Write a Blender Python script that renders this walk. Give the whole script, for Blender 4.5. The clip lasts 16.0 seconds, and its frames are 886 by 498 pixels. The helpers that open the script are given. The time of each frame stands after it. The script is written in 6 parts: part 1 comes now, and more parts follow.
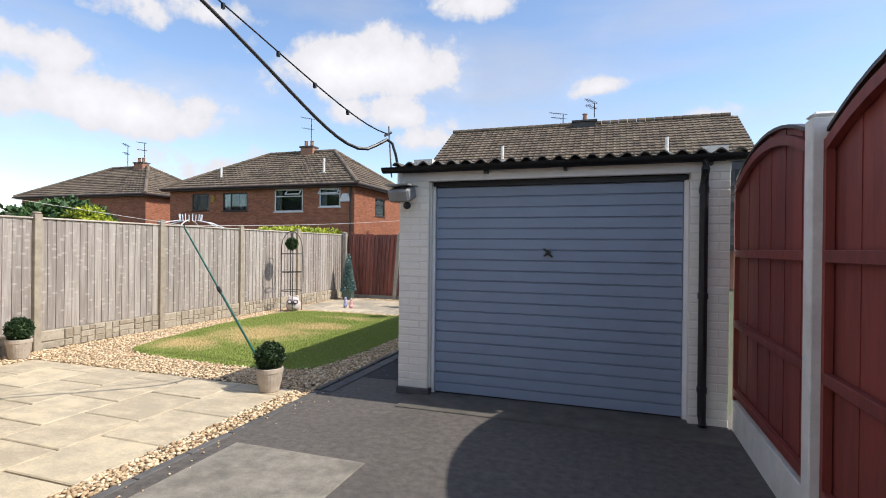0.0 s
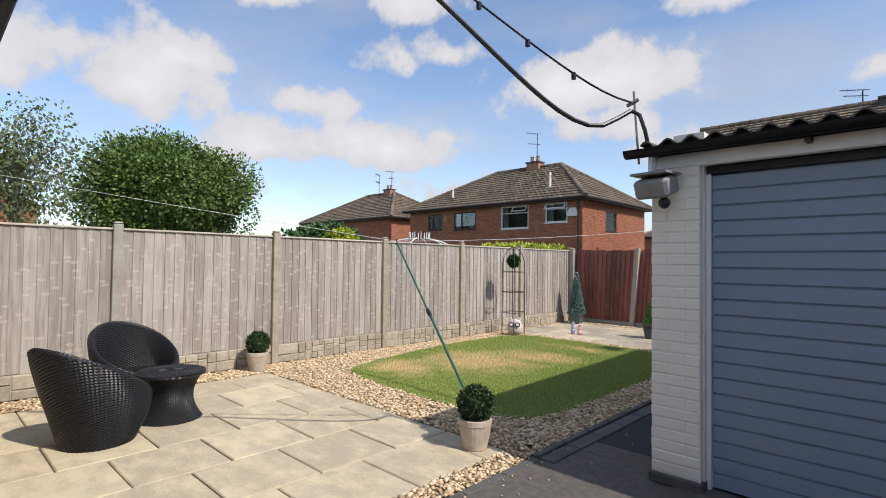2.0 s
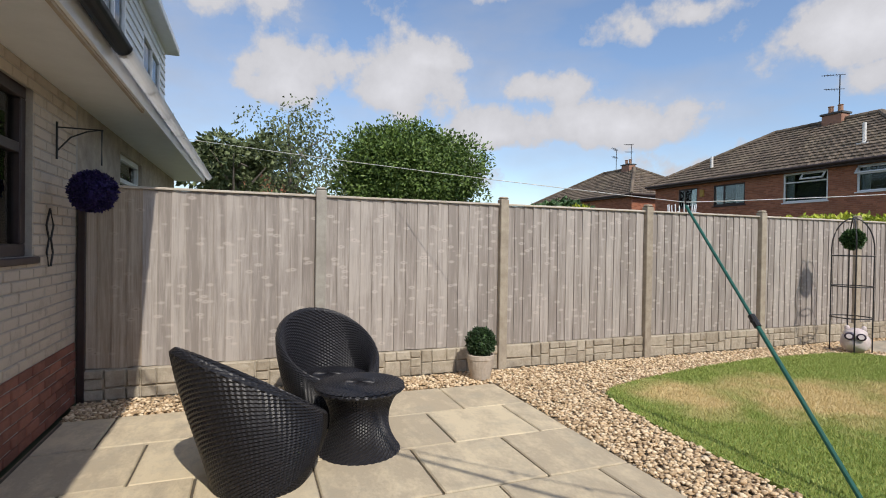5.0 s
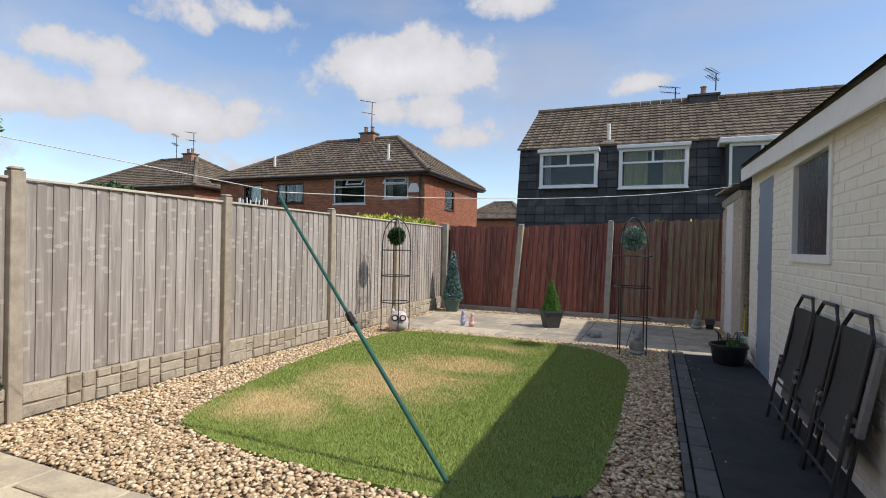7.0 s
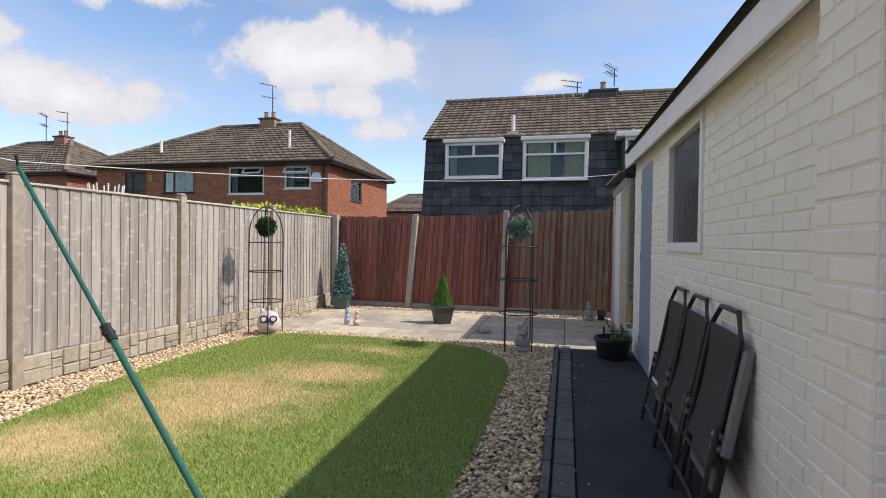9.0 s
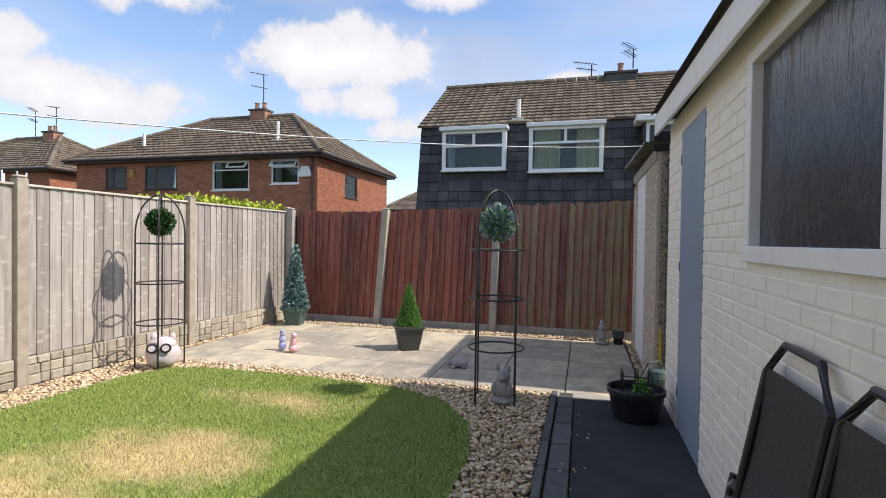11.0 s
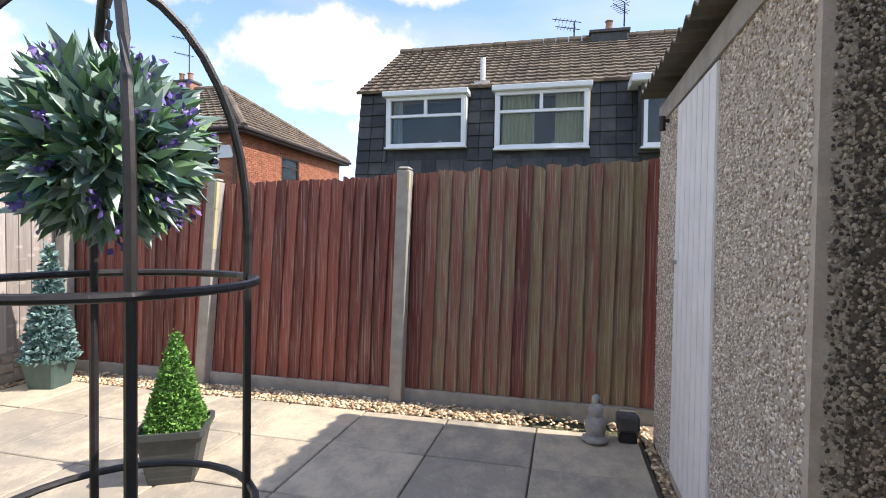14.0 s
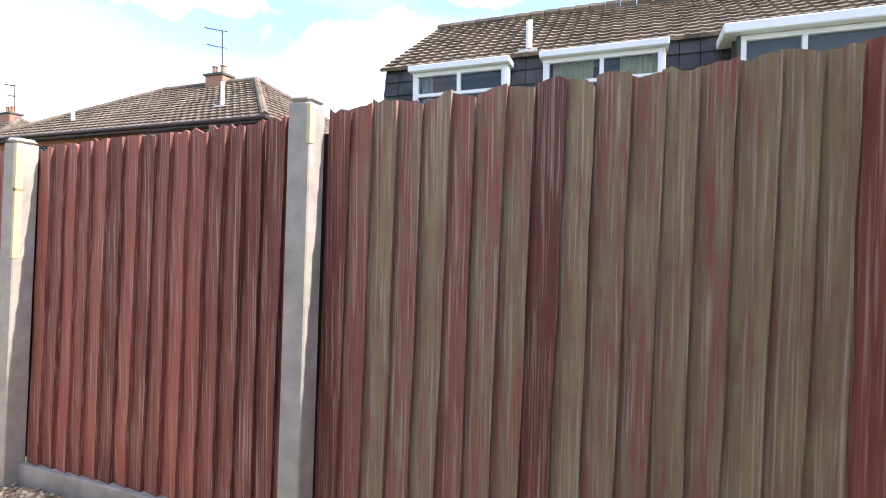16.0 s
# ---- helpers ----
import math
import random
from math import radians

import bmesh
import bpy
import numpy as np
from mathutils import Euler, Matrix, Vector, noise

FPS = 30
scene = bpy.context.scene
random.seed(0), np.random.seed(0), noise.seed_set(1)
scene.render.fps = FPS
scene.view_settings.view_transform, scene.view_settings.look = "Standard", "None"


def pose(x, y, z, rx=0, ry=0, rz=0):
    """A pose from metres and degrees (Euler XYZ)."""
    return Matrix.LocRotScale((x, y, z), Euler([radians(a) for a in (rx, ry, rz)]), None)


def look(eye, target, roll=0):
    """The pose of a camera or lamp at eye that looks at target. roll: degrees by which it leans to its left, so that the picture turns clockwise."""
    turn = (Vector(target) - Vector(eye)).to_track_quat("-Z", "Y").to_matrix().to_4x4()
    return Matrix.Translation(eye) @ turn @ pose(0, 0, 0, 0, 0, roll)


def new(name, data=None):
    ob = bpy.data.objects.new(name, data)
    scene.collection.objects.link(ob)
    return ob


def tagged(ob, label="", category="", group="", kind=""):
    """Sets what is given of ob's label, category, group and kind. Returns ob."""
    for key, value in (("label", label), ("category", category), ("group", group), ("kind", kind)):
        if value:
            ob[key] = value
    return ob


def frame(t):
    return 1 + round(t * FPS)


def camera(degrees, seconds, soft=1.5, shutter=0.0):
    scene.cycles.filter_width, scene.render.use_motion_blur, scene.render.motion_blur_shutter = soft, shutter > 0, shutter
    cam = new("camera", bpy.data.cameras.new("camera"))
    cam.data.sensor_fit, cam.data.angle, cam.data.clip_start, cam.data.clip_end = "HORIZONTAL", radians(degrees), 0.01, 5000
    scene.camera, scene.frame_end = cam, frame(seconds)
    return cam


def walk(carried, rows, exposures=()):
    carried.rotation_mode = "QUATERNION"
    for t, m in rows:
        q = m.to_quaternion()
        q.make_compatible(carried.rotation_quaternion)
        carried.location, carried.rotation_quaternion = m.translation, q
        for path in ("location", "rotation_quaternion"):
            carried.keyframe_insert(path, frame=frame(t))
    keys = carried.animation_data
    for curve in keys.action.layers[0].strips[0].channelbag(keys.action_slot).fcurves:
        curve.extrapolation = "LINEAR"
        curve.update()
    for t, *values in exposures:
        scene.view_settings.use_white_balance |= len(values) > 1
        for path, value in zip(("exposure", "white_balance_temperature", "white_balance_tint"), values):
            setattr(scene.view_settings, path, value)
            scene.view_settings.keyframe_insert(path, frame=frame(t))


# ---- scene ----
cam = camera(82.1, 16.0, soft=1.0)
METRES, EYE, TILT, LEAN, TURN = 13.3, 1.51, 0.0, 0.0, 18.6
ROWS = [
    (0.0, 0.0, 0.0, 0.0, 0.0, -0.14, -0.65),
    (0.5, 0.0003, 0.0295, 0.0002, 3.48, -0.16, -0.67),
    (1.0, -0.0049, 0.0558, -0.0008, 10.49, -0.09, -0.68),
    (1.5, -0.0134, 0.08, 0.0001, 17.6, 0.6, -0.67),
    (2.0, -0.019, 0.1033, 0.0001, 25.22, 1.52, -0.7),
    (2.5, -0.0313, 0.1228, -0.0017, 34.87, 1.83, -0.74),
    (3.0, -0.043, 0.1403, -0.0018, 44.9, 1.71, -0.74),
    (3.2, -0.0485, 0.147, -0.0019, 48.42, 1.5, -0.85),
    (4.25, -0.0905, 0.19, -0.005, 56.5, 0.3, -0.92),
    (5.3, -0.134, 0.2305, -0.0078, 45.13, -1.01, -0.97),
    (5.5, -0.1393, 0.2366, -0.0078, 40.5, -1.11, -1.04),
    (6.0, -0.1509, 0.2516, -0.0069, 27.54, -0.92, -1.18),
    (6.5, -0.158, 0.258, -0.0069, 14.65, -0.58, -1.19),
    (7.0, -0.1609, 0.2608, -0.0079, 4.08, -0.27, -1.15),
    (7.5, -0.1604, 0.264, -0.0085, -2.12, -0.16, -1.09),
    (8.0, -0.1539, 0.2707, -0.009, -4.44, -0.15, -1.02),
    (8.5, -0.1353, 0.2875, -0.0092, -4.85, -0.31, -0.85),
    (9.0, -0.1181, 0.3141, -0.0094, -4.92, -0.88, -0.81),
    (11.5, -0.0429, 0.5059, -0.0076, -2.7, -0.97, -0.8),
    (12.0, -0.028, 0.5501, -0.0081, -2.47, -1.0, -0.79),
    (12.5, -0.013, 0.5935, -0.0074, -2.86, -1.11, -0.86),
    (13.0, 0.0031, 0.6375, -0.0072, -3.54, -1.2, -0.8),
    (13.5, 0.0189, 0.6831, -0.007, -4.45, -1.38, -0.82),
    (14.0, 0.0337, 0.7246, -0.007, -5.09, -1.41, -0.8),
    (14.5, 0.0448, 0.7663, -0.0085, -5.33, -1.4, -0.93),
    (15.0, 0.0578, 0.8067, -0.0084, -5.12, -1.38, -0.88),
    (15.5, 0.0719, 0.849, -0.0077, -3.8, -1.42, -0.89),
    (16.0, 0.0862, 0.8892, -0.0066, 1.61, -1.37, -0.83),
]
walk(cam, [(t, pose(0, 0, EYE, TILT, LEAN, TURN) @ pose(METRES * x, METRES * y, METRES * z, 90 + pitch, roll, yaw)) for t, x, y, z, yaw, pitch, roll in ROWS],
     exposures=[(t, stops, 6500, tint) for t, stops, tint in [(0.0, 0.60, 12), (1.5, 0.36, 12), (2.5, 0.34, 13), (5.5, 0.14, 12), (7.0, 0.28, 12), (9.0, 0.48, 13), (11.5, 0.65, 13), (12.5, 0.64, 14), (13.0, 0.72, 14), (14.0, 1.12, 15), (15.0, 1.36, 17), (16.0, 1.74, 18)]])

# ---- world, sun ----
SUN_ELEV = 48.0
SUN_DIR = Vector((math.cos(radians(SUN_ELEV)), 0.085 * math.cos(radians(SUN_ELEV)), math.sin(radians(SUN_ELEV)))).normalized()
sun_data = bpy.data.lights.new("sun", "SUN")
sun_data.energy, sun_data.angle, sun_data.color = 3.2, radians(0.6), (1.0, 0.94, 0.84)
sun = new("sun", sun_data)
sun.matrix_world = look((0, 0, 20), Vector((0, 0, 20)) - SUN_DIR)

CLOUDS = [  # azimuth left of +y, elevation, half width, half height (degrees), thickness
    (27.5, 19.0, 11.5, 4.5, 1.0), (19.0, 12.0, 5.0, 2.6, 0.8), (24.0, 14.5, 6.0, 2.5, 0.8), (43.5, 22.5, 4.2, 2.4, 0.9),
    (15.0, 25.5, 5.5, 2.4, 0.9), (1.0, 17.0, 4.5, 2.0, 1.0), (50.0, 12.5, 8.0, 3.4, 1.0), (58.0, 17.0, 6.0, 3.0, 0.8),
    (63.0, 12.0, 6.0, 3.2, 0.95), (71.0, 19.5, 5.5, 2.2, 0.8), (75.0, 16.5, 8.0, 4.6, 1.0), (87.0, 16.0, 8.0, 4.4, 0.9),
    (47.0, 27.0, 9.0, 2.5, 0.7), (62.0, 27.0, 8.0, 2.6, 0.6), (38.0, 7.0, 14.0, 2.6, 0.6), (94.0, 24.0, 9.0, 4.0, 0.5),
    (70.0, 8.0, 14.0, 3.0, 0.6), (53.0, 21.0, 9.0, 2.2, 0.45), (-8.0, 13.0, 3.0, 1.0, 0.5), (110.0, 18.0, 10.0, 4.0, 0.8),
    # clouds added outside the view to brighten the shaded walls
    (128.0, 27.0, 14.0, 6.0, 1.0), (146.0, 16.0, 12.0, 5.0, 0.9), (168.0, 24.0, 13.0, 6.0, 0.9), (98.0, 38.0, 16.0, 6.0, 1.0), (62.0, 42.0, 17.0, 6.5, 0.9), (132.0, 46.0, 18.0, 7.0, 0.9),
    (25.0, 40.0, 15.0, 5.5, 0.8), (80.0, 58.0, 24.0, 8.0, 0.9), (-60.0, 20.0, 12.0, 5.0, 0.9), (-110.0, 24.0, 14.0, 6.0, 0.9), (-150.0, 18.0, 13.0, 5.0, 0.9), (-35.0, 30.0, 10.0, 4.0, 0.7),
]
world = bpy.data.worlds.new("sky")
scene.world = world
world.use_nodes = True
wt = world.node_tree
wt.nodes.clear()


def wn(kind, **kw):
    n = wt.nodes.new(kind)
    for k, v in kw.items():
        if k == "operation": n.operation = v
    return n


def wmath(op, a, b=None, clamp=False):
    n = wt.nodes.new("ShaderNodeMath")
    n.operation, n.use_clamp = op, clamp
    for i, v in enumerate((a, b)):
        if v is None: continue
        if isinstance(v, (int, float)): n.inputs[i].default_value = v
        else: wt.links.new(v, n.inputs[i])
    return n.outputs[0]


w_out, w_bg = wn("ShaderNodeOutputWorld"), wn("ShaderNodeBackground")
w_sky = wn("ShaderNodeTexSky")
w_sky.sky_type, w_sky.sun_disc = "NISHITA", False
w_sky.sun_elevation, w_sky.sun_rotation = radians(SUN_ELEV), math.atan2(SUN_DIR.x, SUN_DIR.y)
w_sky.air_density, w_sky.dust_density, w_sky.ozone_density = 1.0, 0.6, 2.0
w_tc = wn("ShaderNodeTexCoord")
w_sep = wn("ShaderNodeSeparateXYZ")
wt.links.new(w_tc.outputs["Generated"], w_sep.inputs[0])
w_noise = wn("ShaderNodeTexNoise")
w_noise.inputs["Scale"].default_value, w_noise.inputs["Detail"].default_value, w_noise.inputs["Roughness"].default_value = 7.0, 9.0, 0.6
wt.links.new(w_tc.outputs["Generated"], w_noise.inputs["Vector"])
w_wisp_map = wn("ShaderNodeMapping")
w_wisp_map.inputs["Scale"].default_value = (1.6, 2.6, 7.0)
wt.links.new(w_tc.outputs["Generated"], w_wisp_map.inputs[0])
w_wisp = wn("ShaderNodeTexNoise")
w_wisp.inputs["Scale"].default_value, w_wisp.inputs["Detail"].default_value = 1.3, 7.0
wt.links.new(w_wisp_map.outputs[0], w_wisp.inputs["Vector"])
w_az = wmath("MULTIPLY", wmath("ARCTAN2", wmath("MULTIPLY", w_sep.outputs[0], -1.0), w_sep.outputs[1]), 180 / math.pi)
w_el = wmath("MULTIPLY", wmath("ARCSINE", w_sep.outputs[2]), 180 / math.pi)
w_puff = None
for az, el, ha, he, thick in CLOUDS:
    da = wmath("DIVIDE", wmath("SUBTRACT", w_az, az), ha)
    de = wmath("DIVIDE", wmath("SUBTRACT", w_el, el), he)
    # flat undersides: the lower half falls off faster
    de = wmath("MAXIMUM", de, wmath("MULTIPLY", de, -1.5))
    d2 = wmath("ADD", wmath("MULTIPLY", da, da), wmath("MULTIPLY", de, de))
    blob = wmath("MULTIPLY", wmath("SUBTRACT", 1.25, wmath("POWER", d2, 0.5)), thick)
    w_puff = blob if w_puff is None else wmath("MAXIMUM", w_puff, blob)
w_cl = wmath("ADD", wmath("MAXIMUM", w_puff, -0.6), wmath("MULTIPLY", wmath("SUBTRACT", w_noise.outputs[0], 0.5), 3.6))
w_mask = wmath("MULTIPLY", wmath("SUBTRACT", w_cl, 0.12), 2.4, True)
w_thin = wmath("MULTIPLY", wmath("SUBTRACT", w_wisp.outputs[0], 0.42), 2.4, True)
w_all = wmath("MAXIMUM", w_mask, wmath("MULTIPLY", w_thin, 0.75))
w_shade = wmath("ADD", 0.68, wmath("MULTIPLY", wmath("SUBTRACT", w_cl, -0.3), 0.19, True))
w_white = wn("ShaderNodeCombineColor")
for i, k in enumerate((4.35, 4.4, 4.6)):
    wt.links.new(wmath("MULTIPLY", w_shade, k), w_white.inputs[i])
w_mix = wn("ShaderNodeMix")
w_mix.data_type = "RGBA"
wt.links.new(w_all, w_mix.inputs["Factor"])
w_tint = wn("ShaderNodeMix")
w_tint.data_type, w_tint.blend_type = "RGBA", "MULTIPLY"
w_tint.inputs["Factor"].default_value = 1.0
w_tint.inputs["B"].default_value = (1.0, 1.0, 1.0, 1)
wt.links.new(w_sky.outputs[0], w_tint.inputs["A"])
wt.links.new(w_tint.outputs["Result"], w_mix.inputs["A"])
wt.links.new(w_white.outputs[0], w_mix.inputs["B"])
wt.links.new(w_mix.outputs["Result"], w_bg.inputs["Color"])
w_bg.inputs["Strength"].default_value = 0.15
wt.links.new(w_bg.outputs[0], w_out.inputs[0])


# ---- materials ----
def mat(name, c1, c2=None, scale=8.0, rough=0.7, bump=0.2, fine=60.0, stretch=(1, 1, 1), vary=0.0, metal=0.0, stain=0.0,
        stain_col=(0.1, 0.1, 0.08), stain_scale=1.2, bump_dist=0.01, spec=0.4, island=False, contrast=0.25, ramp=None, knots=0.0, knot_col=(0.5, 0.46, 0.4), streak=0.0, streak_col=(0.1, 0.08, 0.07)):
    """A weathered surface: two tones in coarse noise, fine grain with relief, stains, and a tone of its own for each piece."""
    m = bpy.data.materials.new(name)
    m.use_nodes = True
    nt = m.node_tree
    b = nt.nodes["Principled BSDF"]
    L = nt.links.new
    c2 = c2 or tuple(v * 0.8 for v in c1)
    geo = nt.nodes.new("ShaderNodeNewGeometry")
    info = nt.nodes.new("ShaderNodeObjectInfo")
    rnd = geo.outputs["Random Per Island"] if island else info.outputs["Random"]
    mp = nt.nodes.new("ShaderNodeVectorMath")
    mp.operation = "MULTIPLY"
    mp.inputs[1].default_value = stretch
    L(geo.outputs["Position"], mp.inputs[0])
    shift = nt.nodes.new("ShaderNodeVectorMath")
    shift.operation = "ADD"
    L(mp.outputs[0], shift.inputs[0])
    if vary:
        sc = nt.nodes.new("ShaderNodeMath")
        sc.operation = "MULTIPLY"
        sc.inputs[1].default_value = 37.0
        L(rnd, sc.inputs[0])
        L(sc.outputs[0], shift.inputs[1])
    n1 = nt.nodes.new("ShaderNodeTexNoise")
    n1.inputs["Scale"].default_value, n1.inputs["Detail"].default_value, n1.inputs["Roughness"].default_value = scale, 6, 0.6
    L(shift.outputs[0], n1.inputs["Vector"])
    n2 = nt.nodes.new("ShaderNodeTexNoise")
    n2.inputs["Scale"].default_value, n2.inputs["Detail"].default_value, n2.inputs["Roughness"].default_value = fine, 5, 0.7
    L(shift.outputs[0], n2.inputs["Vector"])
    cr = nt.nodes.new("ShaderNodeValToRGB")
    cr.color_ramp.elements[0].position, cr.color_ramp.elements[1].position = 0.5 - contrast, 0.5 + contrast
    cr.color_ramp.elements[0].color, cr.color_ramp.elements[1].color = (*c2, 1), (*c1, 1)
    for pos, col in ramp or ():
        e = cr.color_ramp.elements.new(pos)
        e.color = (*col, 1)
    mixf = nt.nodes.new("ShaderNodeMath")
    mixf.operation = "MULTIPLY_ADD"
    L(n2.outputs[0], mixf.inputs[0])
    mixf.inputs[1].default_value = 0.45
    half = nt.nodes.new("ShaderNodeMath")
    half.operation = "MULTIPLY_ADD"
    L(n1.outputs[0], half.inputs[0])
    half.inputs[1].default_value, half.inputs[2].default_value = 1.0, -0.225
    L(half.outputs[0], mixf.inputs[2])
    fac = mixf.outputs[0]
    if vary:
        v = nt.nodes.new("ShaderNodeMath")
        v.operation = "MULTIPLY_ADD"
        L(rnd, v.inputs[0])
        v.inputs[1].default_value = vary
        ad = nt.nodes.new("ShaderNodeMath")
        ad.operation = "ADD"
        L(fac, ad.inputs[0])
        ad.inputs[1].default_value = -vary / 2
        L(ad.outputs[0], v.inputs[2])
        fac = v.outputs[0]
    L(fac, cr.inputs[0])
    col = cr.outputs[0]
    if stain:
        n3 = nt.nodes.new("ShaderNodeTexNoise")
        n3.inputs["Scale"].default_value, n3.inputs["Detail"].default_value = stain_scale, 7
        n3.inputs["Roughness"].default_value = 0.65
        L(geo.outputs["Position"], n3.inputs["Vector"])
        sr = nt.nodes.new("ShaderNodeMapRange")
        sr.inputs[1].default_value, sr.inputs[2].default_value, sr.inputs[3].default_value, sr.inputs[4].default_value = 0.5, 0.7, 0, stain
        L(n3.outputs[0], sr.inputs[0])
        mx = nt.nodes.new("ShaderNodeMix")
        mx.data_type = "RGBA"
        L(sr.outputs[0], mx.inputs["Factor"])
        L(col, mx.inputs["A"])
        mx.inputs["B"].default_value = (*stain_col, 1)
        col = mx.outputs["Result"]
    if streak:
        sm = nt.nodes.new("ShaderNodeVectorMath")
        sm.operation = "MULTIPLY"
        sm.inputs[1].default_value = (80, 80, 1.3)
        L(shift.outputs[0] if vary else geo.outputs["Position"], sm.inputs[0])
        if vary:
            sm.inputs[1].default_value = tuple(q / s for q, s in zip((80, 80, 1.3), stretch))
        n4 = nt.nodes.new("ShaderNodeTexNoise")
        n4.inputs["Scale"].default_value, n4.inputs["Detail"].default_value = 1.4, 5
        L(sm.outputs[0], n4.inputs["Vector"])
        s4 = nt.nodes.new("ShaderNodeMapRange")
        s4.inputs[1].default_value, s4.inputs[2].default_value, s4.inputs[3].default_value, s4.inputs[4].default_value = 0.52, 0.72, 0, streak
        L(n4.outputs[0], s4.inputs[0])
        m4 = nt.nodes.new("ShaderNodeMix")
        m4.data_type = "RGBA"
        L(s4.outputs[0], m4.inputs["Factor"])
        L(col, m4.inputs["A"])
        m4.inputs["B"].default_value = (*streak_col, 1)
        col = m4.outputs["Result"]
    if knots:
        km = nt.nodes.new("ShaderNodeVectorMath")
        km.operation = "MULTIPLY"
        km.inputs[1].default_value = (6.5, 6.5, 14.0)
        L(geo.outputs["Position"], km.inputs[0])
        vo = nt.nodes.new("ShaderNodeTexVoronoi")
        vo.inputs["Scale"].default_value = 1.0
        L(km.outputs[0], vo.inputs["Vector"])
        for lo, hi, kc in ((0.16, 0.3, knot_col), (0.05, 0.13, tuple(q * 0.35 for q in knot_col))):
            kr = nt.nodes.new("ShaderNodeMapRange")
            kr.inputs[1].default_value, kr.inputs[2].default_value, kr.inputs[3].default_value, kr.inputs[4].default_value = lo, hi, knots, 0
            L(vo.outputs["Distance"], kr.inputs[0])
            mk = nt.nodes.new("ShaderNodeMix")
            mk.data_type = "RGBA"
            L(kr.outputs[0], mk.inputs["Factor"])
            L(col, mk.inputs["A"])
            mk.inputs["B"].default_value = (*kc, 1)
            col = mk.outputs["Result"]
    L(col, b.inputs["Base Color"])
    b.inputs["Roughness"].default_value, b.inputs["Metallic"].default_value = rough, metal
    b.inputs["Specular IOR Level"].default_value = spec
    if bump:
        bp = nt.nodes.new("ShaderNodeBump")
        bp.inputs["Strength"].default_value, bp.inputs["Distance"].default_value = bump, bump_dist
        L(mixf.outputs[0], bp.inputs["Height"])
        L(bp.outputs[0], b.inputs["Normal"])
    return m


def glass_mat(name, tint=(0.85, 0.9, 0.9), rough=0.0, alpha=0.35):
    """A window pane: partly clear, with a mirror-like face."""
    m = bpy.data.materials.new(name)
    m.use_nodes = True
    nt = m.node_tree
    nt.nodes.clear()
    out = nt.nodes.new("ShaderNodeOutputMaterial")
    tr, gl, mx, fr = (nt.nodes.new(k) for k in ("ShaderNodeBsdfTransparent", "ShaderNodeBsdfGlossy", "ShaderNodeMixShader", "ShaderNodeFresnel"))
    tr.inputs[0].default_value = (*tint, 1)
    gl.inputs["Roughness"].default_value = rough
    fr.inputs[0].default_value = 1.45
    nt.links.new(fr.outputs[0], mx.inputs[0])
    nt.links.new(tr.outputs[0], mx.inputs[1])
    nt.links.new(gl.outputs[0], mx.inputs[2])
    nt.links.new(mx.outputs[0], out.inputs[0])
    return m


WOOD_GREY = mat("weathered_grey_boards", (0.475, 0.43, 0.385), (0.29, 0.255, 0.225), 1.6, 0.85, 0.45, 5.0, (14, 14, 0.9), 0.30, stain=0.25, stain_col=(0.235, 0.20, 0.175), stain_scale=2.0, bump_dist=0.005, contrast=0.17, knots=0.42, knot_col=(0.66, 0.59, 0.53), streak=0.35, streak_col=(0.23, 0.20, 0.175))
WOOD_NEWER = mat("tan_boards", (0.50, 0.42, 0.33), (0.30, 0.235, 0.17), 1.6, 0.85, 0.45, 5.0, (14, 14, 0.9), 0.45, stain=0.2, stain_col=(0.18, 0.14, 0.1), stain_scale=3, bump_dist=0.005, contrast=0.2, knots=0.5, knot_col=(0.55, 0.46, 0.36), streak=0.4, streak_col=(0.2, 0.15, 0.1))
WOOD_RED = mat("red_brown_stained_boards", (0.275, 0.082, 0.06), (0.125, 0.038, 0.030), 1.5, 0.7, 0.5, 6.0, (16, 16, 0.8), 0.5, stain=0.25, stain_col=(0.20, 0.115, 0.085), stain_scale=3.5, bump_dist=0.006, contrast=0.22, streak=0.6, streak_col=(0.48, 0.37, 0.30))
WOOD_WORN = mat("worn_brown_green_boards", (0.265, 0.215, 0.115), (0.19, 0.065, 0.047), 2.2, 0.8, 0.8, 7.0, (14, 14, 1.0), 0.4, stain=0.55, stain_col=(0.225, 0.095, 0.068), stain_scale=5.0, bump_dist=0.009, contrast=0.27, streak=0.6, streak_col=(0.47, 0.40, 0.34), ramp=[(0.45, (0.25, 0.10, 0.072)), (0.56, (0.215, 0.145, 0.095))])
WOOD_PAINT = mat("dark_red_painted_wood", (0.27, 0.055, 0.042), (0.16, 0.034, 0.028), 2.2, 0.6, 0.25, 8, (8, 8, 1.2), 0.3, stain=0.25, stain_col=(0.1, 0.03, 0.025), bump_dist=0.004)
CAP_WOOD = mat("pale_cap_rail", (0.62, 0.56, 0.47), (0.42, 0.37, 0.3), 6, 0.8, 0.2, 40, vary=0.3)
CONCRETE = mat("post_concrete", (0.46, 0.40, 0.31), (0.30, 0.25, 0.19), 10, 0.9, 0.7, 110, vary=0.2, stain=0.4, stain_col=(0.2, 0.17, 0.12), stain_scale=4, bump_dist=0.008)
CONCRETE_PALE = mat("pale_post_concrete", (0.44, 0.415, 0.36), (0.29, 0.27, 0.235), 9, 0.9, 0.7, 110, stain=0.45, stain_col=(0.22, 0.21, 0.165), stain_scale=4, bump_dist=0.007)
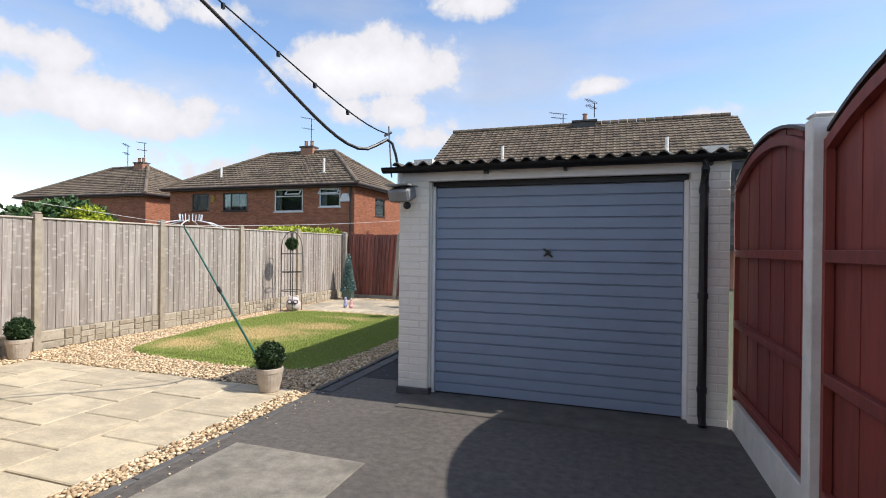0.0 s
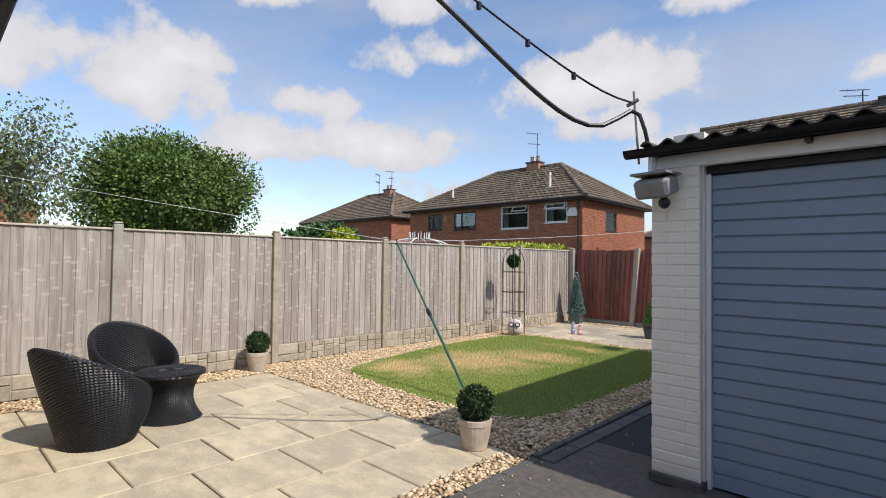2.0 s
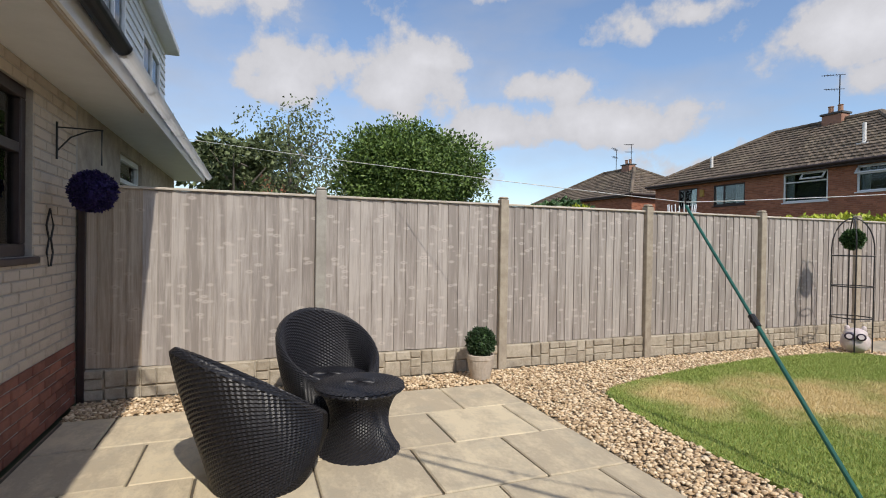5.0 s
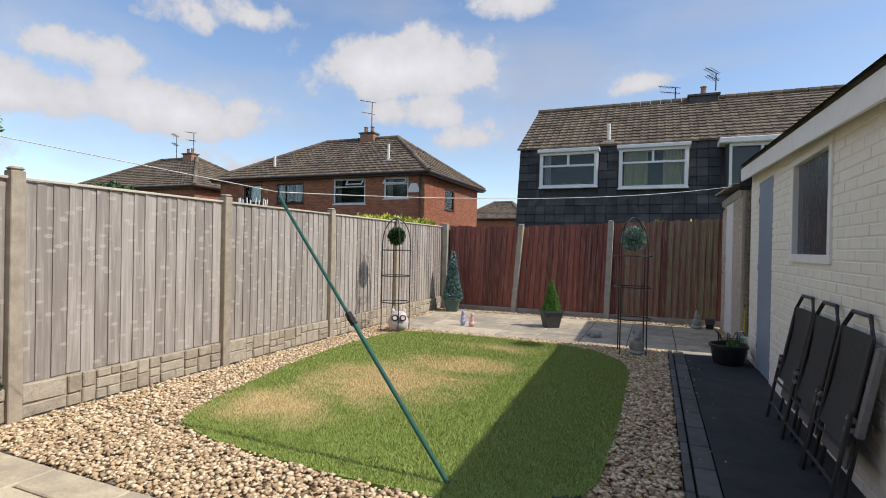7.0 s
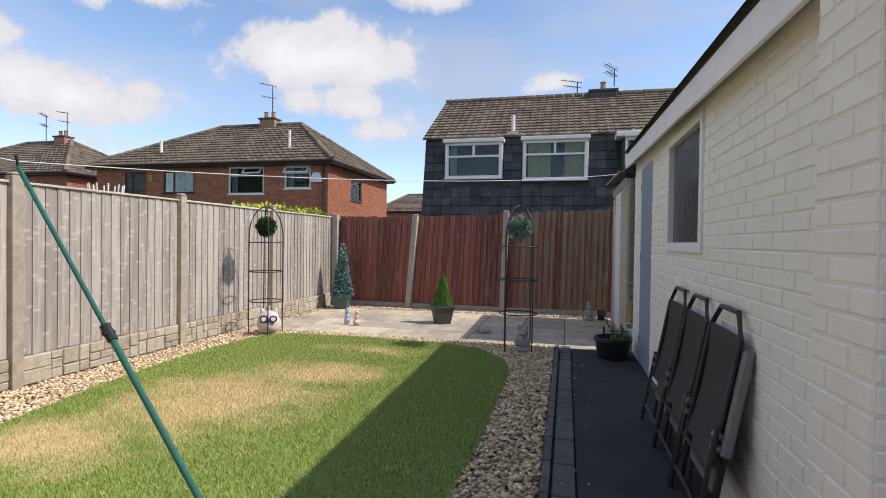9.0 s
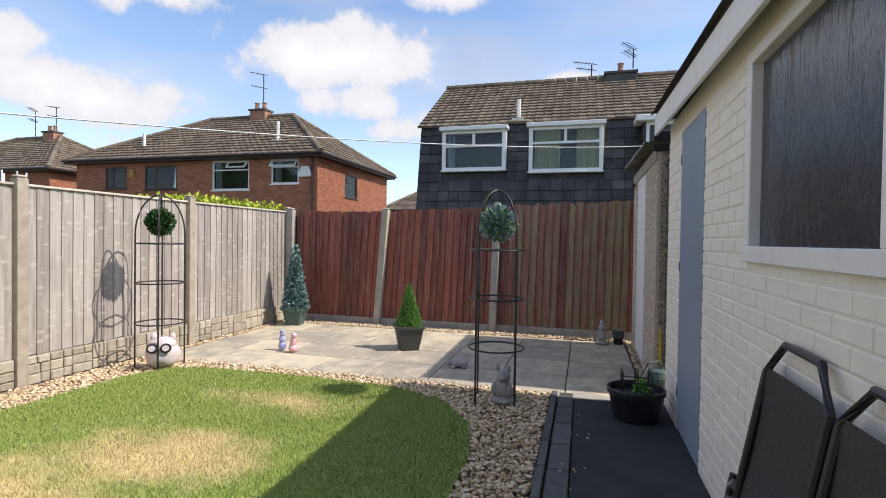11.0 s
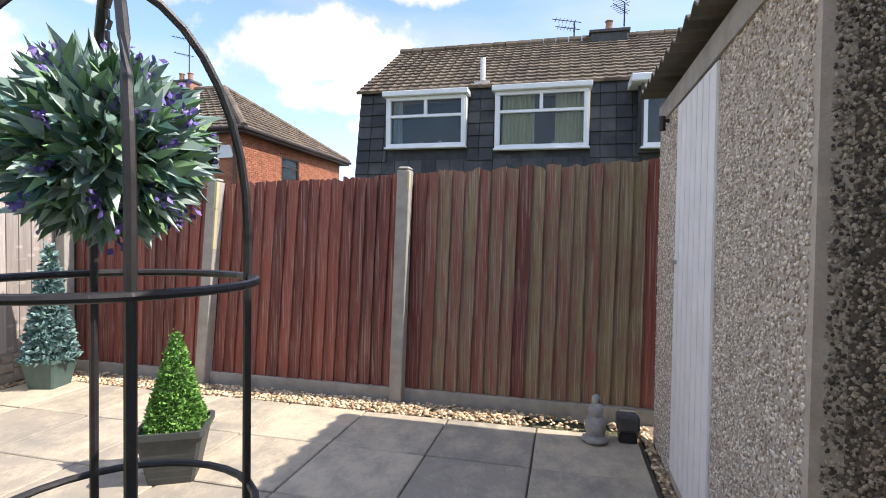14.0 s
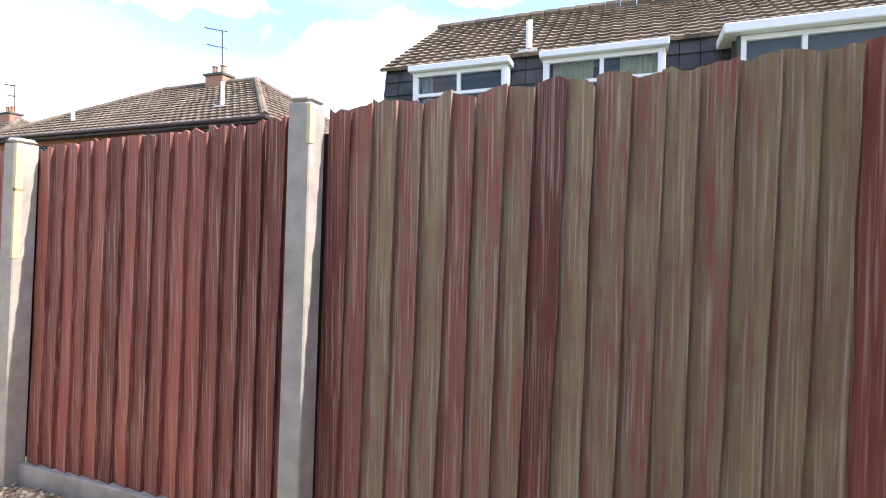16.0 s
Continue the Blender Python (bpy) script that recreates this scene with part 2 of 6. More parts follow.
STONE_BOARD = mat("moulded_concrete_stone", (0.52, 0.46, 0.36), (0.33, 0.28, 0.21), 14, 0.9, 0.9, 60, vary=0.35, stain=0.35, stain_col=(0.2, 0.165, 0.11), stain_scale=4, bump_dist=0.014)
PAVING = mat("buff_paving_slab", (0.66, 0.56, 0.385), (0.47, 0.395, 0.28), 4.0, 0.85, 0.7, 26, (1, 1.6, 1), 0.3, stain=0.5, stain_col=(0.38, 0.345, 0.27), stain_scale=3.2, bump_dist=0.016, contrast=0.15)
PAVING_REAR = mat("grey_buff_paving_slab", (0.60, 0.51, 0.37), (0.36, 0.315, 0.245), 4.0, 0.85, 0.7, 28, (1.6, 1, 1), 0.35, stain=0.7, stain_col=(0.22, 0.215, 0.19), stain_scale=1.7, bump_dist=0.012, contrast=0.18)
JOINT = mat("sandy_joint", (0.15, 0.125, 0.09), (0.09, 0.075, 0.055), 20, 0.95, 0.5, 90)
TARMAC = mat("tarmac", (0.18, 0.16, 0.14), (0.072, 0.066, 0.06), 16, 0.9, 1.0, 190, contrast=0.3, stain=0.45, stain_col=(0.075, 0.07, 0.06), stain_scale=0.9, bump_dist=0.01)
TARMAC_PATH = mat("dark_path_tarmac", (0.05, 0.05, 0.053), (0.025, 0.025, 0.028), 5, 0.88, 0.8, 170, stain=0.3, stain_col=(0.075, 0.07, 0.063), stain_scale=2, bump_dist=0.008)
SLAB_OLD = mat("old_concrete_patch", (0.33, 0.30, 0.245), (0.19, 0.175, 0.145), 6, 0.9, 0.8, 90, contrast=0.16, stain=0.5, stain_col=(0.11, 0.105, 0.085), stain_scale=2.6, bump_dist=0.008)
APRON = mat("dirty_concrete_threshold", (0.17, 0.155, 0.13), (0.07, 0.065, 0.055), 5, 0.9, 0.9, 80, contrast=0.3, stain=0.5, stain_col=(0.06, 0.065, 0.045), stain_scale=2.2, bump_dist=0.01)
EDGING = mat("dark_edging", (0.14, 0.135, 0.13), (0.08, 0.078, 0.075), 8, 0.9, 0.6, 90, vary=0.4, bump_dist=0.008)
SOIL = mat("gravel_bed", (0.36, 0.28, 0.19), (0.2, 0.15, 0.1), 30, 0.95, 0.9, 120)
GRAVEL = mat("gravel_stones", (0.84, 0.69, 0.48), (0.42, 0.30, 0.18), 3, 0.8, 0.2, 60, vary=1.3, island=True, contrast=0.45, ramp=[(0.55, (0.66, 0.49, 0.30))])
LAWN_SOIL = mat("lawn_base", (0.14, 0.17, 0.05), (0.075, 0.11, 0.025), 4, 0.95, 0.6, 70)
PAINT_BRICK = mat("cream_painted_brick", (0.90, 0.86, 0.77), (0.84, 0.79, 0.70), 5, 0.65, 0.5, 45, vary=0.2, stain=0.08, stain_col=(0.6, 0.55, 0.46), stain_scale=3, bump_dist=0.006)
PAINT_MORTAR = mat("cream_painted_mortar", (0.85, 0.81, 0.72), (0.78, 0.73, 0.64), 8, 0.75, 0.5, 60)
BUFF_BRICK = mat("buff_grey_brick", (0.50, 0.42, 0.33), (0.27, 0.22, 0.175), 6, 0.9, 0.6, 60, vary=0.8, bump_dist=0.006)
RED_BRICK = mat("red_plinth_brick", (0.30, 0.125, 0.085), (0.17, 0.07, 0.05), 6, 0.9, 0.6, 60, vary=0.6, bump_dist=0.006)
MORTAR = mat("grey_mortar", (0.44, 0.40, 0.35), (0.33, 0.3, 0.26), 20, 0.95, 0.6, 90)
HOUSE_BRICK = mat("orange_red_brick", (0.46, 0.185, 0.105), (0.30, 0.115, 0.065), 2, 0.9, 0.4, 12, vary=0.6, island=True, stain=0.3, stain_col=(0.22, 0.1, 0.07), stain_scale=0.8)
HOUSE_MORTAR = mat("brick_house_mortar", (0.40, 0.22, 0.15), (0.3, 0.16, 0.11), 8, 0.95, 0.3, 40)
ROOF_TILE = mat("brown_concrete_tile", (0.19, 0.145, 0.105), (0.09, 0.07, 0.052), 1.6, 0.85, 0.4, 12, vary=0.5, island=True, stain=0.5, stain_col=(0.25, 0.21, 0.14), stain_scale=0.9)
BLACK_TILE = mat("black_hung_tile", (0.060, 0.058, 0.058), (0.026, 0.025, 0.026), 2, 0.55, 0.3, 14, (1, 1, 0.4), 0.7, stain=0.45, stain_col=(0.15, 0.145, 0.135), stain_scale=1.5)
WHITE_PVC = mat("white_plastic", (0.82, 0.82, 0.82), (0.74, 0.74, 0.74), 6, 0.35, 0.03, 40)
WHITE_WOOD = mat("white_painted_wood", (0.88, 0.87, 0.86), (0.80, 0.79, 0.78), 6, 0.55, 0.2, 40, (1, 1, 1), stain=0.2, stain_col=(0.5, 0.47, 0.42), stain_scale=5)
WHITE_POST = mat("white_painted_concrete", (0.80, 0.79, 0.76), (0.68, 0.66, 0.62), 7, 0.75, 0.5, 60, stain=0.3, stain_col=(0.4, 0.38, 0.32), stain_scale=5)
BROWN_FRAME = mat("dark_brown_frame", (0.05, 0.032, 0.028), (0.035, 0.022, 0.02), 12, 0.45, 0.1, 60)
BLUE_DOOR = mat("blue_grey_painted_steel", (0.285, 0.35, 0.45), (0.255, 0.315, 0.41), 2.0, 0.45, 0.08, 50, stain=0.15, stain_col=(0.22, 0.265, 0.335), stain_scale=3)
BLACK_PLASTIC = mat("black_plastic", (0.022, 0.022, 0.024), (0.014, 0.014, 0.015), 15, 0.4, 0.1, 60)
BLACK_METAL = mat("dark_metal", (0.035, 0.033, 0.033), (0.02, 0.019, 0.019), 20, 0.45, 0.15, 80)
ASBESTOS = mat("dark_corrugated_sheet", (0.16, 0.145, 0.125), (0.075, 0.07, 0.062), 4, 0.9, 0.5, 40, stain=0.5, stain_col=(0.1, 0.1, 0.06), stain_scale=3)
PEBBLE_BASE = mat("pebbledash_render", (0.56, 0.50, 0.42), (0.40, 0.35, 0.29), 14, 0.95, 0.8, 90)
# darker copies of pebbles and render: the shade on the shed's front is in their colour
PEBBLES_SHADED = mat("algae_dark_pebbles", (0.50, 0.43, 0.34), (0.07, 0.06, 0.05), 3, 0.7, 0.1, 60, vary=1.4, island=True, contrast=0.5)
RENDER_SHADED = mat("algae_dark_render", (0.23, 0.19, 0.15), (0.10, 0.085, 0.07), 14, 0.95, 0.8, 90)
PEBBLES = mat("pebbles", (0.90, 0.83, 0.72), (0.38, 0.30, 0.23), 3, 0.75, 0.1, 60, vary=1.4, island=True, contrast=0.5)
WICKER = mat("black_woven_rattan", (0.021, 0.0205, 0.024), (0.009, 0.009, 0.011), 30, 0.38, 0.2, 120, vary=0.3, island=True)
GLASS = glass_mat("window_glass")
# dimness painted as a dark colour, for rooms and the garage roof's underside
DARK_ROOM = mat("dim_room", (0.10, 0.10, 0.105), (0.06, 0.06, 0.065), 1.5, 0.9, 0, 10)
CURTAIN = mat("cream_curtain", (0.86, 0.78, 0.46), (0.75, 0.66, 0.36), 3, 0.9, 0.1, 30, (10, 10, 0.5))
NET = mat("pale_net_curtain", (0.6, 0.63, 0.65), (0.48, 0.5, 0.53), 3, 0.9, 0.1, 30, (10, 10, 0.5))


# ---- helpers for building ----
def part(name, bm, material, parent=None, label="", smooth=False):
    """Link a bmesh as one mesh object, under a thing or a part."""
    me = bpy.data.meshes.new(name)
    bmesh.ops.recalc_face_normals(bm, faces=bm.faces) if len(bm.faces) < 30000 else None
    bm.to_mesh(me)
    bm.free()
    if smooth:
        me.shade_smooth()
    return part_mesh(name, me, material, parent, label)


def part_mesh(name, me, material, parent=None, label=""):
    if not me.materials:
        me.materials.append(material)
    ob = new(name, me)
    if parent is not None:
        ob.parent = parent
    if label:
        tagged(ob, label)
    return ob


def thing(name, label, category, group="", kind="", at=(0, 0, 0), rz=0.0):
    e = new(name)
    e.matrix_basis = pose(*at, 0, 0, rz)
    e.empty_display_size = 0.1
    return tagged(e, label, category, group, kind)


def box(bm, x0, x1, y0, y1, z0, z1, bevel=0.0, m=None):
    r = bmesh.ops.create_cube(bm, size=1)["verts"]
    for v in r:
        v.co = Vector((x0 + (v.co.x + .5) * (x1 - x0), y0 + (v.co.y + .5) * (y1 - y0), z0 + (v.co.z + .5) * (z1 - z0)))
    if bevel:
        es = list({e for v in r for e in v.link_edges})
        r = bmesh.ops.bevel(bm, geom=es, offset=bevel, segments=1, affect="EDGES")["verts"]
    if m is not None:
        bmesh.ops.transform(bm, matrix=m, verts=r)
    return r


def box_part(name, dims, material, parent=None, label="", bevel=0.0):
    bm = bmesh.new()
    box(bm, *dims, bevel=bevel)
    return part(name, bm, material, parent, label)


def tube(bm, pts, r, seg=6, r_end=None):
    """A tube along points."""
    pts = [Vector(p) for p in pts]
    rings = []
    for i, p in enumerate(pts):
        d = (pts[min(i + 1, len(pts) - 1)] - pts[max(i - 1, 0)])
        d = d.normalized() if d.length > 1e-6 else Vector((0, 0, 1))
        u = d.cross(Vector((0, 0, 1)) if abs(d.z) < 0.95 else Vector((1, 0, 0))).normalized()
        w = d.cross(u)
        rr = r if r_end is None else r + (r_end - r) * i / max(1, len(pts) - 1)
        rings.append([bm.verts.new(p + rr * (math.cos(2 * math.pi * k / seg) * u + math.sin(2 * math.pi * k / seg) * w)) for k in range(seg)])
    for a, b in zip(rings, rings[1:]):
        for k in range(seg):
            bm.faces.new((a[k], a[(k + 1) % seg], b[(k + 1) % seg], b[k]))
    bm.faces.new(rings[0][::-1]), bm.faces.new(rings[-1])


def lathe(bm, prof, seg=24, cap=True, tilt=None):
    """A turned shape from (radius, height) pairs."""
    rings = []
    for r, z in prof:
        rings.append([bm.verts.new((r * math.cos(2 * math.pi * k / seg), r * math.sin(2 * math.pi * k / seg), z)) for k in range(seg)])
    for a, b in zip(rings, rings[1:]):
        for k in range(seg):
            bm.faces.new((a[k], a[(k + 1) % seg], b[(k + 1) % seg], b[k]))
    if cap:
        bm.faces.new(rings[0][::-1]), bm.faces.new(rings[-1])
    return rings


def slab(bm, pts, z0, z1):
    """A flat shape with thickness from an outline."""
    a, b = [bm.verts.new((x, y, z0)) for x, y in pts], [bm.verts.new((x, y, z1)) for x, y in pts]
    bm.faces.new(a[::-1]), bm.faces.new(b)
    for i in range(len(pts)):
        j = (i + 1) % len(pts)
        bm.faces.new((a[i], a[j], b[j], b[i]))


def mesh_of(name, verts, faces, material, parent=None, smooth=False, label=""):
    me = bpy.data.meshes.new(name)
    me.from_pydata(verts, [], faces)
    if smooth:
        me.shade_smooth()
    return part_mesh(name, me, material, parent, label)


PIECE = {}


def piece(name, size, material, parent, at, rz=0.0, rx=0.0, ry=0.0, bevel=0.006):
    """One brick, slab, stone or board: an object on a shared bevelled block, centred on its place."""
    key = (material.name, tuple(round(s, 3) for s in size))
    if key not in PIECE:
        bm = bmesh.new()
        box(bm, -size[0] / 2, size[0] / 2, -size[1] / 2, size[1] / 2, -size[2] / 2, size[2] / 2, bevel=bevel)
        me = bpy.data.meshes.new(name)
        bm.to_mesh(me)
        bm.free()
        me.materials.append(material)
        PIECE[key] = me
    ob = new(name, PIECE[key])
    ob.parent = parent
    ob.matrix_basis = pose(*at, rx, ry, rz)
    return ob


def in_holes(a0, a1, z0, z1, holes):
    """What is left of a run [a0, a1] at the heights z0..z1 outside the holes (u0, u1, v0, v1)."""
    runs = [(a0, a1)]
    for u0, u1, v0, v1 in holes:
        if z1 <= v0 + 0.02 or z0 >= v1 - 0.02:
            continue
        nxt = []
        for s, e in runs:
            if e <= u0 or s >= u1:
                nxt.append((s, e))
            else:
                if s < u0: nxt.append((s, u0))
                if e > u1: nxt.append((u1, e))
        runs = nxt
    return [(s, e) for s, e in runs if e - s > 0.02]


def brick_face(parent, material, axis, face, out, a0, a1, z0, z1, holes=(), limit=300, near=None, length=0.225, course=0.075, proud=0.006, gap=0.009, end_gap=None):
    """Courses of bricks on a wall's face: those next to the path as pieces, the rest joined."""
    made, verts, faces = 0, [], []
    rows = int((z1 - z0) / course + 0.5)
    ch = (z1 - z0) / rows
    rng = random.Random(int(face * 100) + rows)
    for j in range(rows):
        zz = z0 + j * ch
        for s, e in in_holes(a0, a1, zz, zz + ch, holes):
            u = a0 - (length / 2 if j % 2 else 0) - length * 40
            while u < e:
                p, q = max(u, s), min(u + length, e)
                u += length
                if q - p < 0.03:
                    continue
                mid, ln, pr = (p + q) / 2, round(q - p - (gap if end_gap is None else end_gap), 3), proud * rng.uniform(0.6, 1.4)
                deep = 0.03
                c = face + out * (pr - deep / 2)
                if made < limit and (near is None or near[0] < mid < near[1] and near[2] < zz < near[3]):
                    if axis == "x":
                        piece("brick", (ln, deep, round(ch - gap, 3)), material, parent, (mid, c, zz + ch / 2), rx=rng.uniform(-.4, .4))
                    else:
                        piece("brick", (deep, ln, round(ch - gap, 3)), material, parent, (c, mid, zz + ch / 2), ry=rng.uniform(-.4, .4))
                    made += 1
                else:
                    k, hl, hz, b = len(verts), ln / 2, (ch - gap) / 2, 0.005
                    f0, f1 = face, face + out * pr
                    ring = [(mid - hl, zz + ch / 2 - hz), (mid + hl, zz + ch / 2 - hz), (mid + hl, zz + ch / 2 + hz), (mid - hl, zz + ch / 2 + hz)]
                    for d, inset in ((f0, 0), (f1, b)):
                        for i, (uu, vv) in enumerate(ring):
                            uu += inset * (1 if i in (0, 3) else -1)
                            vv += inset * (1 if i in (0, 1) else -1)
                            verts.append((uu, d, vv) if axis == "x" else (d, uu, vv))
                    faces += [(k + 4, k + 5, k + 6, k + 7)] + [(k + i, k + (i + 1) % 4, k + 4 + (i + 1) % 4, k + 4 + i) for i in range(4)]
    if verts:
        tagged(mesh_of("brickwork", verts, faces, ISLAND.get(material.name, material), parent), kind="stuff")


ISLAND = {}


def wall(name, axis, a0, a1, b0, b1, z0, z1, material, holes=(), label="", kind="structure", parent=None):
    """A wall of real thickness, b0..b1, with openings right through it."""
    us = sorted({a0, a1, *[h[0] for h in holes], *[h[1] for h in holes]})
    vs = sorted({z0, z1, *[h[2] for h in holes], *[h[3] for h in holes]})
    bm = bmesh.new()
    for u0, u1 in zip(us, us[1:]):
        for v0, v1 in zip(vs, vs[1:]):
            if any(h[0] - 1e-6 <= u0 and u1 <= h[1] + 1e-6 and h[2] - 1e-6 <= v0 and v1 <= h[3] + 1e-6 for h in holes):
                continue
            if axis == "x":
                box(bm, u0, u1, b0, b1, v0, v1)
            else:
                box(bm, b0, b1, u0, u1, v0, v1)
    bmesh.ops.remove_doubles(bm, verts=bm.verts, dist=1e-4)
    seen = {}
    for f in bm.faces:
        seen.setdefault(tuple(round(c, 3) for c in f.calc_center_median()), []).append(f)
    bmesh.ops.delete(bm, geom=[f for fs in seen.values() if len(fs) > 1 for f in fs], context="FACES")
    ob = part(name, bm, material, parent)
    return tagged(ob, label, kind=kind) if kind else ob


# ---- ground ----
FENCE_X, REAR_Y, GX = -7.65, 13.45, -1.98
ground_bm = bmesh.new()
slab(ground_bm, [(-900, -900), (900, -900), (900, 900), (-900, 900)], -0.5, -0.06)
tagged(part("ground", ground_bm, mat("distant_ground", (0.12, 0.13, 0.07), (0.08, 0.09, 0.05), 0.4, 0.95, 0.3, 8)), "bare earth and grass under and beyond the gardens", "ground", kind="structure")
drive_bm = bmesh.new()
slab(drive_bm, [(-2.87, -8), (1.2, -8), (1.2, 5.3), (-2.87, 5.3)], -0.05, 0.0)
driveway = tagged(part("driveway", drive_bm, TARMAC), "worn dark tarmac driveway before the garage", "driveway", kind="structure")
box_part("path", (-2.74, -1.9, 5.304, 10.42, -0.05, 0.002), TARMAC_PATH)
tagged(bpy.data.objects["path"], "narrow dark tarmac path along the garage wall", "path", kind="structure")
tagged(box_part("concrete_patch", (-2.72, -1.63, 1.6, 3.19, -0.04, 0.006), SLAB_OLD, bevel=0.004), "old stained concrete patch let into the tarmac", "concrete slab", kind="structure")
tagged(box_part("garage_apron", (-1.95, 0.93, 4.42, 5.0, -0.04, 0.012), APRON, bevel=0.006), "stained concrete threshold before the garage door", "concrete slab", kind="structure")
bed_bm = bmesh.new()
slab(bed_bm, [(-7.62, 0.88), (-2.95, 0.88), (-2.95, 13.42), (-7.62, 13.42)], -0.05, -0.022)
tagged(part("gravel_bed", bed_bm, SOIL), "sandy bed under the loose gravel", "gravel bed", kind="structure")
kerb = thing("path_edging", "row of dark concrete edging blocks beside the path", "edging", kind="structure")
for i in range(14):
    y = 4.62 + i * 0.415
    piece("edging_block", (0.05, 0.40, 0.12), EDGING, kerb, (-2.92, y + 0.2, -0.035), rz=random.uniform(-.3, .3))
    piece("edging_block", (0.13, 0.40, 0.10), EDGING, kerb, (-2.815, y + 0.2, -0.038), rz=random.uniform(-.3, .3))
for i in range(14):
    piece("edging_block", (0.07, 0.42, 0.10), EDGING, kerb, (-2.90, 4.4 - i * 0.43, -0.042), rz=random.uniform(-.4, .4))

# lawn outline, rounded
LAWN = [(-6.45, 5.42), (-5.9, 5.28), (-5.0, 5.2), (-4.2, 5.2), (-3.75, 5.28), (-3.52, 5.45), (-3.42, 5.8), (-3.38, 7.0), (-3.38, 8.8), (-3.5, 9.35), (-3.85, 9.85),
        (-4.4, 10.1), (-5.4, 10.16), (-6.5, 10.14), (-6.88, 10.02), (-7.05, 9.6), (-7.1, 8.3), (-6.98, 7.2), (-6.75, 6.1), (-6.6, 5.62)]


def inside(x, y, poly):
    c = False
    for (x0, y0), (x1, y1) in zip(poly, poly[1:] + poly[:1]):
        if (y0 > y) != (y1 > y) and x < (x1 - x0) * (y - y0) / (y1 - y0) + x0:
            c = not c
    return c


lawn_bm = bmesh.new()
slab(lawn_bm, LAWN, -0.05, 0.012)
lawn = tagged(part("lawn", lawn_bm, LAWN_SOIL), "mown lawn with straw-coloured dry patches", "lawn", kind="structure")

# patio: six columns of slabs, the cross joints staggered by half a slab
patio = thing("patio", "buff riven paving slabs laid in staggered rows", "patio", kind="structure")
tagged(box_part("bedding", (-7.14, -3.16, 0.9, 4.6, -0.06, -0.014), JOINT, patio), kind="structure")
rng = random.Random(12)
COLS = [-7.13, -6.48, -5.82, -5.15, -4.49, -3.83, -3.17]
for c, (xa, xb) in enumerate(zip(COLS, COLS[1:])):
    cuts = [0.92, 1.28, 1.96, 2.63, 3.29, 3.98, 4.58] if c % 2 == 0 else [0.92, 1.60, 2.27, 2.94, 3.63, 4.33, 4.58]
    for ya, yb in zip(cuts, cuts[1:]):
        piece("paving_slab", (round(xb - xa - 0.013, 3), round(yb - ya - 0.013, 3), 0.04), PAVING, patio, ((xa + xb) / 2 + rng.uniform(-.002, .002), (ya + yb) / 2 + rng.uniform(-.002, .002), -0.018 + rng.uniform(-.002, .002)),
              rz=rng.uniform(-.3, .3), rx=rng.uniform(-.2, .2), ry=rng.uniform(-.2, .2), bevel=0.008)
rear = thing("rear_patio", "square grey-buff paving slabs in the far corner", "patio", kind="structure")
tagged(box_part("bedding", (-7.50, -2.10, 10.37, 13.12, -0.06, -0.012), JOINT, rear), kind="structure")
RCOLS = [-2.12, -2.83, -3.505, -4.185, -4.86, -5.53, -6.20, -6.87, -7.49]
RROWS = [10.38, 11.06, 11.745, 12.42, 13.10]
for xb, xa in zip(RCOLS, RCOLS[1:]):
    for ya, yb in zip(RROWS, RROWS[1:]):
        piece("paving_slab", (round(xb - xa - 0.012, 3), round(yb - ya - 0.012, 3), 0.04), PAVING_REAR, rear, ((xa + xb) / 2, (ya + yb) / 2, -0.017 + rng.uniform(-.002, .002)), rz=rng.uniform(-.3, .3), rx=rng.uniform(-.2, .2), ry=rng.uniform(-.2, .2))
tagged(box_part("threshold_slab", (-2.95, -2.06, 10.30, 10.425, -0.06, 0.012), CONCRETE_PALE, bevel=0.006), "pale concrete strip at the end of the path", "concrete strip", kind="structure")

tagged(box_part("dirt_strip", (-2.085, -1.95, 10.43, 13.4, -0.06, -0.008), SOIL), "dirt and grit strip along the shed wall", "ground strip", kind="structure")
# ---- left fence ----
POSTS = [2.9, 4.93, 7.0, 9.04, 11.13, 13.42]


def board_mesh(h, w, material, key, wavy=0.0):
    """A feather-edged board, thick at one side, ragged at the top."""
    k = (material.name, key)
    if k not in PIECE:
        r = random.Random(str(k))
        bm = bmesh.new()
        n = 9
        vs = []
        for i in range(n):
            z = h * i / (n - 1)
            bow = r.uniform(-wavy, wavy)
            top = r.uniform(-0.012, 0.012) if i == n - 1 else 0
            vs.append([bm.verts.new(c) for c in ((-w / 2, bow, z + top), (-w / 2, bow + 0.004, z + top), (w / 2, bow + 0.017, z + top * .3), (w / 2, bow + 0.006, z + top * .3))])
        for a, b in zip(vs, vs[1:]):
            for q in range(4):
                bm.faces.new((a[q], a[(q + 1) % 4], b[(q + 1) % 4], b[q]))
        bm.faces.new(vs[0][::-1]), bm.faces.new(vs[-1])
        bmesh.ops.recalc_face_normals(bm, faces=bm.faces)
        me = bpy.data.meshes.new("board")
        bm.to_mesh(me)
        bm.free()
        me.materials.append(material)
        PIECE[k] = me
    return PIECE[k]


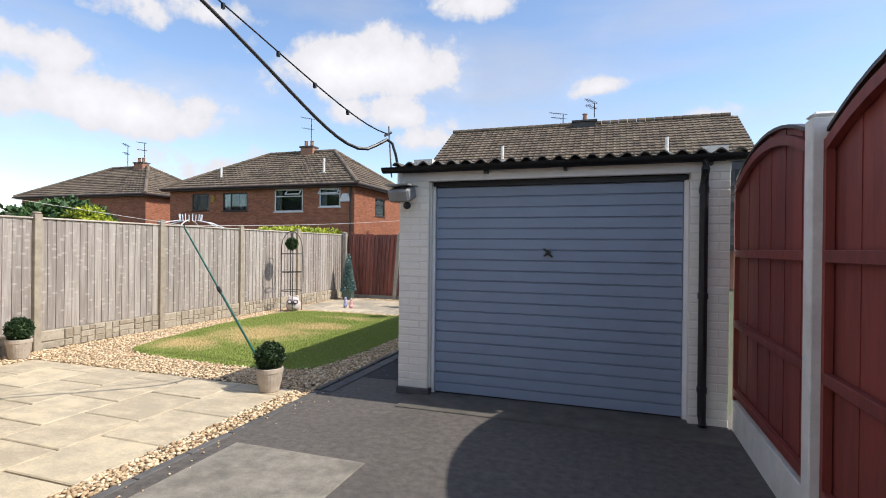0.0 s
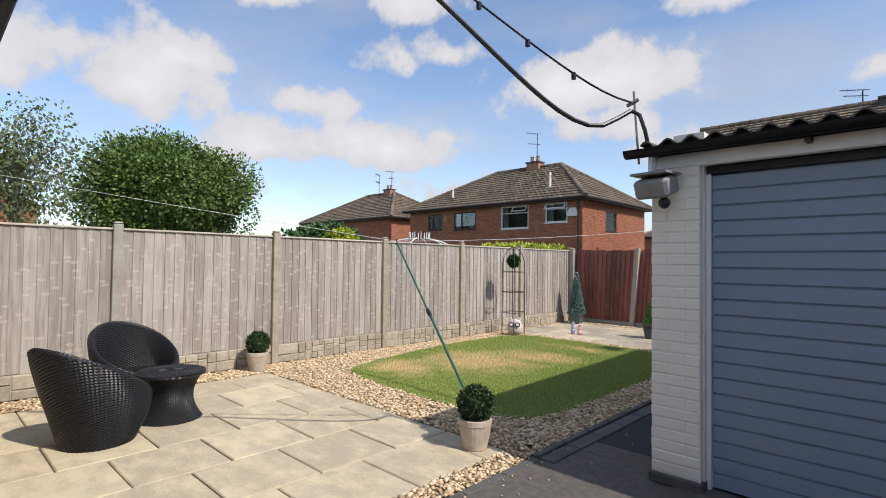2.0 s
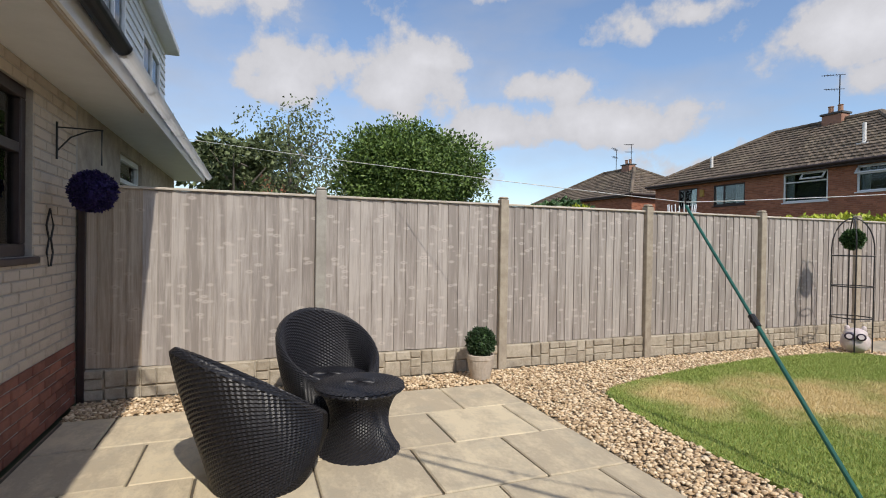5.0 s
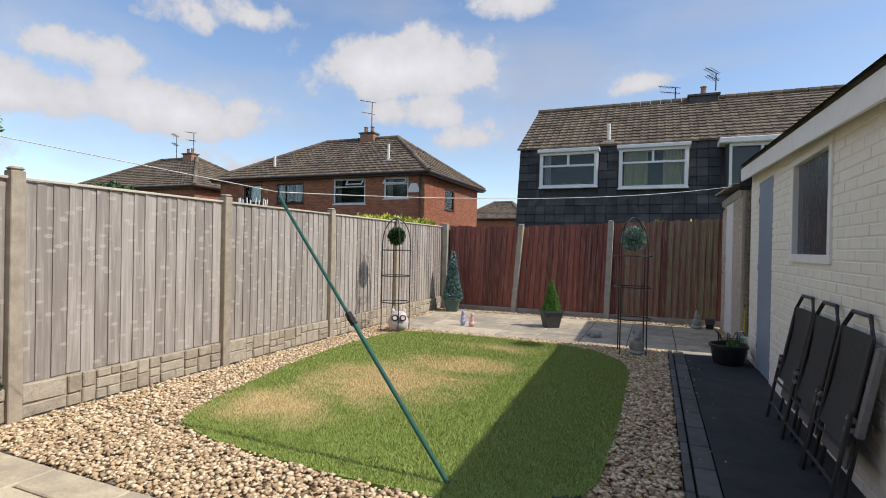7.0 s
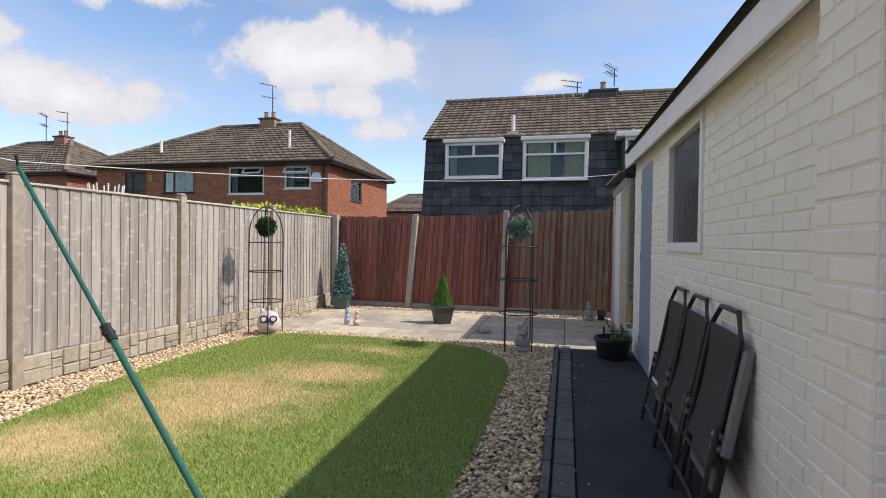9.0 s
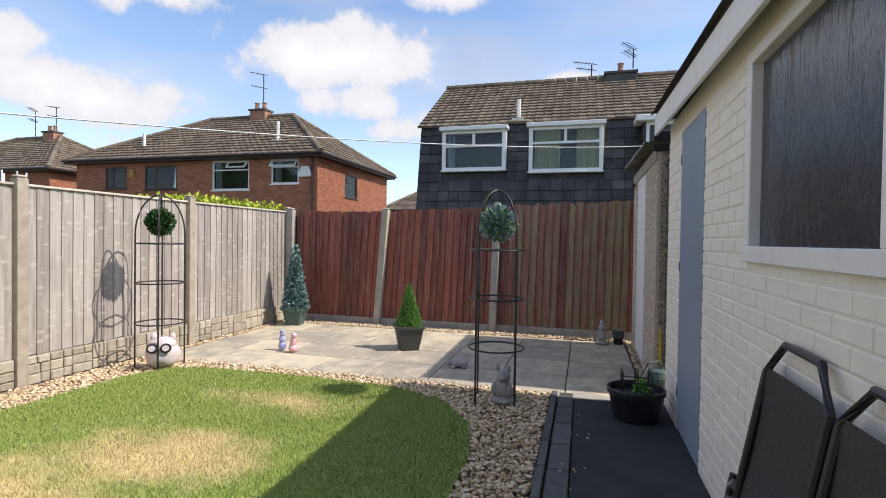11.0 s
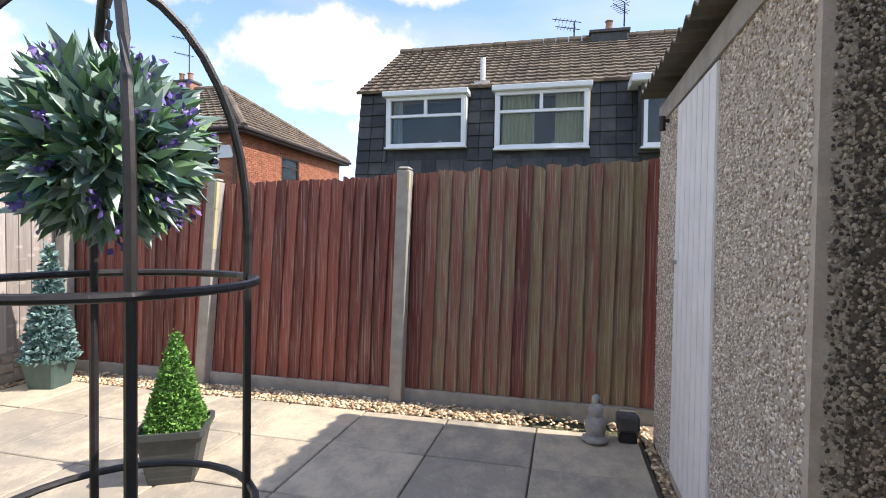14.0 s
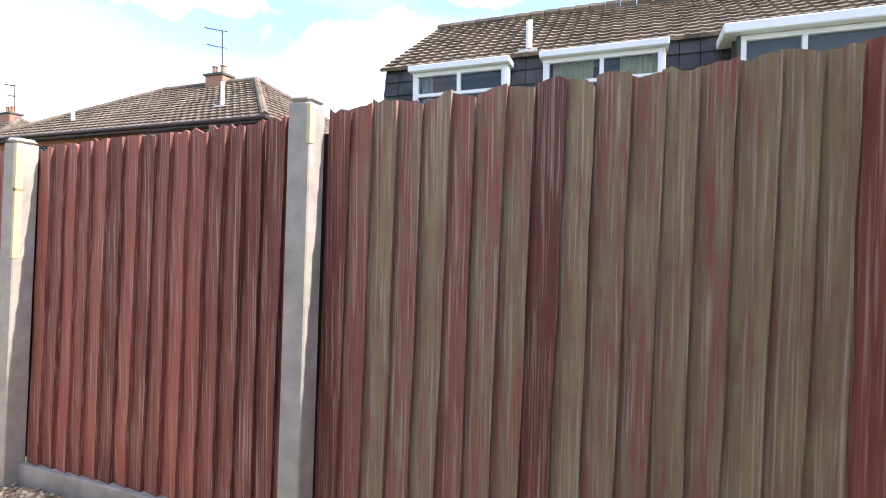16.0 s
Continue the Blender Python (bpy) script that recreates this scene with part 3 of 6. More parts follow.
def board_run(parent, a0, a1, z0, h, material, place, width=0.118, wavy=0.002, rough_top=0.006, gap=-0.012):
    n = max(1, round((a1 - a0) / width))
    w = (a1 - a0) / n
    r = random.Random(round(a0 * 31 + z0 * 7))
    for i in range(n):
        me = board_mesh(h, w - gap, material, (round(h, 2), round(w, 3), r.randrange(6)), wavy)
        ob = new("board", me)
        ob.parent = parent
        ob.matrix_basis = place(a0 + (i + .5) * w) @ pose(0, 0, r.uniform(-rough_top, rough_top) + z0, 0, r.uniform(-.25, .25), 0)


def on_left(y):
    return pose(FENCE_X - 0.03, y, 0, 0, 0, -90)


def gravel_board(parent, axis, fixed, a0, a1, h):
    """A moulded gravel board that imitates coursed stone."""
    r = random.Random(int(a0 * 97))
    u = a0
    while u < a1 - 0.02:
        w = min(r.choice((0.12, 0.17, 0.22, 0.28, 0.34)), a1 - u)
        if a1 - u - w < 0.08:
            w = a1 - u
        cuts = r.choice(((0, .5, 1), (0, .35, .7, 1), (0, .62, 1), (0, .28, .6, 1), (0, .4, 1)))
        for c0, c1 in zip(cuts, cuts[1:]):
            z0, z1 = c0 * h, c1 * h
            halves = ((0, 1),) if w < .2 or r.random() < .4 else ((0, .45), (.45, 1)) if r.random() < .5 else ((0, .6), (.6, 1))
            for f0, f1 in halves:
                t, ww = 0.030 + r.uniform(-.004, .008), w * (f1 - f0)
                piece("moulded_stone", (round(t, 2), round(ww - 0.008, 2), round(z1 - z0 - 0.007, 2)), STONE_BOARD, parent, (fixed + t / 2 - 0.02, u + w * (f0 + f1) / 2, (z0 + z1) / 2), rz=r.uniform(-2, 2), rx=r.uniform(-2, 2), ry=r.uniform(-2, 2), bevel=0.009)
        u += w


def concrete_post(name, at, h, material, label, lean=0.0, w=0.1):
    bm = bmesh.new()
    box(bm, -w / 2, w / 2, -w / 2, w / 2, -0.1, h - 0.03, bevel=0.006)
    box(bm, -w / 2, w / 2, -w / 2, w / 2, h - 0.031, h, bevel=0.018)
    ob = tagged(part(name, bm, material), label, "fence post", "concrete fence posts")
    ob.matrix_basis = pose(*at, 0, lean, 0)
    return ob


ends = [0.90] + POSTS
for i, (a, b) in enumerate(zip(ends, ends[1:])):
    p = thing("fence", "weathered grey feather-edge board fence panel on a stone-patterned gravel board", "fence", "boundary fence panels")
    a0, b0 = a + (0.05 if i else 0.0), b - 0.05
    if i == 0:
        board_run(p, a0, a0 + 0.46, 0.275, 1.575, WOOD_NEWER, on_left)
        board_run(p, a0 + 0.46, b0, 0.275, 1.575, WOOD_GREY, on_left)
    else:
        board_run(p, a0, b0, 0.275, 1.575, WOOD_GREY, on_left)
    # added sheet: keeps light out of the gaps so they read as dark lines
    box_part("backing", (FENCE_X - 0.044, FENCE_X - 0.034, a0, b0, 0.27, 1.85), WOOD_GREY, p)
    box_part("cap_rail", (FENCE_X - 0.045, FENCE_X + 0.005, a0, b0, 1.852, 1.875), CAP_WOOD, p, "pale capping strip", bevel=0.004)
    for z in (0.42, 1.05, 1.7):
        box_part("rail", (FENCE_X - 0.11, FENCE_X - 0.045, a0, b0, z, z + 0.04), WOOD_GREY, p)
    box_part("gravel_board", (FENCE_X - 0.055, FENCE_X - 0.01, a0, b0, -0.05, 0.268), STONE_BOARD, p)
    gravel_board(p, "y", FENCE_X, a0, b0, 0.268)
for i, y in enumerate(POSTS):
    concrete_post("fence_post", (FENCE_X - 0.01, y, 0), 1.95, CONCRETE_PALE if i == 0 else CONCRETE, "square concrete fence post with a weathered top")
tagged(box_part("gate_jamb", (FENCE_X - 0.06, FENCE_X + 0.03, 0.875, 0.93, 0.0, 1.96), BROWN_FRAME, bevel=0.004), "dark brown timber jamb against the house wall", "fence post")

# ---- rear fence ----
RPOSTS = [-7.58, -5.96, -4.03]

RLEANS = [(0.5, 3.8), (4.1, 1.9), (1.9, 0.8)]  # degrees, from each panel's start to its end


def ragged_board(h, w, material, parent, place, r):
    """An old feather-edged board: thick at one side, slightly bowed, its sawn top split and worn down."""
    bm = bmesh.new()
    n, k = 8, 5
    bow = [r.uniform(-.004, .004) for _ in range(n)]
    edge = [r.uniform(-.003, .003) for _ in range(n)]
    slant = r.uniform(-.012, .012)
    worn = [slant * (q / (k - 1) - .5) * 2 - r.random() ** 3 * .022 for q in range(k)]
    front, back = [], []
    for i in range(n):
        z = h * i / (n - 1)
        fr, bk = [], []
        for q in range(k):
            u = q / (k - 1)
            x = -w / 2 + w * u + edge[i]
            zz = z + (worn[q] if i == n - 1 else 0)
            fr.append(bm.verts.new((x, bow[i] + .006 + .022 * (1 - u), zz)))
            bk.append(bm.verts.new((x, bow[i], zz)))
        front.append(fr), back.append(bk)
    for i in range(n - 1):
        for q in range(k - 1):
            bm.faces.new((front[i][q], front[i][q + 1], front[i + 1][q + 1], front[i + 1][q]))
        bm.faces.new((back[i][0], front[i][0], front[i + 1][0], back[i + 1][0]))
        bm.faces.new((front[i][-1], back[i][-1], back[i + 1][-1], front[i + 1][-1]))
    for q in range(k - 1):
        bm.faces.new((front[-1][q], front[-1][q + 1], back[-1][q + 1], back[-1][q]))
    ob = part("board", bm, material, parent)
    ob.matrix_basis = place
    return ob


SUN_YELLOW = mat("faded_yellow_paint", (0.60, 0.52, 0.24), (0.50, 0.45, 0.31), 20, 0.7, 0.3, 60, stain=0.4, stain_col=(0.5, 0.47, 0.38), stain_scale=14)
RTOPS = [(1.885, 1.885), (1.888, 1.955), (1.967, 2.033)]
for i, (a, b) in enumerate(zip(RPOSTS, RPOSTS[1:] + [-1.90])):
    worn = i == 2
    p = thing("fence", "weathered brown and green feather-edge fence panel" if worn else "red-brown stained feather-edge fence panel", "fence", "rear fence panels")
    a0, b0 = a + 0.055, b - 0.055
    r = random.Random(40 + i)
    n = round((b0 - a0) / 0.112)
    w = (b0 - a0) / n
    for k in range(n):
        f = (k + .5) / n
        z0 = 0.10 + r.uniform(-.008, .008)
        top = RTOPS[i][0] + (RTOPS[i][1] - RTOPS[i][0]) * f + r.uniform(-.012, .008)
        stained = not worn or k in (0, 8, n - 1)
        lean = RLEANS[i][0] + (RLEANS[i][1] - RLEANS[i][0]) * f
        place = pose(a0 + w * (k + .5), REAR_Y + 0.02, 0, 0, lean, 0) @ pose(0, 0, z0, 0, r.uniform(-.35, .35), 180 + r.uniform(-1.2, 1.2))
        ragged_board(top - z0, w + (0.014 if i == 0 else 0.006), WOOD_RED if stained else WOOD_WORN, p, place, r)
    # added sheet, its dark brown stands for the shade between boards
    box_part("backing", (a0 - .04, b0 + .04, REAR_Y + 0.026, REAR_Y + 0.034, 0.12, 1.80 + 0.03 * i), BROWN_FRAME, p)
    for z in (0.4, 1.0, 1.6):
        box_part("rail", (a0, b0, REAR_Y + 0.036, REAR_Y + 0.1, z, z + 0.06), WOOD_WORN, p)
    box_part("gravel_board", (a0, b0, REAR_Y - 0.03, REAR_Y + 0.035, -0.05, 0.105), CONCRETE_PALE, p, bevel=0.006)
for x in RPOSTS:
    post = concrete_post("fence_post", (x, REAR_Y - 0.05, 0), 1.93 if x < -5 else 2.0, CONCRETE_PALE, "square pale concrete fence post", lean=4.3 if x == -5.96 else 1.6 if x > -5 else 0, w=0.11)
    if x > -7:
        # sun caught on the post's edge, painted as a thin yellow strip
        bm = bmesh.new()
        runs = ((1.28, 1.66, .012), (1.64, 1.90, .020)) if x == -5.96 else ((1.80, 1.96, .012),)
        for z0, z1, wide in runs:
            box(bm, .050 - wide, .0575, -.0575, -.02, z0, z1, bevel=.002)
        part("paint_streak", bm, SUN_YELLOW, post, "sunlight painted in yellow along the edge")
tagged(box_part("fence_end_post", (-1.95, -1.88, REAR_Y - 0.06, REAR_Y + 0.02, -0.05, 2.02), BROWN_FRAME, bevel=0.004), "dark timber post between the rear fence and the shed", "fence post")

# ---- right fence: arched panels with rails on this side ----
RX = 0.97
for i in range(5):
    b0, a0 = 4.86 - i * 1.93, 3.06 - i * 1.93
    p = thing("arched_fence", "dark red painted fence panel with an arched top", "fence", "arched fence panels")
    n = 12
    for k in range(n):
        y0, y1 = a0 + (b0 - a0) * k / n, a0 + (b0 - a0) * (k + 1) / n
        s0, s1 = (y0 - a0) / (b0 - a0) * 2 - 1, (y1 - a0) / (b0 - a0) * 2 - 1
        bm = bmesh.new()
        t = 0.012
        z0a, z1a = 2.09 + 0.22 * (1 - s0 * s0), 2.09 + 0.22 * (1 - s1 * s1)
        x0 = RX + 0.03 + 0.004 * (k % 2)
        vs = [bm.verts.new(c) for c in ((x0, y0, .26), (x0, y1, .26), (x0, y1, z1a), (x0, y0, z0a), (x0 + t, y0, .26), (x0 + t, y1, .26), (x0 + t, y1, z1a), (x0 + t, y0, z0a))]
        for f in ((0, 1, 2, 3), (7, 6, 5, 4), (0, 4, 5, 1), (1, 5, 6, 2), (2, 6, 7, 3), (3, 7, 4, 0)):
            bm.faces.new([vs[q] for q in f])
        part("board", bm, WOOD_PAINT, p)
    for z in (0.30, 0.87, 1.46):
        box_part("rail", (RX - 0.012, RX + 0.028, a0, b0, z, z + 0.06), WOOD_PAINT, p, bevel=0.004)
    bm = bmesh.new()
    pts = []
    for k in range(13):
        s = k / 6 - 1
        pts.append((a0 + (b0 - a0) * k / 12, 1.99 + 0.2 * (1 - s * s)))
    for (ya, za), (yb, zb) in zip(pts, pts[1:]):
        vs = [bm.verts.new(c) for c in ((RX - .012, ya, za), (RX - .012, yb, zb), (RX - .012, yb, zb + .06), (RX - .012, ya, za + .06), (RX + .028, ya, za), (RX + .028, yb, zb), (RX + .028, yb, zb + .06), (RX + .028, ya, za + .06))]
        for f in ((0, 1, 2, 3), (7, 6, 5, 4), (0, 4, 5, 1), (1, 5, 6, 2), (2, 6, 7, 3), (3, 7, 4, 0)):
            bm.faces.new([vs[q] for q in f])
    bmesh.ops.remove_doubles(bm, verts=bm.verts, dist=1e-4)
    part("arched_rail", bm, WOOD_PAINT, p)
    bm = bmesh.new()
    for (ya, za), (yb, zb) in zip(pts, pts[1:]):
        za, zb = za + .105, zb + .105
        vs = [bm.verts.new(c) for c in ((RX, ya, za), (RX, yb, zb), (RX, yb, zb + .02), (RX, ya, za + .02), (RX + .06, ya, za), (RX + .06, yb, zb), (RX + .06, yb, zb + .02), (RX + .06, ya, za + .02))]
        for f in ((0, 1, 2, 3), (7, 6, 5, 4), (0, 4, 5, 1), (1, 5, 6, 2), (2, 6, 7, 3), (3, 7, 4, 0)):
            bm.faces.new([vs[q] for q in f])
    bmesh.ops.remove_doubles(bm, verts=bm.verts, dist=1e-4)
    part("arched_cap", bm, BROWN_FRAME, p)
    for ye in (a0, b0 - 0.03):
        box_part("stile", (RX - 0.01, RX + 0.028, ye, ye + 0.035, 0.26, 2.06), WOOD_PAINT, p)
    box_part("gravel_board", (RX - 0.01, RX + 0.04, a0 - 0.02, b0, -0.05, 0.255), WHITE_POST, p, "white painted gravel board", bevel=0.005)
    concrete_post("fence_post", (RX - 0.0, a0 - 0.065, 0), 2.2, WHITE_POST, "white painted concrete fence post", w=0.11)

# ---- garage ----
GF, GB = 4.86, 10.35
SLOPE = lambda y: 2.30 + (y - GF) * 0.036
garage = thing("garage", "single brick garage painted cream with a corrugated roof", "garage")
WIN, SIDE_DOOR = (7.0, 8.12, 1.33, 2.25), (9.0, 9.77, 0.0, 2.25)
wall("side_wall", "y", GF + 0.05, GB, GX, GX + 0.2, 0, 2.42, PAINT_MORTAR, (WIN, SIDE_DOOR), parent=garage, kind="")
wall("right_wall", "y", GF + 0.05, GB, 0.72, 0.92, 0, 2.42, PAINT_MORTAR, parent=garage, kind="")
wall("back_wall", "x", GX + 0.2, 0.72, GB - 0.2, GB, 0, 2.42, PAINT_MORTAR, parent=garage, kind="")
box_part("pier", (GX - 0.13, -1.79, GF, GF + 0.32, 0, 2.2), PAINT_MORTAR, garage)
box_part("pier", (0.62, 0.93, GF + 0.003, GF + 0.3, 0, 2.2), PAINT_MORTAR, garage)
box_part("pier_foot", (GX - 0.15, -1.775, GF - 0.02, GF + 0.1, 0, 0.075), EDGING, garage, bevel=0.01)
box_part("lintel_board", (GX - 0.14, 0.93, GF - 0.012, GF + 0.06, 2.185, 2.275), WHITE_WOOD, garage, "white painted timber fascia over the door", bevel=0.004)
box_part("door_frame", (-1.79, -1.755, GF + 0.10, GF + 0.16, 0, 2.15), WHITE_WOOD, garage)
box_part("door_frame", (0.585, 0.62, GF + 0.10, GF + 0.16, 0, 2.15), WHITE_WOOD, garage)
box_part("door_head", (-1.79, 0.62, GF + 0.10, GF + 0.16, 2.135, 2.185), BLACK_PLASTIC, garage)
door = thing("garage_door", "blue-grey steel up-and-over garage door with horizontal ribs", "garage door")
bm = bmesh.new()
zs, k = 0.02, 0
prof = []
rows = 20
for j in range(rows):
    z0, z1 = 0.02 + j * 2.115 / rows, 0.02 + (j + 1) * 2.115 / rows
    prof += [(0.014, z0), (0.0, z0 + 0.005), (0.0, z1 - 0.012), (0.016, z1 - 0.006)]
a = [bm.verts.new((-1.75, GF + 0.13 + d, z)) for d, z in prof]
b = [bm.verts.new((0.58, GF + 0.13 + d, z)) for d, z in prof]
for i in range(len(a) - 1):
    bm.faces.new((a[i], b[i], b[i + 1], a[i + 1]))
part("door_leaf", bm, BLUE_DOOR, door)
box_part("door_back", (-1.75, 0.58, GF + 0.15, GF + 0.17, 0.02, 2.14), BLUE_DOOR, door)
bm = bmesh.new()
tube(bm, [(-0.6, GF + 0.15, 1.475), (-0.6, GF + 0.09, 1.475)], 0.022, 10)
tube(bm, [(-0.645, GF + 0.10, 1.51), (-0.6, GF + 0.095, 1.475), (-0.56, GF + 0.10, 1.43)], 0.011, 6)
tube(bm, [(-0.64, GF + 0.10, 1.44), (-0.6, GF + 0.095, 1.475)], 0.009, 6)
part("handle", bm, BLACK_METAL, door, "black turning handle")
# roof: corrugated sheets sloping to the front
nx = 140
vs, fs = [], []
x0, x1 = GX - 0.15, 1.02
for i in range(nx + 1):
    x = x0 + (x1 - x0) * i / nx
    w = 0.023 * math.sin((x - x0) / 0.146 * 2 * math.pi)
    for y in (GF - 0.16, GB + 0.12):
        vs += [(x, y, SLOPE(y) + 0.05 + w), (x, y, SLOPE(y) + 0.038 + w)]
for i in range(nx):
    p, q = i * 4, i * 4 + 4
    fs += [(p, q, q + 2, p + 2), (p + 1, p + 3, q + 3, q + 1), (p, p + 1, q + 1, q), (p + 2, q + 2, q + 3, p + 3)]
mesh_of("corrugated_roof", vs, fs, ASBESTOS, garage)
bm = bmesh.new()
box(bm, GX - 0.1, 0.9, GF + 0.02, GB - 0.02, 0, 0.02)
for v in bm.verts:
    v.co.z += SLOPE(v.co.y) - 0.02
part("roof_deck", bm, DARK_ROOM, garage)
bm = bmesh.new()
box(bm, GX - 0.12, GX - 0.095, GF - 0.1, GB + 0.08, -0.145, 0.02, bevel=0.003)
for v in bm.verts:
    v.co.z += SLOPE(v.co.y)
part("bargeboard", bm, WHITE_WOOD, garage, "white bargeboard along the roof edge")
bm = bmesh.new()
pr = [(0.055 * math.cos(t), 0.055 * math.sin(t)) for t in [math.pi + math.pi * k / 8 for k in range(9)]]
for xa in (GX - 0.27,):
    A = [[bm.verts.new((x, GF - 0.12 + u, 2.315 + v)) for u, v in pr] for x in (GX - 0.27, 1.04)]
    for k in range(8):
        bm.faces.new((A[0][k], A[0][k + 1], A[1][k + 1], A[1][k]))
bmesh.ops.solidify(bm, geom=bm.faces[:], thickness=0.005)
part("gutter", bm, BLACK_PLASTIC, garage, "black half-round gutter")
bm = bmesh.new()
tube(bm, [(0.72, GF - 0.12, 2.28), (0.72, GF - 0.12, 2.2), (0.72, GF - 0.05, 2.08), (0.72, GF - 0.05, 0.1), (0.72, GF - 0.1, 0.03)], 0.035, 12)
for z in (2.0, 1.1, 0.3):
    tube(bm, [(0.72, GF - 0.05, z), (0.72, GF - 0.05, z + 0.05)], 0.041, 12)
part("downpipe", bm, BLACK_PLASTIC, garage, "black downpipe", smooth=False)
for x in (-1.2, -0.45, 0.75):
    box_part("gutter_bracket", (x, x + 0.03, GF - 0.1, GF - 0.01, 2.235, 2.29), BLACK_PLASTIC, garage)
# side window
win = thing("garage_window", "fixed garage window with a white painted frame and obscured glass", "window")
for d in ((WIN[0], WIN[1], WIN[2], WIN[2] + 0.07), (WIN[0], WIN[1], WIN[3] - 0.06, WIN[3])):
    box_part("frame", (GX - 0.022, GX + 0.06, d[0] - 0.02, d[1] + 0.02, d[2], d[3]), WHITE_WOOD, win, bevel=0.004)
for y in (WIN[0] - 0.02, WIN[1] - 0.05):
    box_part("frame", (GX - 0.021, GX + 0.06, y, y + 0.07, WIN[2] + 0.07, WIN[3] - 0.06), WHITE_WOOD, win, bevel=0.004)
DIM_GLASS = mat("obscured_glass", (0.05, 0.06, 0.075), (0.03, 0.036, 0.045), 6, 0.12, 0.6, 14, (1, 1, 0.4), spec=0.6, bump_dist=0.02)
box_part("pane", (GX + 0.025, GX + 0.033, WIN[0] + 0.04, WIN[1] - 0.04, WIN[2] + 0.06, WIN[3] - 0.05), DIM_GLASS, win)
sd = thing("side_door", "plain blue-grey painted garage side door, closed", "door")
box_part("door_leaf", (GX - 0.006, GX + 0.036, SIDE_DOOR[0] + 0.012, SIDE_DOOR[1] - 0.012, 0.02, SIDE_DOOR[3] - 0.01), BLUE_DOOR, sd, bevel=0.003)
for z in (0.25, 1.2, 2.0):
    box_part("hinge", (GX - 0.010, GX - 0.002, SIDE_DOOR[1] - 0.018, SIDE_DOOR[1] - 0.004, z, z + 0.07), BLACK_METAL, sd)

# ---- concrete shed with pebbledash panels ----
SX = -2.02
shed = thing("shed", "concrete sectional shed with pebbledash walls and a white door", "shed")
SDOOR = (11.68, 12.48, 0.06, 2.2)
wall("wall", "y", 10.78, 13.06, SX, SX + 0.08, 0, 2.3, PEBBLE_BASE, (SDOOR,), parent=shed, kind="")
# front wall in the copy with shade painted in
box_part("wall", (SX + 0.08, 0.8, 10.78, 10.86, 0, 2.3), RENDER_SHADED, shed)
box_part("wall", (SX + 0.08, 0.8, 12.98, 13.06, 0, 2.3), PEBBLE_BASE, shed)
box_part("wall", (0.72, 0.8, 10.86, 12.98, 0, 2.3), PEBBLE_BASE, shed)
box_part("door", (SX - 0.004, SX + 0.036, SDOOR[0] + 0.01, SDOOR[1] - 0.01, 0.07, 2.19), WHITE_WOOD, shed, "white painted ledged door")
for k in range(7):
    y = SDOOR[0] + 0.012 + k * 0.111
    box_part("door_board", (SX - 0.010, SX - 0.0045, y + 0.003, y + 0.104, 0.075, 2.185), WHITE_WOOD, shed)
box_part("latch", (SX - 0.03, SX - 0.010, 12.40, 12.52, 1.28, 1.30), CONCRETE_PALE, shed)
box_part("lintel", (SX - 0.015, SX + 0.06, 10.8, 13.06, 2.2, 2.32), CONCRETE_PALE, shed)
bm = bmesh.new()
vs, fs = [], []
for i in range(81):
    y = 10.72 + 2.46 * i / 80
    for x in (SX - 0.13, 0.9):
        z = 2.36 + 0.03 * (x - SX) + 0.02 * math.sin(y / 0.15 * 2 * math.pi) + (y - 10.7) * 0.035
        vs += [(x, y, z), (x, y, z - 0.012)]
for i in range(80):
    p, q = i * 4, i * 4 + 4
    fs += [(p, q, q + 2, p + 2), (p + 1, p + 3, q + 3, q + 1), (p, p + 1, q + 1, q), (p + 2, q + 2, q + 3, p + 3)]
bm.free()
mesh_of("roof_sheet", vs, fs, ASBESTOS, shed)
box_part("roof_felt", (SX - 0.05, 0.85, 10.74, 10.80, 2.28, 2.47), BLACK_PLASTIC, shed, "black felt upstand", bevel=0.01)
bm = bmesh.new()
tube(bm, [(SX - 0.01, 12.72, 2.16), (SX - 0.05, 12.72, 2.16), (SX - 0.05, 12.72, 2.10)], 0.014, 6)
tube(bm, [(SX - 0.05, 12.72, 2.19), (SX - 0.05, 12.72, 2.10)], 0.02, 8)
part("hook", bm, BLACK_METAL, shed)

# ---- the house behind the patio ----
HY, HX0, HX1 = 0.87, -6.9, -2.6
house = thing("house", "buff brick dormer bungalow with a red brick plinth", "house")
HW = [(-4.0, -2.85, 1.28, 2.44), (-6.72, -4.82, 1.28, 2.42)]
wall("wall", "x", -7.68, HX1, HY - 0.25, HY - 0.012, 0, 2.62, MORTAR, HW, parent=house, kind="")
wall("wall", "x", -13.5, -7.68, HY - 0.25, HY - 0.012, 0, 2.62, BUFF_BRICK, [(-10.4, -9.2, 1.5, 2.4)], parent=house, kind="")
box_part("wall", (HX1 - 0.25, HX1, -8, HY - 0.25, 0, 2.62), BUFF_BRICK, house)
box_part("wall", (-13.5, HX1 - 0.25, -8, -7.8, 0, 2.62), BUFF_BRICK, house)
box_part("wall", (-13.5, -13.3, -7.8, HY - 0.25, 0, 2.62), BUFF_BRICK, house)
box_part("soffit", (-13.6, HX1 + 0.1, HY - 0.2, 1.37, 2.55, 2.565), WHITE_PVC, house, "white soffit")
box_part("fascia", (-13.6, HX1 + 0.1, 1.37, 1.39, 2.53, 2.70), WHITE_PVC, house, "white fascia")
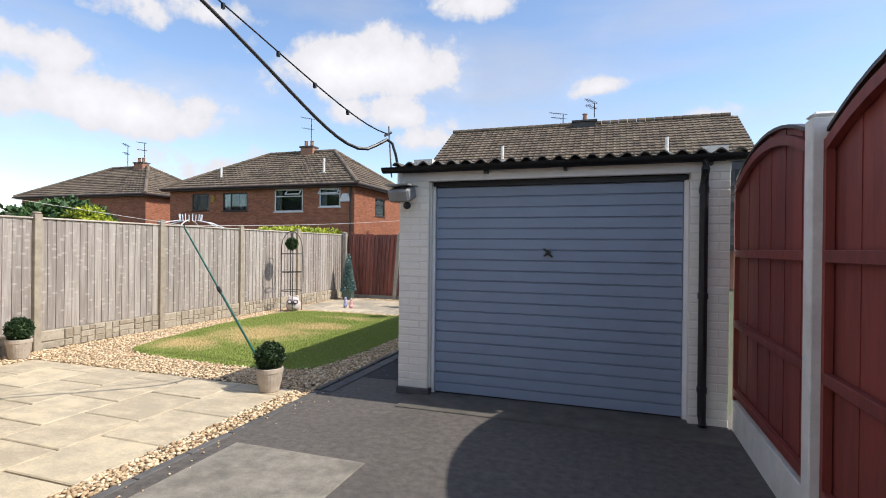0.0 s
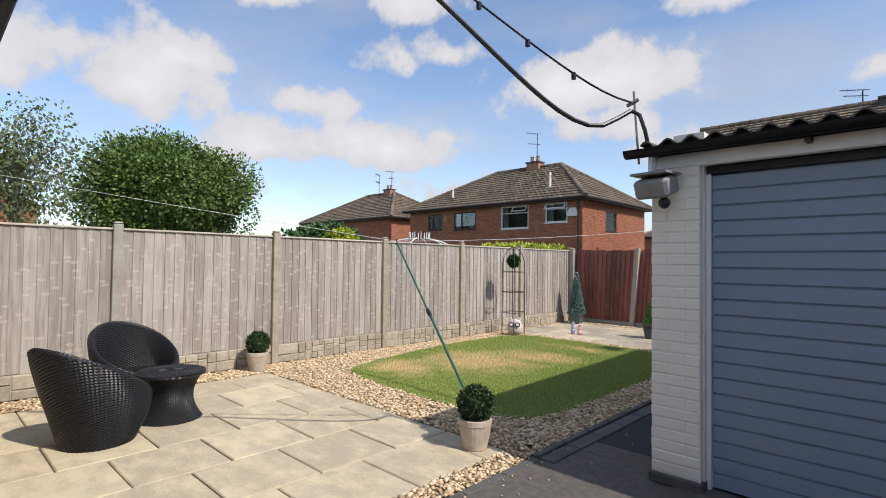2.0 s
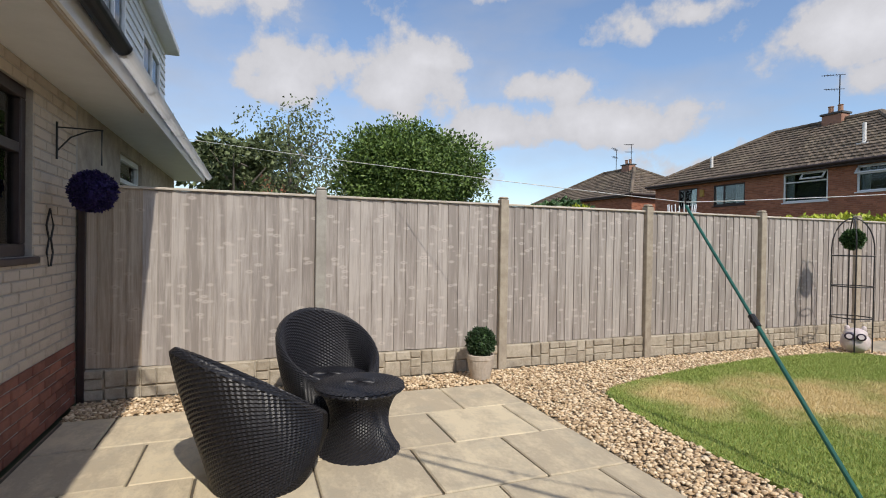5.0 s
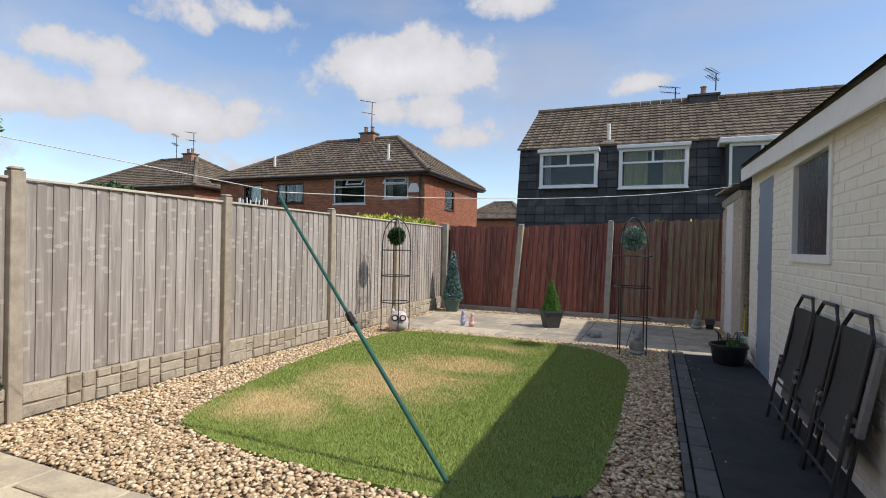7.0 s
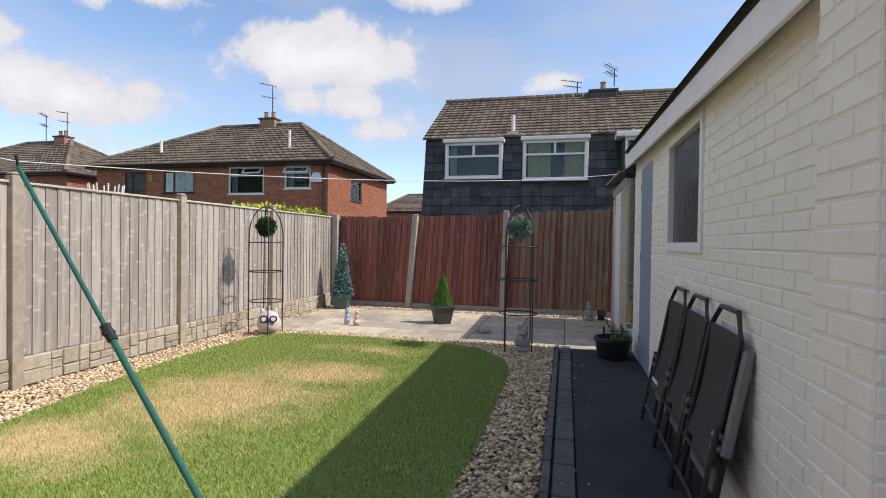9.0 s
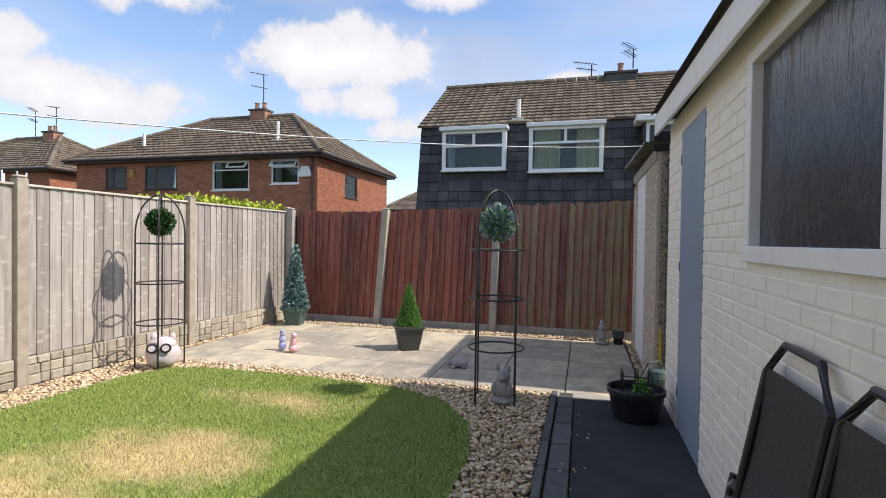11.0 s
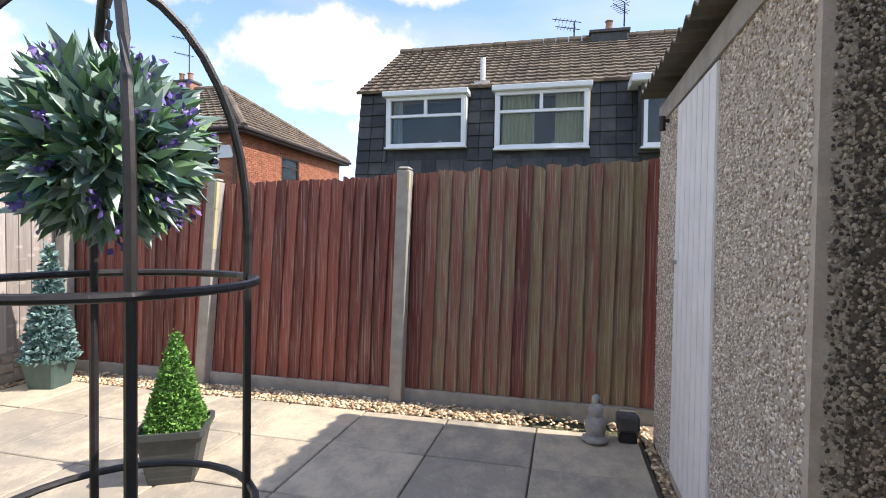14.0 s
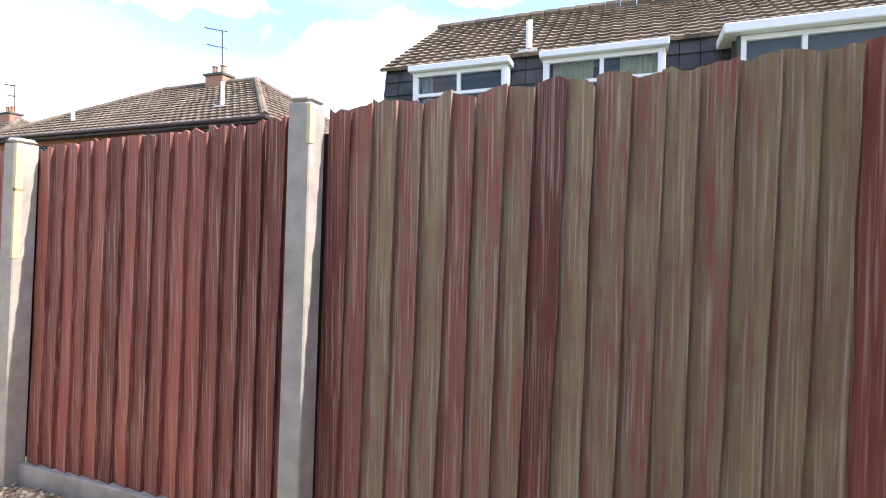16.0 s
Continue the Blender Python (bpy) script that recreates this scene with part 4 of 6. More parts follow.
box_part("cornice", (-7.6, HX1 + 0.05, 1.345, 1.368, 2.51, 2.55), BUFF_BRICK, house)


def half_gutter(name, xa, xb, y, z, material, parent, label):
    bm = bmesh.new()
    pr = [(0.058 * math.cos(t), 0.058 * math.sin(t)) for t in [math.pi + math.pi * k / 8 for k in range(9)]]
    A = [[bm.verts.new((x, y + u, z + v)) for u, v in pr] for x in (xa, xb)]
    for k in range(8):
        bm.faces.new((A[0][k], A[0][k + 1], A[1][k + 1], A[1][k]))
    bmesh.ops.solidify(bm, geom=bm.faces[:], thickness=0.005)
    g = part(name, bm, material, parent, label)
    n = int((xb - xa) / 0.9)
    for i in range(n + 1):
        x = xa + (xb - xa) * i / max(n, 1)
        bm = bmesh.new()
        pr2 = [(0.066 * math.cos(t), 0.066 * math.sin(t)) for t in [math.pi + math.pi * k / 8 for k in range(9)]]
        A = [[bm.verts.new((xx, y + u, z + v)) for u, v in pr2] for xx in (x - 0.03, x + 0.03)]
        for k in range(8):
            bm.faces.new((A[0][k], A[0][k + 1], A[1][k + 1], A[1][k]))
        bmesh.ops.solidify(bm, geom=bm.faces[:], thickness=0.006)
        part("gutter_joint", bm, material, g)


half_gutter("gutter", -6.35, HX1 + 0.1, 1.455, 2.66, BLACK_PLASTIC, house, "black half-round gutter")
half_gutter("gutter", -13.6, -6.36, 1.455, 2.66, WHITE_PVC, house, "white half-round gutter")
# roof slope and dormer
bm = bmesh.new()
A = [bm.verts.new(c) for c in ((-13.6, 1.42, 2.69), (HX1 + .1, 1.42, 2.69), (HX1 + .1, -3.5, 5.4), (-13.6, -3.5, 5.4), (-13.6, -8.3, 2.69), (HX1 + .1, -8.3, 2.69))]
bm.faces.new(A[:4]), bm.faces.new((A[3], A[2], A[5], A[4]))
bmesh.ops.solidify(bm, geom=bm.faces[:], thickness=0.06)
part("roof", bm, ROOF_TILE, house)
DW = [(-13.4, -11.8, 3.75, 4.75), (-10.6, -9.4, 3.75, 4.75), (-6.2, -4.6, 3.75, 4.75)]
wall("dormer_wall", "x", -14.0, -3.4, 0.45, 0.6, 2.95, 5.15, WHITE_PVC, DW, parent=house, kind="")
for j in range(15):
    z = 2.98 + j * 0.145
    for s, e in in_holes(-14.0, -3.4, z, z + 0.145, DW):
        bm = bmesh.new()
        vv = [bm.verts.new(c) for c in ((s, .6, z), (e, .6, z), (e, .6, z + .143), (s, .6, z + .143), (s, .625, z), (e, .625, z), (e, .605, z + .143), (s, .605, z + .143))]
        for f in ((0, 1, 2, 3), (7, 6, 5, 4), (0, 4, 5, 1), (1, 5, 6, 2), (2, 6, 7, 3), (3, 7, 4, 0)):
            bm.faces.new([vv[q] for q in f])
        part("cladding_board", bm, WHITE_PVC, house)
box_part("dormer_roof", (-14.2, -3.3, -4, 0.85, 5.15, 5.3), WHITE_PVC, house, bevel=0.02)
box_part("dormer_cheek", (-3.55, -3.4, -3.5, 0.45, 3.0, 5.15), WHITE_PVC, house)


def window(parent_name, label, axis, face, out, a0, a1, z0, z1, frame_mat, bars=(), transom=None, sill=True, curtain=None, fw=0.06, depth=0.07, room=0.5, sill_mat=None, group=""):
    """A window set in an opening: frame, bars, panes, a sill, and a dark sheet in place of the dim room behind it."""
    w = thing(parent_name, label, "window", group)

    def bx(name, u0, u1, v0, v1, d0, d1, m, lab="", bev=0.0):
        lo, hi = sorted((face + out * d0, face + out * d1))
        dims = (u0, u1, lo, hi, v0, v1) if axis == "x" else (lo, hi, u0, u1, v0, v1)
        return box_part(name, dims, m, w, lab, bev)
    bx("frame", a0, a1, z0, z0 + fw, -depth, 0.0, frame_mat, bev=0.006)
    bx("frame", a0, a1, z1 - fw, z1, -depth, 0.0, frame_mat, bev=0.006)
    bx("frame", a0, a0 + fw, z0 + fw, z1 - fw, -depth, 0.0, frame_mat, bev=0.006)
    bx("frame", a1 - fw, a1, z0 + fw, z1 - fw, -depth, 0.0, frame_mat, bev=0.006)
    if transom:
        bx("transom", a0 + fw, a1 - fw, transom - fw * .4, transom + fw * .4, -depth, -0.004, frame_mat, bev=0.004)
    for b, v0, v1 in bars:
        bx("mullion", b - fw * .45, b + fw * .45, v0, v1, -depth, -0.006, frame_mat, bev=0.004)
    g = bx("pane", a0 + fw * .8, a1 - fw * .8, z0 + fw * .8, z1 - fw * .8, -depth * .6, -depth * .6 + 0.006, GLASS)
    g.visible_shadow = False
    if sill:
        bx("sill", a0 - 0.06, a1 + 0.06, z0 - 0.05, z0 - 0.002, -depth, 0.07, sill_mat or frame_mat, bev=0.008)
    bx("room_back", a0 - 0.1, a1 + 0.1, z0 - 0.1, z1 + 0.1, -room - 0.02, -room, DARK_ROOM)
    for c0, c1, m in curtain or ():
        bm = bmesh.new()
        n = max(6, int((c1 - c0) / 0.03))
        P = []
        for i in range(n + 1):
            u = c0 + (c1 - c0) * i / n
            d = face - out * (depth + 0.06 + 0.02 * math.sin(i * 1.9))
            P.append([bm.verts.new((u, d, z) if axis == "x" else (d, u, z)) for z in (z0 - .02, z1 + .02)])
        for p, q in zip(P, P[1:]):
            bm.faces.new((p[0], q[0], q[1], p[1]))
        bmesh.ops.solidify(bm, geom=bm.faces[:], thickness=0.004)
        part("curtain", bm, m, w)
    return w


window("window", "brown-framed patio window with dim glass", "x", HY - 0.05, 1, *HW[0], BROWN_FRAME, bars=[(-3.4, 1.34, 2.38)], sill_mat=BROWN_FRAME, room=1.2, fw=0.085)
window("window", "brown-framed casement window with a top light", "x", HY - 0.05, 1, *HW[1], BROWN_FRAME, bars=[(-5.75, 2.02, 2.36)], transom=2.0, sill_mat=BROWN_FRAME, curtain=[(-6.5, -5.0, NET)], room=1.2, fw=0.085)
window("window", "white-framed window of the adjoining house", "x", HY - 0.05, 1, -10.4, -9.2, 1.5, 2.4, WHITE_PVC, transom=2.1, room=1.0)
for q in DW:
    window("dormer_window", "white-framed dormer window", "x", 0.62, 1, *q, WHITE_PVC, bars=[((q[0] + q[1]) / 2, q[2], q[3])], room=0.8, curtain=[(q[0] + .1, q[0] + .5, NET)])

# ---- neighbouring houses ----


def roof_rows(parent, c0, c1, t0, t1, course=0.32, pitch=0.3):
    """Courses of interlocking tiles on a four-sided slope: c0-c1 the eaves, t0-t1 the ridge."""
    c0, c1, t0, t1 = (Vector(v) for v in (c0, c1, t0, t1))
    up = ((t0 + t1) / 2 - (c0 + c1) / 2)
    n = max(2, int(up.length / course))
    nrm = (c1 - c0).cross(up).normalized()
    if nrm.z < 0:
        nrm = -nrm
    verts, faces = [], []
    for j in range(n):
        f0, f1 = j / n, min(1.0, (j + 1.12) / n)
        la, lb, ua, ub = c0.lerp(t0, f0), c1.lerp(t1, f0), c0.lerp(t0, f1), c1.lerp(t1, f1)
        m = max(1, int((lb - la).length / pitch))
        for i in range(m):
            s0, s1 = i / m, (i + 1) / m
            sm = s0 + (s1 - s0) * 0.55
            k = len(verts)
            for s, hgt in ((s0, 0.005), (s0 + (s1 - s0) * .25, 0.026), (sm, 0.005), (s1, 0.010)):
                lo, hi = la.lerp(lb, s), ua.lerp(ub, s)
                verts += [tuple(lo + nrm * (hgt + 0.05)), tuple(hi + nrm * hgt), tuple(lo + nrm * -0.02)]
            for q in range(3):
                a, b = k + q * 3, k + q * 3 + 3
                faces += [(a, b, b + 1, a + 1), (a + 2, b + 2, b, a)]
    tagged(mesh_of("roof_tiles", verts, faces, ROOF_TILE, parent), kind="stuff")


def slab_poly(parent, name, pts, material, thick=0.08):
    bm = bmesh.new()
    bm.faces.new([bm.verts.new(p) for p in pts])
    bmesh.ops.solidify(bm, geom=bm.faces[:], thickness=thick)
    return part(name, bm, material, parent)


def aerial(parent, x, y, z, h=1.4, turn=0.3):
    bm = bmesh.new()
    tube(bm, [(x, y, z), (x, y, z + h)], 0.025, 5)
    c, s = math.cos(turn), math.sin(turn)
    for zz, ln in ((z + h, 0.7), (z + h * .62, 0.6)):
        tube(bm, [(x - c * ln, y - s * ln, zz + .1), (x + c * ln * .3, y + s * ln * .3, zz)], 0.014, 4)
        for k in range(6):
            px, py = x - c * ln * (k / 6), y - s * ln * (k / 6)
            tube(bm, [(px + s * .18, py - c * .18, zz + .1 * k / 6), (px - s * .18, py + c * .18, zz + .1 * k / 6)], 0.009, 4)
    return part("aerial", bm, BLACK_METAL, parent)


def chimney(parent, x, y, z, h=0.7, pots=2, w=0.9, material=None):
    c = box_part("chimney", (x - w / 2, x + w / 2, y - 0.3, y + 0.3, z - 0.8, z + h), material or HOUSE_MORTAR, parent, bevel=0.03)
    box_part("chimney_cap", (x - w / 2 - .05, x + w / 2 + .05, y - 0.35, y + 0.35, z + h, z + h + 0.08), EDGING, c)
    for k in range(pots):
        bm = bmesh.new()
        lathe(bm, [(0.13, 0), (0.11, 0.05), (0.1, 0.3), (0.13, 0.34), (0.12, 0.36)], 12)
        bmesh.ops.translate(bm, vec=(x + (k - (pots - 1) / 2) * 0.42, y, z + h + 0.08), verts=bm.verts)
        part("chimney_pot", bm, mat("clay_pot", (0.42, 0.24, 0.15), (0.3, 0.16, 0.1), 8), c)


def vent_pipe(parent, x, y, z, h=0.75):
    bm = bmesh.new()
    tube(bm, [(x, y, z - 0.3), (x, y, z + h)], 0.07, 8)
    box(bm, x - 0.2, x + 0.2, y - 0.16, y + 0.2, z - 0.14, z - 0.06)
    part("vent_pipe", bm, WHITE_POST, parent)


def hipped_house(name, label, x0, x1, y0, y1, eave, ridge_z, r0, r1, holes, side_holes=(), side_x=None):
    h = thing(name, label, "house")
    wall("wall", "x", x0, x1, y0, y0 + 0.25, 0, eave, HOUSE_MORTAR, holes, parent=h, kind="")
    wall("wall", "y", y0 + 0.25, y1 - 0.25, x1 - 0.25, x1, 0, eave, HOUSE_MORTAR, side_holes, parent=h, kind="")
    box_part("wall", (x0, x0 + 0.25, y0 + 0.25, y1 - 0.25, 0, eave), HOUSE_MORTAR, h)
    box_part("wall", (x0, x1, y1 - 0.25, y1, 0, eave), HOUSE_MORTAR, h)
    brick_face(h, HOUSE_BRICK, "x", y0, -1, x0, x1, 1.6, eave, holes, limit=0, proud=0.012, gap=0.014)
    brick_face(h, HOUSE_BRICK, "y", x1, 1, y0, y1, 1.6, eave, side_holes, limit=0, proud=0.012, gap=0.014)
    o = 0.35
    ym = (y0 + y1) / 2
    e = [(x0 - o, y0 - o, eave), (x1 + o, y0 - o, eave), (x1 + o, y1 + o, eave), (x0 - o, y1 + o, eave)]
    a, b = (r0, ym, ridge_z), (r1, ym, ridge_z)
    for q in ([e[0], e[1], b, a], [e[1], e[2], b], [e[2], e[3], a, b], [e[3], e[0], a]):
        slab_poly(h, "roof", q, ROOF_TILE)
    roof_rows(h, e[0], e[1], a, b)
    roof_rows(h, e[1], e[2], b, b)
    roof_rows(h, e[3], e[0], a, a)
    for p, q in ((a, b), (a, e[0]), (b, e[1]), (b, e[2])):
        bm = bmesh.new()
        P, Q = Vector(p), Vector(q)
        n = max(2, int((P - Q).length / 0.4))
        for i in range(n):
            tube(bm, [P.lerp(Q, i / n) + Vector((0, 0, .05)), P.lerp(Q, (i + .96) / n) + Vector((0, 0, .035))], 0.12, 8)
        part("ridge_tiles", bm, ROOF_TILE, h)
    box_part("soffit", (x0 - o, x1 + o, y0 - o, y1 + o, eave - 0.14, eave - 0.02), BROWN_FRAME, h)
    bm = bmesh.new()
    tube(bm, [(x0 - o - .02, y0 - o - .06, eave - .02), (x1 + o + .06, y0 - o - .06, eave - .02), (x1 + o + .06, y1 + o, eave - .02)], 0.06, 8)
    part("gutter", bm, BROWN_FRAME, h, "brown gutter")
    return h


HH = [(-24.0, -22.75, 3.55, 4.55), (-21.75, -20.0, 3.5, 4.55), (-18.15, -16.3, 3.42, 4.68), (-15.25, -13.95, 3.65, 4.68)]
HS = [(26.55, 27.85, 3.3, 4.35)]
hip = hipped_house("brick_house", "red-brown brick semi-detached house with a hipped tiled roof", -25.7, -13.1, 24.1, 31.6, 4.85, 7.42, -21.3, -16.55, HH, HS)
for i, q in enumerate(HH):
    white = i > 1
    window("house_window", "white-framed upstairs window with a tilted top light" if white else "dark-framed upstairs window with pale curtains", "x", 24.12, -1, *q, WHITE_PVC if white else BROWN_FRAME,
           bars=[] if white else [((q[0] * 2 + q[1]) / 3, q[2], q[3])], transom=q[2] + (q[3] - q[2]) * .68 if white else None, curtain=[(q[0] + .08, q[0] + (.4 if white else .55), NET)] + ([] if white else [(q[1] - .6, q[1] - .08, NET)]), room=0.9, fw=0.07)
window("house_window", "dark-framed landing window in the side wall", "y", -13.12, 1, *HS[0], BROWN_FRAME, transom=4.0, curtain=[(26.65, 27.75, NET)], room=0.8, fw=0.07)
for i in (2, 3):
    q = HH[i]
    u0, u1 = (q[0] + .85, q[1] - .06) if i == 2 else (q[0] + .04, q[1] - .04)
    bm = bmesh.new()
    zt = q[3] - .05
    for s, e in ((u0, u0 + .06), (u1 - .06, u1)):
        box(bm, s, e, -.02, .02, -.34, 0)
    box(bm, u0, u1, -.02, .02, -.36, -.30)
    box(bm, u0, u1, -.02, .02, -.06, 0)
    bmesh.ops.transform(bm, matrix=pose(0, 24.08, zt, -38), verts=bm.verts)
    tagged(part("top_light", bm, WHITE_PVC), "open white top-hung window light", "window")
bm = bmesh.new()
slab(bm, [(-.26, -.2), (.26, -.2), (.3, -.1), (.16, .22), (-.16, .22), (-.3, -.1)], 0, 0.09)
alarm = tagged(part("alarm_box", bm, WHITE_PVC), "white alarm box on the brick wall", "alarm box")
alarm.matrix_basis = pose(-13.62, 24.08, 4.12, 90)
box_part("vent_box", (-22.5, -22.3, 24.0, 24.09, 4.05, 4.4), mat("yellow_box", (0.5, 0.33, 0.08), (0.4, 0.25, 0.06), 8), hip)
chimney(hip, -18.4, 27.85, 7.38, 0.35)
aerial(hip, -18.25, 27.85, 7.8, 1.75, 0.5)
vent_pipe(hip, -22.6, 24.9, 5.45)
vent_pipe(hip, -15.6, 25.1, 5.75)
bm = bmesh.new()
tube(bm, [(-13.3, 24.02, 4.75), (-13.3, 24.02, 0)], 0.045, 6)
part("downpipe", bm, BROWN_FRAME, hip)
hip2 = hipped_house("brick_house", "distant red brick semi with a hipped tiled roof", -41.5, -29.5, 25.7, 33.2, 4.85, 7.35, -37.2, -33.6, [])
chimney(hip2, -34.2, 29.4, 7.3, 0.35)
aerial(hip2, -33.9, 29.4, 7.7, 1.5, 0.2)
aerial(hip2, -35.6, 29.4, 7.35, 1.7, 2.0)
hip3 = hipped_house("brick_house", "far brick house seen between others", -21.5, -15.5, 52, 60, 4.3, 6.3, -19.5, -17.5, [])
hip4 = hipped_house("brick_house", "far brick house with a pale verge", -92, -78, 52, 60, 4.9, 7.6, -88, -83, [])
chimney(hip4, -84.5, 56, 7.6, 0.6)

STATUE_PALE = mat("pale_ornament", (0.4, 0.4, 0.38), (0.3, 0.3, 0.28), 10)
# dormer house with hung tiles
DY, DX0, DX1 = 22.05, -8.15, 5.2
MANSARD = lambda z: DY + (z - 2.8) * 0.175
dh = thing("dormer_house", "terraced house with black hung tiles, white windows and a tiled roof", "house")
DHW = [(-7.27, -5.2, 3.74, 5.04), (-4.39, -2.18, 3.64, 5.05)]
wall("wall", "x", DX0, DX1, DY + 0.5, DY + 0.75, 0, 5.2, HOUSE_MORTAR, DHW, parent=dh, kind="")
steep = wall("mansard_slope", "x", DX0, DX1, DY, DY + 0.08, 1.5, 5.3, BLACK_TILE, DHW, parent=dh, kind="")
for v in steep.data.vertices:
    v.co.y += MANSARD(v.co.z) - DY
for xe in (DX0, DX1 - 0.06):
    bm = bmesh.new()
    bm.faces.new([bm.verts.new(c) for c in ((xe, MANSARD(1.5) + .06, 1.5), (xe, DY + .6, 1.5), (xe, DY + .6, 5.3), (xe, MANSARD(5.3) + .06, 5.3))])
    bmesh.ops.solidify(bm, geom=bm.faces[:], thickness=0.05)
    part("mansard_cheek", bm, HOUSE_BRICK, dh)
box_part("wall", (DX0, DX0 + 0.25, DY + 0.75, 30.2, 0, 5.0), HOUSE_BRICK, dh)
box_part("wall", (DX1 - 0.25, DX1, DY + 0.75, 30.2, 0, 5.0), HOUSE_BRICK, dh)
bm = bmesh.new()
A = [bm.verts.new(c) for c in ((DX0 + .02, DY + .6, 5), (DX0 + .02, 30.2, 5), (DX0 + .02, 26.05, 7.6))]
bm.faces.new(A)
bmesh.ops.solidify(bm, geom=bm.faces[:], thickness=0.2)
part("gable", bm, HOUSE_BRICK, dh)
bm = bmesh.new()
bm.faces.new([bm.verts.new(c) for c in ((DX1 - .02, DY + .6, 5), (DX1 - .02, 30.2, 5), (DX1 - .02, 26.05, 7.6))])
bmesh.ops.solidify(bm, geom=bm.faces[:], thickness=0.2)
part("gable", bm, HOUSE_BRICK, dh)
slab_poly(dh, "roof", [(DX0 - .1, DY + .32, 5.29), (DX1, DY + .32, 5.29), (DX1, 26.05, 7.62), (DX0 - .1, 26.05, 7.62)], ROOF_TILE)
slab_poly(dh, "roof", [(DX0 - .1, 30.4, 5.28), (DX1, 30.4, 5.28), (DX1, 26.05, 7.62), (DX0 - .1, 26.05, 7.62)], ROOF_TILE)
roof_rows(dh, (DX0 - .12, DY + .28, 5.28), (DX1, DY + .28, 5.28), (DX0 - .12, 26.05, 7.64), (DX1, 26.05, 7.64), 0.3, 0.28)
bm = bmesh.new()
for i in range(33):
    tube(bm, [(DX0 - .1 + i * .4, 26.05, 7.70), (DX0 + .28 + i * .4, 26.05, 7.685)], 0.12, 8)
part("ridge_tiles", bm, ROOF_TILE, dh)
tile_holes = [(a - .06, b + .06, c - .08, d + .16) for a, b, c, d in DHW] + [(-0.98, 3.6, 3.2, 5.3)]
cnt, rng2 = 0, random.Random(3)
tv, tf = [], []
for j in range(11):
    z = 1.75 + j * 0.325
    for s, e in in_holes(DX0 - .02, DX1, z, z + 0.325, tile_holes):
        u = DX0 - 0.02
        while u < e - .02:
            p, q = max(u, s), min(u + 0.37, e)
            u += 0.37
            if q - p < 0.05:
                continue
            ob = piece("hung_tile", (round(q - p - 0.012, 2), 0.025, 0.37), BLACK_TILE, dh, ((p + q) / 2, MANSARD(z + 0.17) - 0.05 + rng2.uniform(-.004, .004), z + 0.17), rx=-15.5 + rng2.uniform(-.6, .6), ry=rng2.uniform(-.5, .5), bevel=0.005)
            cnt += 1
for q, cur in zip(DHW, ([(-7.15, -6.9, NET)], [(-4.25, -3.45, CURTAIN), (-2.95, -2.12, CURTAIN)])):
    w = window("house_window", "white plastic upstairs window with curtains", "x", DY - 0.02, -1, *q, WHITE_PVC, bars=[((q[0] + q[1]) / 2 + .0, q[3] - .48, q[3] - .05)], transom=q[3] - .5, curtain=cur, room=0.9, fw=0.09, depth=0.12)
    box_part("head_board", (q[0] - .1, q[1] + .1, DY - .16, DY + .36, q[3] + .005, q[3] + .13), WHITE_PVC, w, bevel=0.01)
    for xe in (q[0] - .035, q[1] + .003):
        box_part("cheek", (xe, xe + .032, DY - .01, DY + .36, q[2] - .04, q[3]), WHITE_PVC, w)
    for k in range(2):
        bm = bmesh.new()
        lathe(bm, [(.03, 0), (.05, .03), (.04, .09), (.02, .12)], 8)
        bmesh.ops.translate(bm, vec=(q[0] + .9 + k * .5, DY + .13, q[2] + .06), verts=bm.verts)
        part("sill_ornament", bm, STATUE_PALE, w)
w = window("dormer_window", "projecting white dormer window with leaded glass", "x", DY - 0.3, -1, -0.95, 3.4, 3.55, 5.0, WHITE_PVC, bars=[(0.0, 3.6, 4.95), (1.2, 3.6, 4.95), (2.3, 3.6, 4.95)], room=0.25, fw=0.09, depth=0.12)
box_part("head_board", (-1.25, 3.7, DY - .5, DY + .36, 5.005, 5.18), WHITE_PVC, w, bevel=0.02)
box_part("cheek", (-1.0, -0.953, DY - .3, DY + .36, 3.5, 5.0), BLACK_TILE, w)
chimney(dh, -1.45, 26.05, 7.6, 0.16, 1, 1.1, BLACK_TILE)
aerial(dh, -1.0, 26.05, 8.0, 0.7, 0.9)
aerial(dh, -2.5, 26.05, 7.65, 0.6, 0.2)
vent_pipe(dh, -4.85, 22.7, 5.55, 0.6)
vent_pipe(dh, 2.0, 22.7, 5.55, 0.6)

# brickwork of the garage and the house
gh = (WIN, SIDE_DOOR)
brick_face(garage, PAINT_BRICK, "y", GX, -1, GF + 0.32, GB, 0, 2.27, gh, limit=300, near=(8.1, 10.4, 0, 2.3), proud=0.005, gap=0.007, end_gap=0.003)
pier = garage
brick_face(garage, PAINT_BRICK, "x", GF, -1, GX - 0.13, -1.79, 0.08, 2.19, limit=80, proud=0.005, gap=0.007, end_gap=0.003)
brick_face(garage, PAINT_BRICK, "x", GF + 0.003, -1, 0.62, 0.93, 0.0, 2.19, limit=80, proud=0.005, gap=0.007, end_gap=0.003)
brick_face(garage, PAINT_BRICK, "y", GX - 0.13, -1, GF, GF + 0.32, 0.08, 2.19, limit=80, proud=0.005, gap=0.007, end_gap=0.003)
